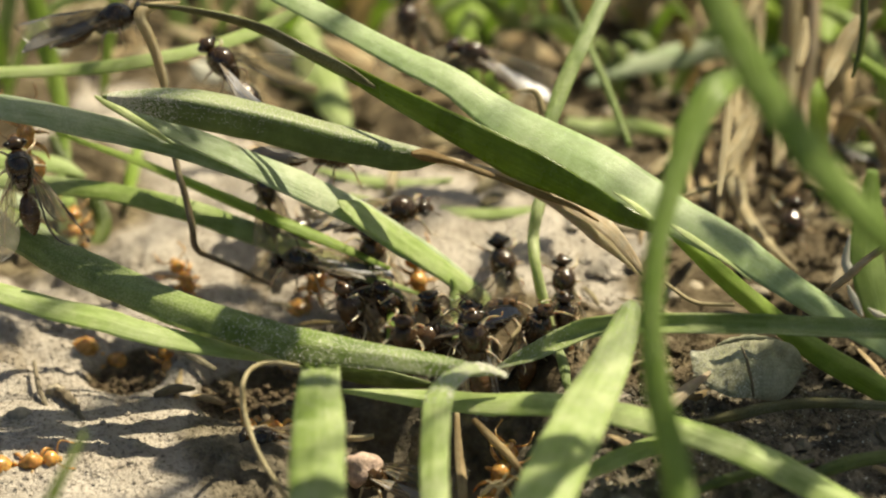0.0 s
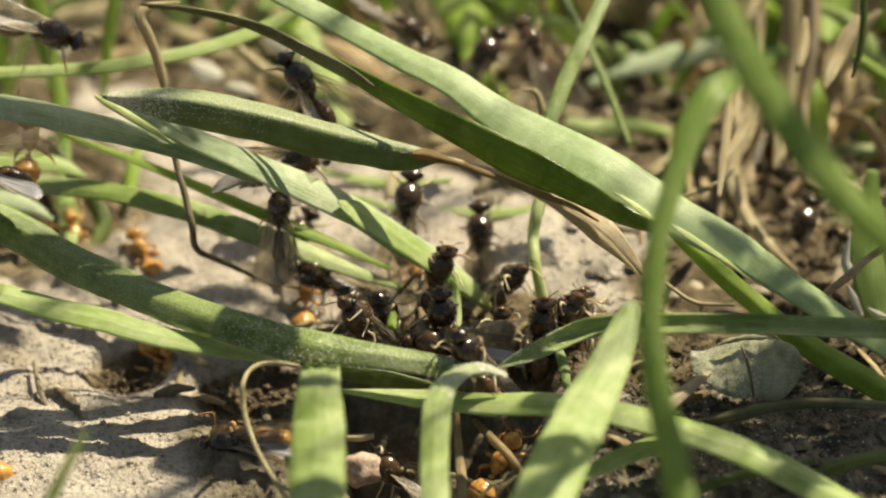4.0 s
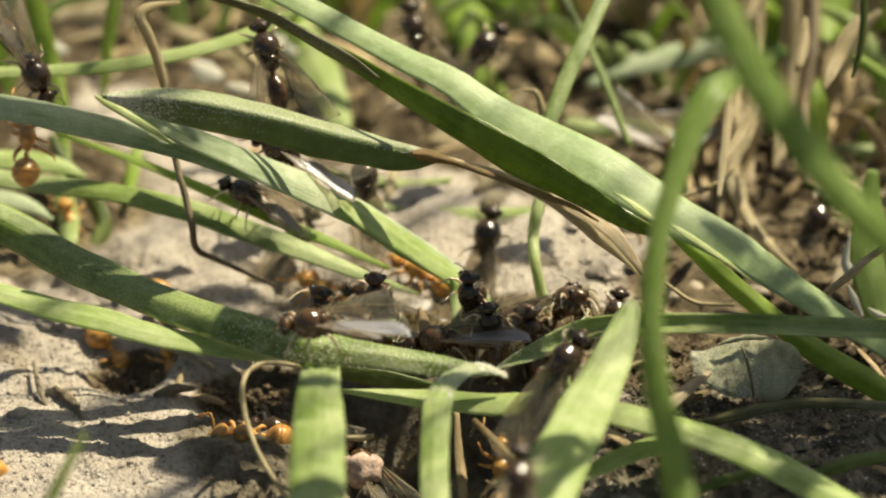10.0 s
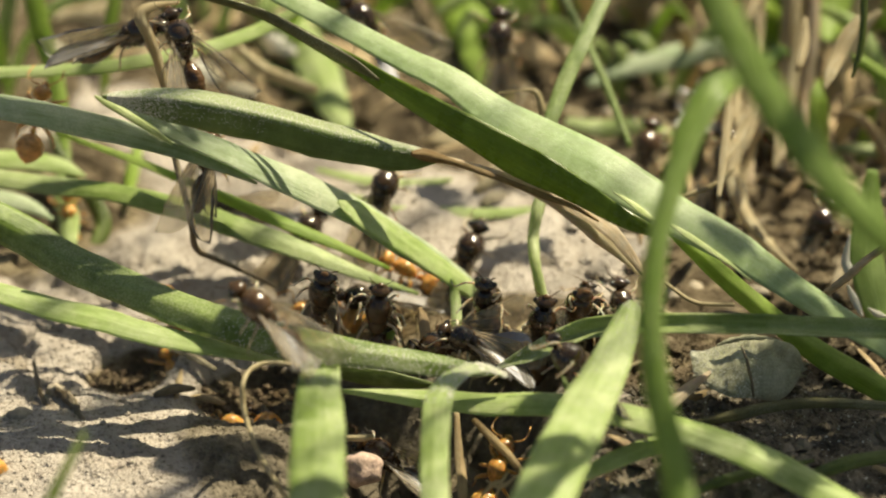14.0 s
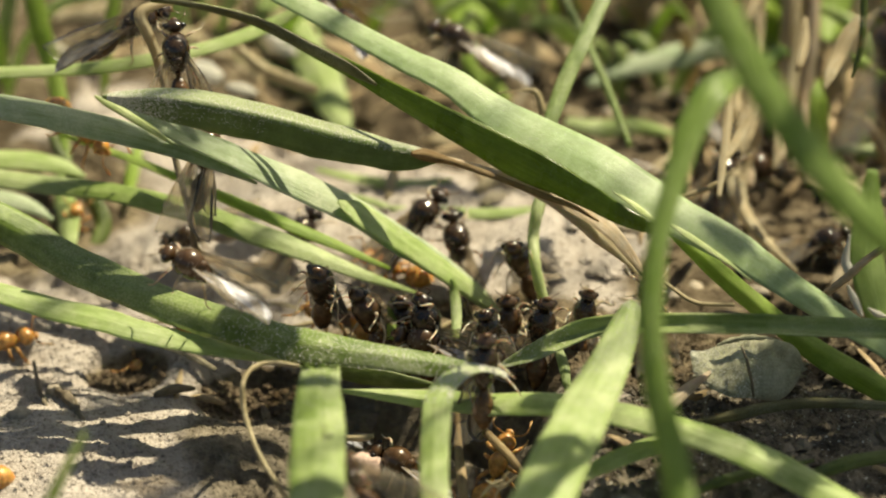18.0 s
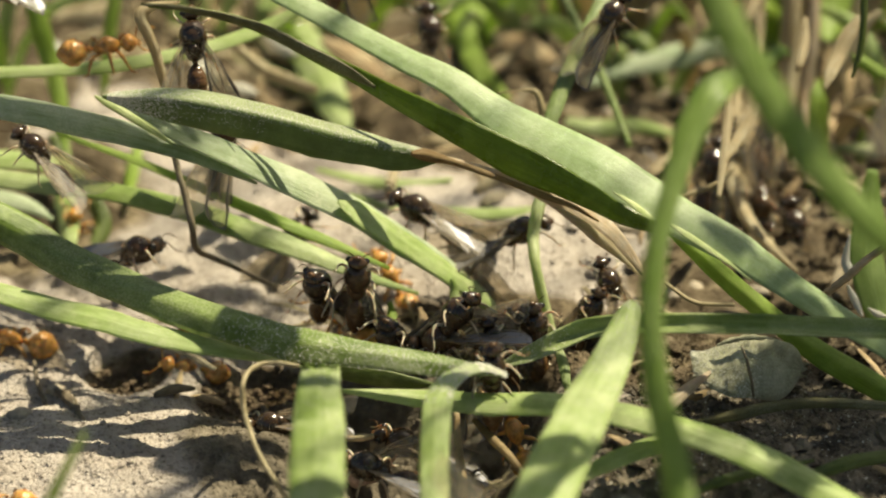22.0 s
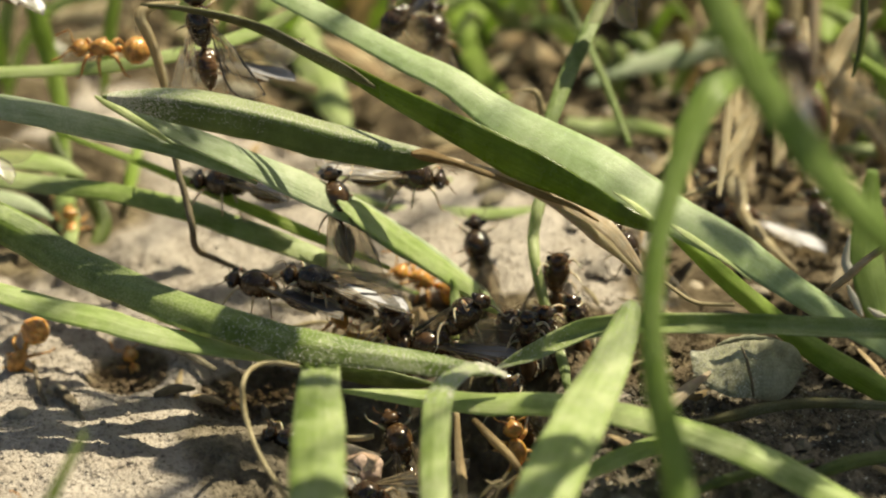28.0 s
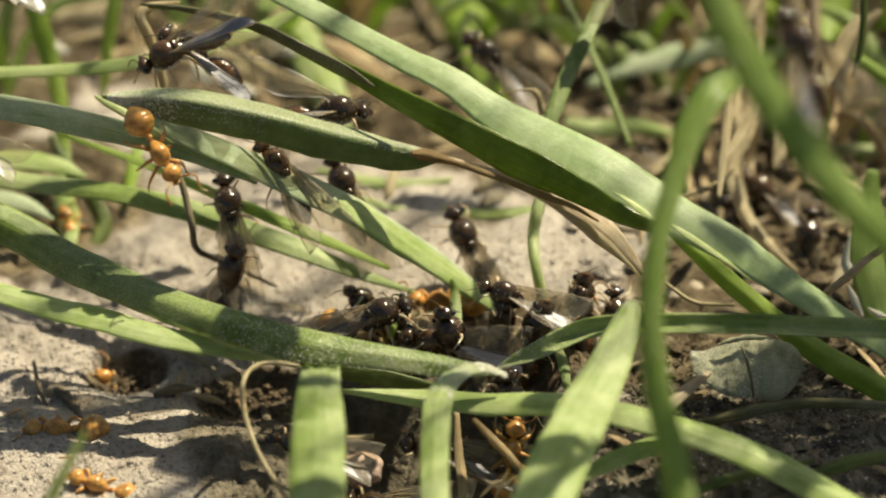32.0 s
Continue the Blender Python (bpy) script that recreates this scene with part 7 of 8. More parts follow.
    crawl("open", "dark winged ant climbing the dead stalk", [(0, -13.07, -1.79, 14.12, -20, -41, 148), (1, -12.28, -1.3, 13.02, -21, -25, 163), (2, -11.61, -1.51, 12.68, -21, -33, 156), (3, -8.74, -2.12, 11.71, 0, -58, 90), (3.5, -8.51, -2.29, 13.32, -18, -47, 137), (5.5, -7.91, -2.25, 13.38, -20, -41, 148), (6, -5.29, -3.18, 11.9, 18, -47, 43), (7, -7.1, -2.68, 12.7, -14, -53, 124), (8, -6.59, -1.42, 10.94, -8, -57, 108), (9, -5.96, -5.02, 10.83, 18, -47, 43), (9.5, -8.18, -2.82, 12.47, -8, -57, 108), (10, -10.39, -2.25, 15.26, -11, -55, 117), (11, -10.78, -1.62, 16.28, -14, -53, 124), (12, -10.72, -0.88, 17.47, -14, -53, 124), (13, -14.18, -2.64, 14.64, -20, -42, 146), (14, -15.3, -3.65, 16.8, -14, -53, 124), (14.5, -15.89, -3.65, 16.8, -8, -57, 108), (16.5, -15.43, -3.65, 16.8, -4, -58, 99), (17, -15.56, -3.79, 16.58, -4, -58, 99), (18, -15.5, -4.07, 16.13, -4, -58, 99), (19, -14.42, -4, 16.24, -14, -53, 124), (20, -14.97, -3.72, 16.69, -15, -52, 127), (21, -14.84, -3.58, 16.91, -8, -57, 108), (22, -14.51, -3.69, 16.75, -4, -58, 99), (23, -14.87, -3.79, 16.58, -4, -58, 99), (24, -14.68, -3.76, 16.63, -7, -57, 105), (25, -15.33, -3.65, 16.8, -8, -57, 108), (28, -14.12, -3.23, 17.47, -8, -57, 108), (29, -13.4, -3.83, 16.52, -8, -57, 108), (30, -15.56, -3.55, 16.97, -14, -53, 124), (31, -16.02, -3.55, 16.97, -14, -53, 124), (32, -14.91, -3.93, 16.36, -21, -25, 163)])
    crawl("half", "black winged ant descending the stalk", [(0, -19.57, 1.8, 19.86, -21, 0, 180), (26, -19.24, 1.8, 19.86, -21, 0, 180), (28, -13.97, -0.9, 13.65, -21, -8, 175), (29, -16.11, -1.41, 16.62, -21, -4, 177), (30, -18.19, -2.89, 18.03, -21, 7, -176), (31, -17.81, -4.13, 17.92, -21, 15, -170), (32, -15.8, -5.99, 16.84, -21, 19, -168)])
    crawl("open", "dark winged ant at the edge with trailing wings", [(0, -24.06, -10.28, 11.85, -9, -56, 112), (1, -25.86, -10.32, 11.79, -18, -47, 137), (2, -26.82, -10.15, 12.07, -21, -17, 169), (7, -27.14, -10.32, 11.79, -21, -8, 175), (9, -28.6, -10.32, 11.79, -21, -8, 175), (11, -36, -10.32, 11.79, -21, -8, 175), (32, -36.5, -10.32, 11.79, -21, -8, 175)])
    crawl("open", "dark ant with lifted wings on the folded blade", [(0, -4.67, 7.27, 17.29, -21, 0, 180), (26, -4.32, 7.27, 17.29, -21, 17, -169), (28, -2.91, 3.97, 13.9, -20, 41, -148), (30, -4.46, -3.38, 13.46, -21, 8, -175), (30.5, -5.46, -3.61, 13.09, -18, -47, 137), (30.75, -5.8, -4.21, 13.07, 8, -47, 75), (31, -6.15, -4.81, 13.06, 21, -33, 24), (32, -6.04, -5.93, 13.15, 21, -2, 1)])
    crawl("open", "black winged ant coming up to the nest mouth", [(0, -6.4, -34.9, 2.64, -4, -58, 99), (15, -6.4, -34.6, 3.13, -4, -58, 99), (16.5, -5.7, -31.76, 5.79, -11, -55, 117), (17, -5.53, -31.47, 6.25, -15, -52, 127), (18, -5.24, -31.31, 6.5, -20, -42, 146), (18.5, -4.39, -29.13, 4.34, -21, -25, 163), (19, -4.25, -22.31, 0.15, -21, -13, 172), (20, -4.38, -21.66, -0.69, -21, -13, 172), (22, -4.22, -21.72, -0.8, -21, -13, 172), (24, -4.28, -21.51, -0.45, -21, -17, 169), (25, -2.98, -20.99, -1.51, -21, -17, 169), (28, -4.19, -21.79, -2.8, -21, -13, 172), (29, -4.09, -21.49, -2.31, -21, -13, 172), (30, -2.98, -21.49, -2.31, -21, -17, 169), (32, -3.93, -22.13, -3.34, -21, -17, 169)])
    crawl("half", "black winged ant inside the dark nest mouth", [(0, -4.31, -19.56, -2.99, -21, -17, 169), (3, -2.7, -19.56, -2.99, -21, -25, 163), (6, -4.5, -18.07, -2.5, -21, -33, 156), (9, -4.63, -19.35, -2.66, -18, -47, 137), (13, -3.76, -17.86, -2.17, -21, -25, 163), (16, -3.34, -19.69, -3.21, -21, -33, 156), (20, -1.99, -18.53, -1.35, -21, -17, 169), (25, -2.66, -18.07, -2.5, -21, -33, 156), (30, -2.01, -17.55, -1.67, -8, -57, 108), (32, -0.61, -18.84, -1.84, -21, -17, 169)])
    crawl("open", "blurred black winged ant passing close to the lens", [(0, 3.16, -40.3, 5.32, 0, -58, 90), (7, 3.16, -39.44, 6.71, 0, -58, 90), (8, 3.21, -38.07, 8.9, -2, -58, 94), (9, 3.43, -37.45, 9.89, -2, -58, 94), (11, 4.03, -37.28, 10.17, 8, -57, 72), (12, 4.68, -37.3, 10.12, 4, -58, 81), (13, 5.06, -36.87, 10.81, -2, -58, 94), (14, 5.88, -39.15, 7.17, 8, -57, 72), (21, 3.29, -40.02, 5.78, 8, -57, 72), (21.5, 3.29, -39.59, 6.47, 31, -21, 23), (22, 3.29, -39.15, 7.17, 21, 17, -11), (22.5, 3.29, -38.72, 7.86, 18, 47, -43), (23, 3.16, -38.36, 8.44, 2, 58, -86), (24, 3.16, -40.3, 5.32, 0, 58, -90), (32, 3.16, -40.3, 5.32, 0, 58, -90)])
    crawl("folded", "black winged ant perched over the bent tip", [(0, 1.78, -17.12, 4.68, 161, -78, 121), (3.5, 1.2, -18.22, 4.81, 82, -64, 176), (5.5, 2.53, -23.5, 7.68, -24, -84, -33), (6, 2.53, -23.4, 7.84, -75, -71, 41), (7, 2.89, -23.53, 7.63, -10, -82, -51), (8, 4.16, -24.04, 6.81, 75, -63, 163), (9, 4.85, -24.33, 6.35, 73, -72, -174), (9.33, 5.42, -23.79, 6.59, 12, -76, -61), (9.67, 5.99, -23.25, 6.82, 1, -60, 3), (10, 6.56, -22.71, 7.06, 18, -47, 43), (11, 6.85, -21.43, 7.22, 21, -33, 24), (12, 8.5, -21.06, 5.93, 8, -57, 72), (13, 7.67, -21.33, 6.12, 30, -48, 106), (14, 6.83, -21.61, 6.31, 55, -48, 141), (15, 6, -21.88, 6.5, 77, -57, 175), (16.5, 3.46, -22.67, 7.12, 71, -54, 173), (17, 2.06, -22.71, 7.06, 57, -88, -138), (20, 2.68, -16.94, 3.09, -136, -84, 73), (24, 2.61, -22.79, 6.94, 62, -83, -145), (25, 2, -22.42, 7.53, 172, -80, 105), (25.5, 1.47, -21.88, 6.5, 87, -78, -175), (28, 3.73, -16.96, 1.16, 84, -68, 160), (32, 3.73, -17.13, 0.88, 93, -84, -179)])
    crawl("small", "dark ant in the shade below the curled stalk", [(0, -10.09, -18.63, -1.19, -21, -8, 175), (2, -11.24, -20.35, -0.72, -21, -4, 177), (3.5, -12.17, -19.74, -0.78, -21, -2, 179), (5.5, -12.33, -20.02, -0.57, -21, -4, 177), (8, -10.17, -17.59, -1.56, -21, -25, 163), (12, -9.58, -16.73, -1.63, -21, -8, 175), (13, -9.68, -15.35, -2.48, -21, -8, 175), (14.5, -10.57, -12.45, -4.17, -21, -25, 163), (18, -8.84, -13.54, -4.12, -21, -8, 175), (23, -10.4, -17.55, -0.8, -21, -2, 179), (24, -10.87, -16.74, -1.79, -21, -2, 179), (26, -9.11, -18.84, -1.05, -21, -25, 163), (32, -8.45, -19.15, -1.21, -21, -17, 169)])
    crawl("worker", "translucent amber worker ant on the clay ledge", [(0, -19.61, -8.79, -2.53, 21, 17, -11), (1, -16.86, -10.86, -2.65, 21, 25, -17), (2, -18, -9.57, -2.89, 21, -17, 11), (3, -16.69, -10.66, -2.47, 18, 47, -43), (3.5, -17.56, -9.59, -2.8, 8, 57, -72), (5, -15.26, -11.69, -2.56, 18, 47, -43), (6, -15.26, -11.69, -2.56, -8, 47, -105), (7, -15.26, -11.69, -2.56, -21, 33, -156), (8, -18.66, -9.59, -2.97, -21, -8, 175), (9, -19.08, -9.57, -3.06, -21, -8, 175), (9.5, -18.9, -9.08, -2.74, -20, 41, -148), (9.75, -19.17, -9.06, -2.54, 0, 49, -90), (10, -19.45, -8.87, -2.47, 20, 41, -32), (10.5, -21.2, -9.22, -1.81, -18, 47, -137), (11, -24.47, -9.76, -1.03, -21, -8, 175), (12, -26.92, -11.29, -0.8, -21, -8, 175), (14, -28.63, -8.89, -0.81, -20, -41, 148), (15, -28.63, -8.89, -0.81, 18, -47, 43), (17, -26.29, -9.67, -0.53, 21, -8, 5), (19, -26.05, -9.18, -0.7, 21, -17, 11), (20, -23.68, -7.99, -1, 21, -8, 5), (20.5, -24.73, -7.88, -1.08, 8, -57, 72), (20.75, -25.42, -8.77, -0.68, -20, -41, 131), (21, -26.22, -9.06, -0.69, -21, -17, 169), (23, -25.71, -8.9, -0.65, -21, -8, 175), (25, -24.97, -8.38, -0.74, -21, 0, -180), (25.5, -24.93, -7.76, -1.16, -21, 0, -180), (28, -25.33, -10.84, -1.11, -18, 47, -137), (29, -23.67, -16.69, -1.02, 8, 57, -72), (30, -22.92, -17.12, -0.91, 0, 58, -90), (31, -23.47, -16.92, -0.93, -21, 33, -156), (32, -21.95, -18.4, -0.49, -21, 0, -180)])
    crawl("worker_small", "translucent amber worker ant on the clay ledge", [(0, -22.91, -21.76, -0.38, 21, -8, 5), (1, -23.34, -22.2, -0.44, 21, -33, 24), (1.5, -24.53, -22.53, -0.46, -14, -53, 124), (2, -26.11, -22.6, -0.6, -21, 0, 180), (15, -26.77, -22.25, -0.48, -21, 0, 180), (25, -23.35, -26.66, -0.96, -21, 17, -169), (30, -19.43, -26.38, -1.19, -18, -47, 137), (31, -18.13, -24.37, -0.51, -18, -47, 137), (32, -19.07, -23.73, -0.44, -21, -17, 169)])
    crawl("worker", "amber worker ant tugging in the shade", [(0, -9.9, -16.67, -1.85, -21, -4, 177), (3, -11.32, -18.41, -0.96, -21, -8, 175), (6, -10.99, -19.3, -0.63, -21, -8, 175), (8, -11.24, -17.78, -1.12, -21, -2, 179), (10, -11.32, -18.41, -0.96, -21, -4, 177), (12, -12.67, -17.48, -1.05, -21, -2, 179), (14, -12.36, -14.75, -2.84, -21, -2, 179), (16.5, -13.63, -12.05, -4.17, -21, -2, 179), (17, -12.98, -11.83, -4.37, -21, -4, 177), (18, -13.24, -11.74, -4.19, -21, -17, 169), (19, -12.91, -11.88, -4.5, -21, -25, 163), (20, -13.94, -12.26, -4.06, -21, -8, 175), (21, -12.99, -11.89, -4.5, -21, -2, 179), (22, -13.62, -12.22, -4.25, -21, -2, 179), (23, -15.7, -13.73, -3, -21, 0, 180), (25, -15.77, -13.7, -3.02, -21, 0, 180), (28, -14.79, -12.99, -3.53, -21, 2, -179), (30, -14.29, -16.44, -1.21, -21, -2, 179), (31, -15.82, -16.36, -1.18, -21, -2, 179), (32, -14.27, -12.34, -3.95, -21, 4, -177)])
    crawl("worker_small", "amber worker ant coming out of the gallery", [(0, -16.36, -10.42, -2.02, -8, -57, 108), (15, -16.16, -10.56, -1.92, -14, -53, 124), (16.5, -16.68, -10.83, -2.53, -20, -41, 148), (17, -17.48, -9.74, -2.86, -21, -25, 163), (18, -17.38, -9.55, -2.83, -21, -17, 169), (19, -18.28, -10.01, -3, -21, -8, 175), (20, -15.27, -11.03, -1.6, -21, -8, 175), (22, -15.26, -10.88, -1.49, -21, -8, 175), (25, -19.03, -9.42, -2.99, -18, -47, 137), (28, -18.46, -9.49, -2.87, -14, -53, 124), (31, -18.86, -11.27, -3.27, -21, -25, 163), (32, -19.63, -10.66, -3.38, -20, -41, 148)])
    crawl("worker", "translucent amber worker ant in the nest mouth", [(0, 3.23, -21.09, -1.67, 14, -53, 56), (2, 3.68, -21.05, -1.61, 8, -57, 72), (3.5, 3.42, -20.72, -1.08, 18, -47, 43), (6, 2.81, -20.15, -2.06, 14, -53, 56), (8, 3.36, -20.95, -1.45, 0, -58, 90), (10, 3.3, -20.95, -1.45, 0, -58, 90), (11, 2.14, -21.79, -0.9, -8, -57, 108), (12, 2.08, -21.92, -1.12, 0, -58, 90), (14, 3.04, -20.95, -1.45, 14, -53, 56), (16.5, 3.6, -18.43, -1.19, 21, -33, 24), (18, 3.13, -19.98, -1.79, 14, -53, 56), (20, 3.13, -20.32, -2.33, 8, -57, 72), (22, 4.05, -18.19, -0.81, -14, -53, 124), (24, 4.21, -18.33, -1.02, -8, -57, 108), (25, 4.37, -18.5, -1.3, -8, -57, 108), (25.5, 4.7, -18.33, -1.02, -8, -57, 108), (28, 4.18, -19.64, -1.24, -8, -57, 108), (29, 3.7, -19.48, -0.97, 14, -53, 56), (30, 4.34, -19.48, -0.97, 0, -58, 90), (32, 3.86, -19.64, -1.24, 8, -57, 72)])
    crawl("worker", "amber worker ant among the winged ones", [(0, -7.73, -4.92, 0.67, 18, -47, 43), (6, -8.36, -6.34, 0.57, -8, -57, 108), (7, -7.8, -6.73, 0.43, -14, -53, 124), (9, -8.44, -7.59, 0.58, -21, -33, 156), (10, -7.2, -5.48, 0.55, -21, -25, 163), (12, -6.67, -5.81, 0.63, -21, -25, 163), (13, -8.21, -4.85, 0.63, -21, -8, 175), (14, -7.23, -8.71, 0.9, -21, -8, 175), (28, -6.2, -9.12, 0.97, -18, -47, 137), (30, -6.2, -5.06, 0.76, -4, -58, 99), (31, -4.88, -8.31, 0.64, 21, -25, 17), (32, -4.5, -9.7, 0.95, 21, 0, 0)])
    crawl("worker", "amber worker ant dragging at a winged one", [(0, -1.51, -5.56, 1.08, -8, -57, 108), (10, -1.66, -4.14, 1.07, -21, -25, 163), (13, -2.22, -4.14, 1.07, -21, -25, 163), (16.5, -2.71, -3.29, 1.07, -21, -17, 169), (17, -3.83, -3.19, 1.01, -21, -8, 175), (18, -3.4, -3.51, 1.01, -21, -17, 169), (19, -1.52, -4.59, 1.08, -8, -57, 108), (20, -4.49, -2.82, 0.98, -18, -47, 137), (22, -3.24, -4.78, 0.99, -18, -47, 137), (23, -1.68, -5.43, 1.08, -8, -57, 108), (25, -2.13, -5.56, 1.08, -21, -17, 169), (28, -1.34, -5.24, 1.08, -21, -17, 169), (30, 0, -8.17, 1.64, -21, -13, 172), (31, -0.47, -7.79, 1.64, -21, -4, 177), (32, -0.27, -8.42, 1.64, -21, -2, 179)])
    crawl("worker", "amber worker ant climbing the upper blades", [(0, -24.9, -3.16, 10.05, -8, -57, 108), (6, -24.59, -3.26, 9.88, 8, -57, 72), (12, -24.9, -3.19, 9.99, 0, -58, 90), (16, -22.67, -1.85, 12.14, 21, -33, 24), (18, -21.53, -2.23, 9.64, 21, 33, -24), (19, -21.53, -2.82, 8.69, 21, 17, -11), (20, -22.67, -1.62, 12.51, 18, -47, 43), (21, -19.57, -1.43, 14.69, 18, -47, 43), (22, -19.91, -1.26, 14.97, 21, -8, 5), (22.5, -19.57, -1.19, 15.09, 8, -57, 72), (22.75, -19.51, -1.17, 15.12, -20, -42, 130), (23, -19.44, -1.15, 15.14, -21, -19, 168), (24, -18.9, -1.19, 15.09, -21, -17, 169), (25, -18.9, -1.29, 14.91, -21, -17, 169), (25.5, -19.84, -1.33, 14.86, -21, -8, 175), (28, -20.24, -1.33, 14.86, -21, -2, 179), (29, -20.77, -2.15, 15.43, -18, -47, 137), (29.5, -20.44, -2.15, 15.43, 18, -47, 43), (30, -19.64, -3.07, 15.84, 21, 0, 0), (31, -18.49, -9.32, 15.28, 20, 41, -32), (32, -15.81, -12.45, 14.05, 18, 46, -40)])
    crawl("worker_small", "amber worker ant at the foot of the shoots", [(0, -23.21, 0.4, 0.97, 0, -58, 90), (8, -23.44, 1.77, 0.3, -14, -53, 124), (13, -23.8, 2.82, 1.03, -8, -57, 108), (18, -23.48, 2.07, 0.23, 8, -57, 72), (25, -23.42, 1.18, 0.48, 0, -58, 90), (32, -23.49, 1.22, 0.55, -14, -53, 124)])
    crawl("worker_small", "amber worker ant on the clay bank", [(0, -15.77, -4.08, 0.13, -18, -47, 137), (2, -18.69, -0.81, 0.55, -21, -17, 169), (3, -19.51, -0.7, 0.47, -21, -2, 179), (3.83, -19.01, -0.88, 0.62, -19, -22, 131), (4.67, -18.54, -0.86, 0.64, 0, -33, 75), (5.5, -18.06, -0.95, 0.72, 21, -25, 17), (6, -17.59, -0.65, 0.79, 21, -17, 11), (7, -18.7, -1.82, 0.43, 18, 47, -43), (8, -16.63, -6.47, -0.58, 18, 47, -43), (32, -15.42, -8.19, -0.05, 21, 33, -24)])
    crawl("folded", "dark winged ant pressed in the crowd at the mouth", [(0, -3.13, -10.23, 2.5, 25, -71, -167), (2, -2.8, -10.34, 2.1, 44, -71, -176), (4, -3.46, -10.41, 1.83, 37, -76, -152), (6, -2.8, -10.31, 2.36, -119, -87, 12), (8, -2.4, -10.55, 1.92, 6, -82, -131), (10, -3.13, -10.66, 1.51, 27, -72, -145), (12, -2.78, -11.94, 1.65, 46, -75, -177), (14, -3.44, -11.68, 2.07, -10, -76, -92), (16, -2.8, -10.48, 1.87, -39, -73, -56), (18, -2.3, -10.76, 1.66, 51, -86, -158), (20, -2.78, -11.76, 1.93, 31, -78, -162), (22, -3.09, -12.94, 1.93, -20, -73, -100), (24, -2.61, -11.94, 1.65, -57, -77, -29), (26, -2.96, -10.66, 1.59, 1, -80, -117), (28, -2.78, -11.85, 1.79, 26, -73, -143), (30, -3.13, -10.71, 1.43, 34, -76, -150), (32, -2.8, -10.57, 1.73, -3, -73, -108)])
    crawl("half", "dark winged ant pressed in the crowd at the mouth", [(0, 3.17, -11.41, 2.49, -20, -60, -35), (2, 3.84, -11.59, 2.21, -29, -79, -32), (4, 3.5, -11.85, 1.79, 30, -83, -116), (6, 2.84, -11.68, 2.07, 42, -75, -127), (8, 3.34, -11.41, 2.49, -67, -77, 7), (10, 4, -11.68, 2.07, -27, -61, -25), (12, 3.48, -12.77, 2.21, -11, -73, -42), (14, 2.84, -11.76, 1.93, 50, -73, -133), (16, 3.17, -11.41, 2.49, 59, -65, -150), (18, 3.84, -11.59, 2.21, 143, -86, 128), (20, 4.14, -12.68, 2.35, 1, -73, -60), (22, 3.67, -11.68, 2.07, -29, -63, -24), (24, 3.15, -12.77, 2.21, -21, -73, -51), (26, 3.5, -11.68, 2.07, 114, -84, 156), (28, 3.81, -12.77, 2.21, 7, -82, -82), (30, 3.17, -11.76, 1.93, -49, -71, 10), (32, 3.5, -11.59, 2.21, -4, -80, -66)])
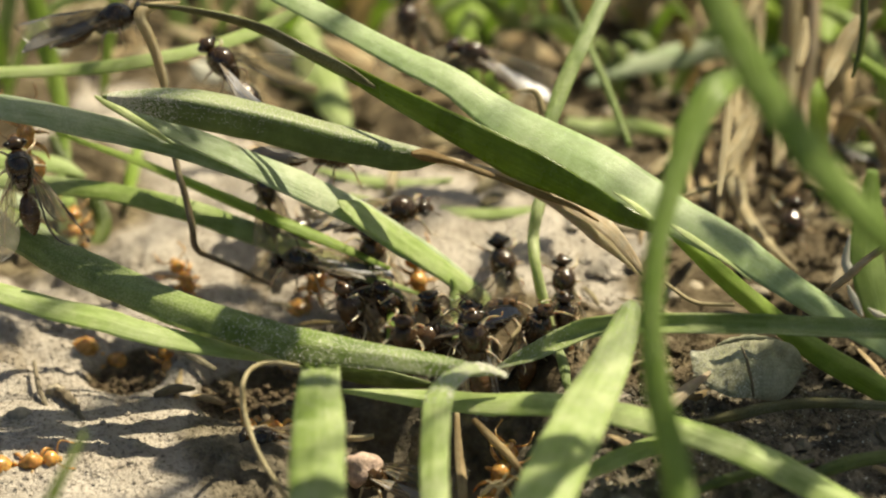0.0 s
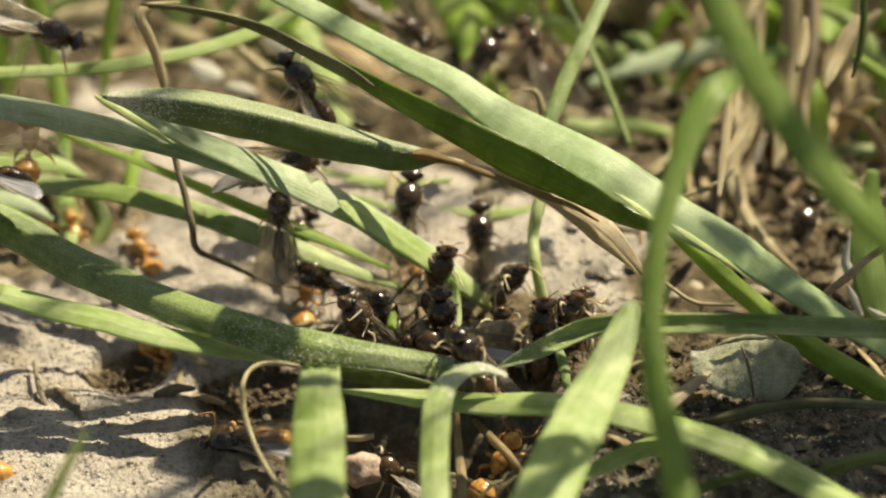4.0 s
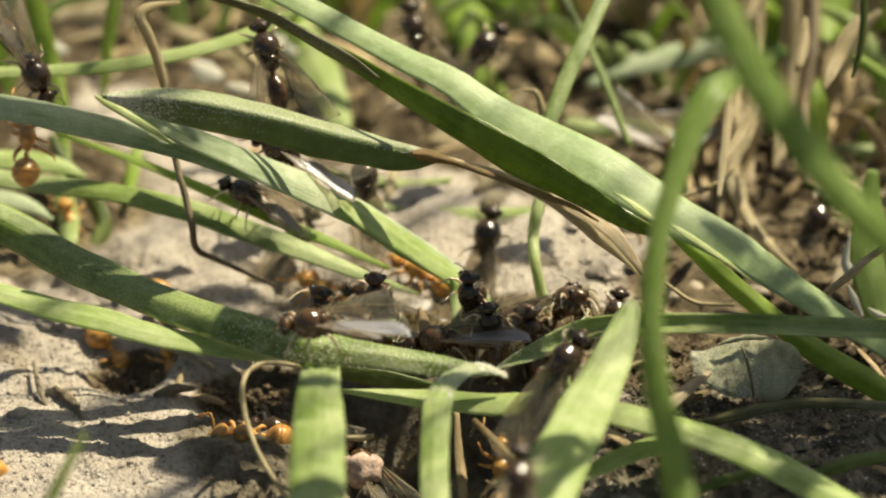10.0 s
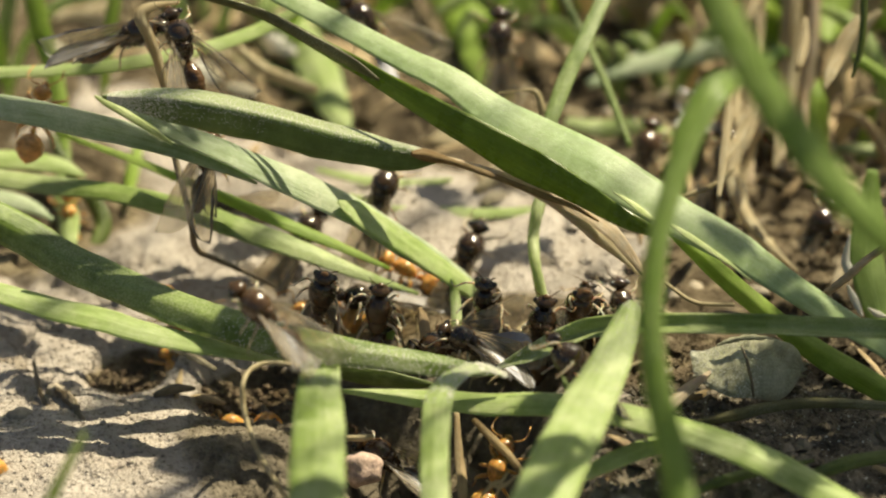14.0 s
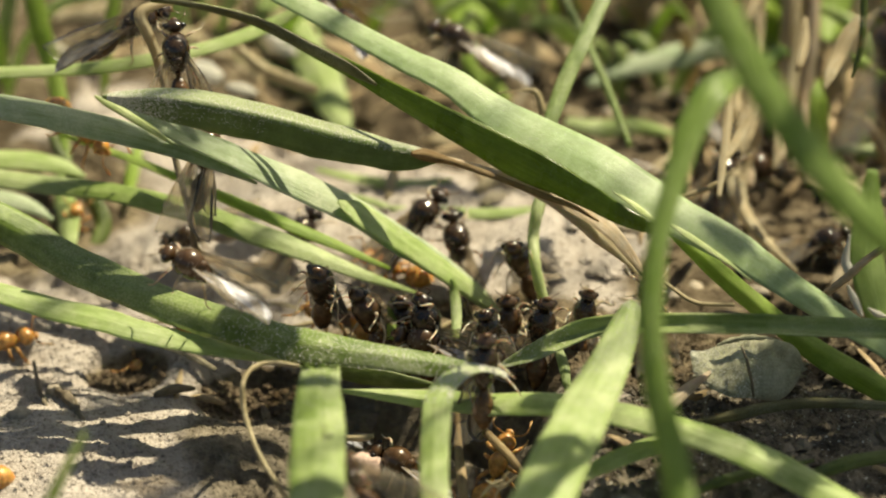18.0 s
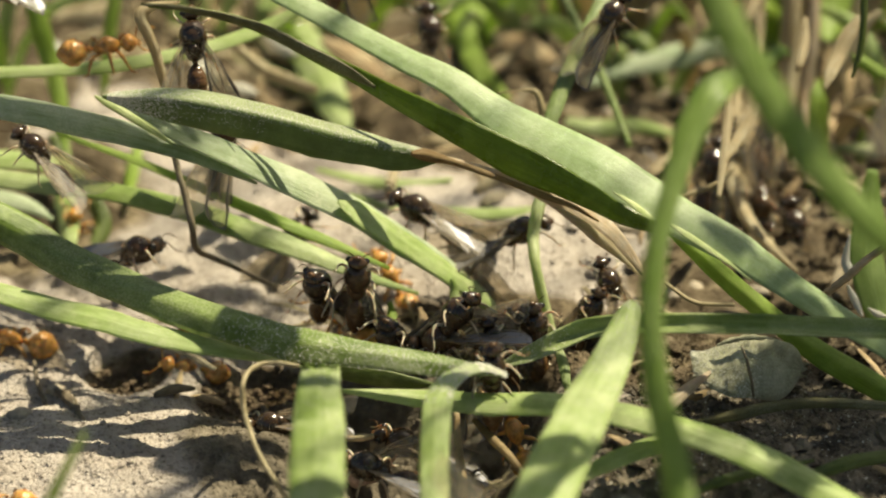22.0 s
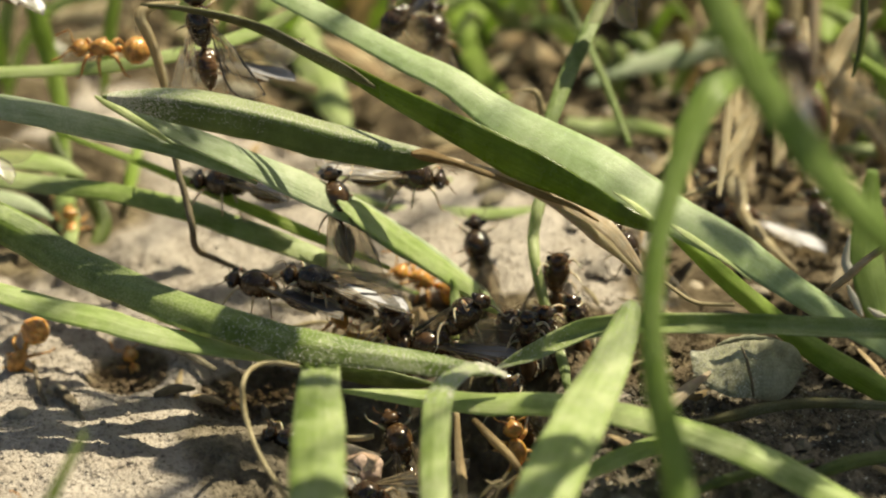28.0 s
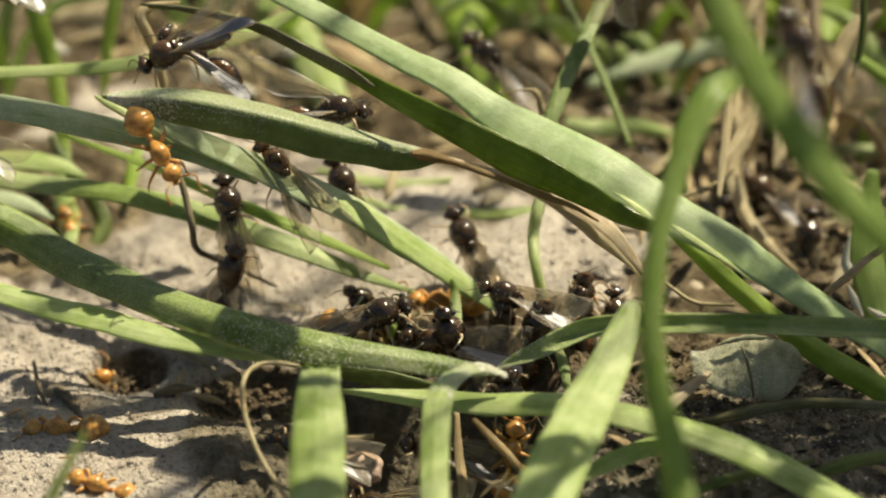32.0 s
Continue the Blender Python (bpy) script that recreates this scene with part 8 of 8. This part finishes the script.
    crawl("half", "winged ant creeping below the crowd", [(0, -0.78, -13.77, 2.49, -21, 17, -169), (3, -0.46, -13.95, 2.22, -21, 0, 180), (6, -1.11, -13.86, 2.35, -21, -17, 169), (9, -0.62, -13.77, 2.49, -21, -4, 177), (12, -0.13, -13.98, 2.16, -21, 13, -172), (15, -0.62, -14.03, 2.08, -21, 0, 180), (18, -1.11, -13.86, 2.35, -21, -17, 169), (21, -0.46, -13.77, 2.49, -21, -4, 177), (24, -0.13, -13.95, 2.22, -21, 8, -175), (28, -0.78, -13.98, 2.16, -21, -4, 177), (32, -0.62, -13.86, 2.35, -21, -13, 172)])
    crawl("small", "small dark winged ant at the edge of the crowd", [(0, 7.14, -11.41, 2.49, 130, -83, 119), (3, 7.64, -11.27, 2.72, 171, -83, 89), (6, 8.13, -11.41, 2.49, -69, -65, 10), (9, 7.86, -10.31, 2.36, 109, -83, 136), (12, 8.52, -10.14, 2.65, 68, -69, 148), (15, 8.85, -10.31, 2.36, 111, -78, 139), (18, 8.3, -11.33, 2.63, -122, -80, 33), (21, 8.69, -10.31, 2.36, -70, -65, 6), (24, 8.46, -11.41, 2.49, -113, -72, 52), (28, 7.8, -11.41, 2.49, 56, -76, -172), (32, 8.13, -11.24, 2.77, 121, -82, 137)])
    crawl("small", "small dark winged ant at the edge of the crowd", [(0, -4.89, -7.46, 1.5, -21, -25, 163), (1.5, -5.14, -7.55, 1.35, 9, -30, -179), (3, -5.39, -7.71, 1.26, 39, -43, -166), (6, -4.84, -9.22, 1.63, 71, -71, 179), (9, -4.52, -8.44, 1.74, 25, -53, -159), (12, -5.23, -7.57, 1.56, -21, -17, 169), (15, -4.85, -8.83, 1.79, 33, -42, -160), (18, -4.34, -8.98, 1.48, 47, -54, -165), (21, -4.79, -10.49, 2.08, 44, -61, -155), (24, -4.52, -8.69, 1.5, 32, -53, -173), (28, -5.17, -9.18, 1.61, -21, -25, 163), (30, -5.01, -9.09, 1.76, 3, -38, -174), (32, -4.85, -8.83, 1.79, 25, -58, -155)])
    crawl("folded", "dark winged ant standing behind the level blade", [(0, 5.45, -12.68, 2.35, -63, -76, 4), (4, 5.78, -12.51, 2.63, -126, -86, 49), (8, 5.12, -12.77, 2.21, 55, -75, -152), (12, 5.45, -12.6, 2.49, 155, -84, 106), (16, 5.94, -12.42, 2.77, -101, -79, 22), (20, 5.45, -12.68, 2.35, -166, -83, 81), (24, 5.29, -12.51, 2.63, 39, -76, -133), (28, 5.78, -12.68, 2.35, -29, -83, -65), (32, 5.45, -12.6, 2.49, -90, -74, 22)])


motions()
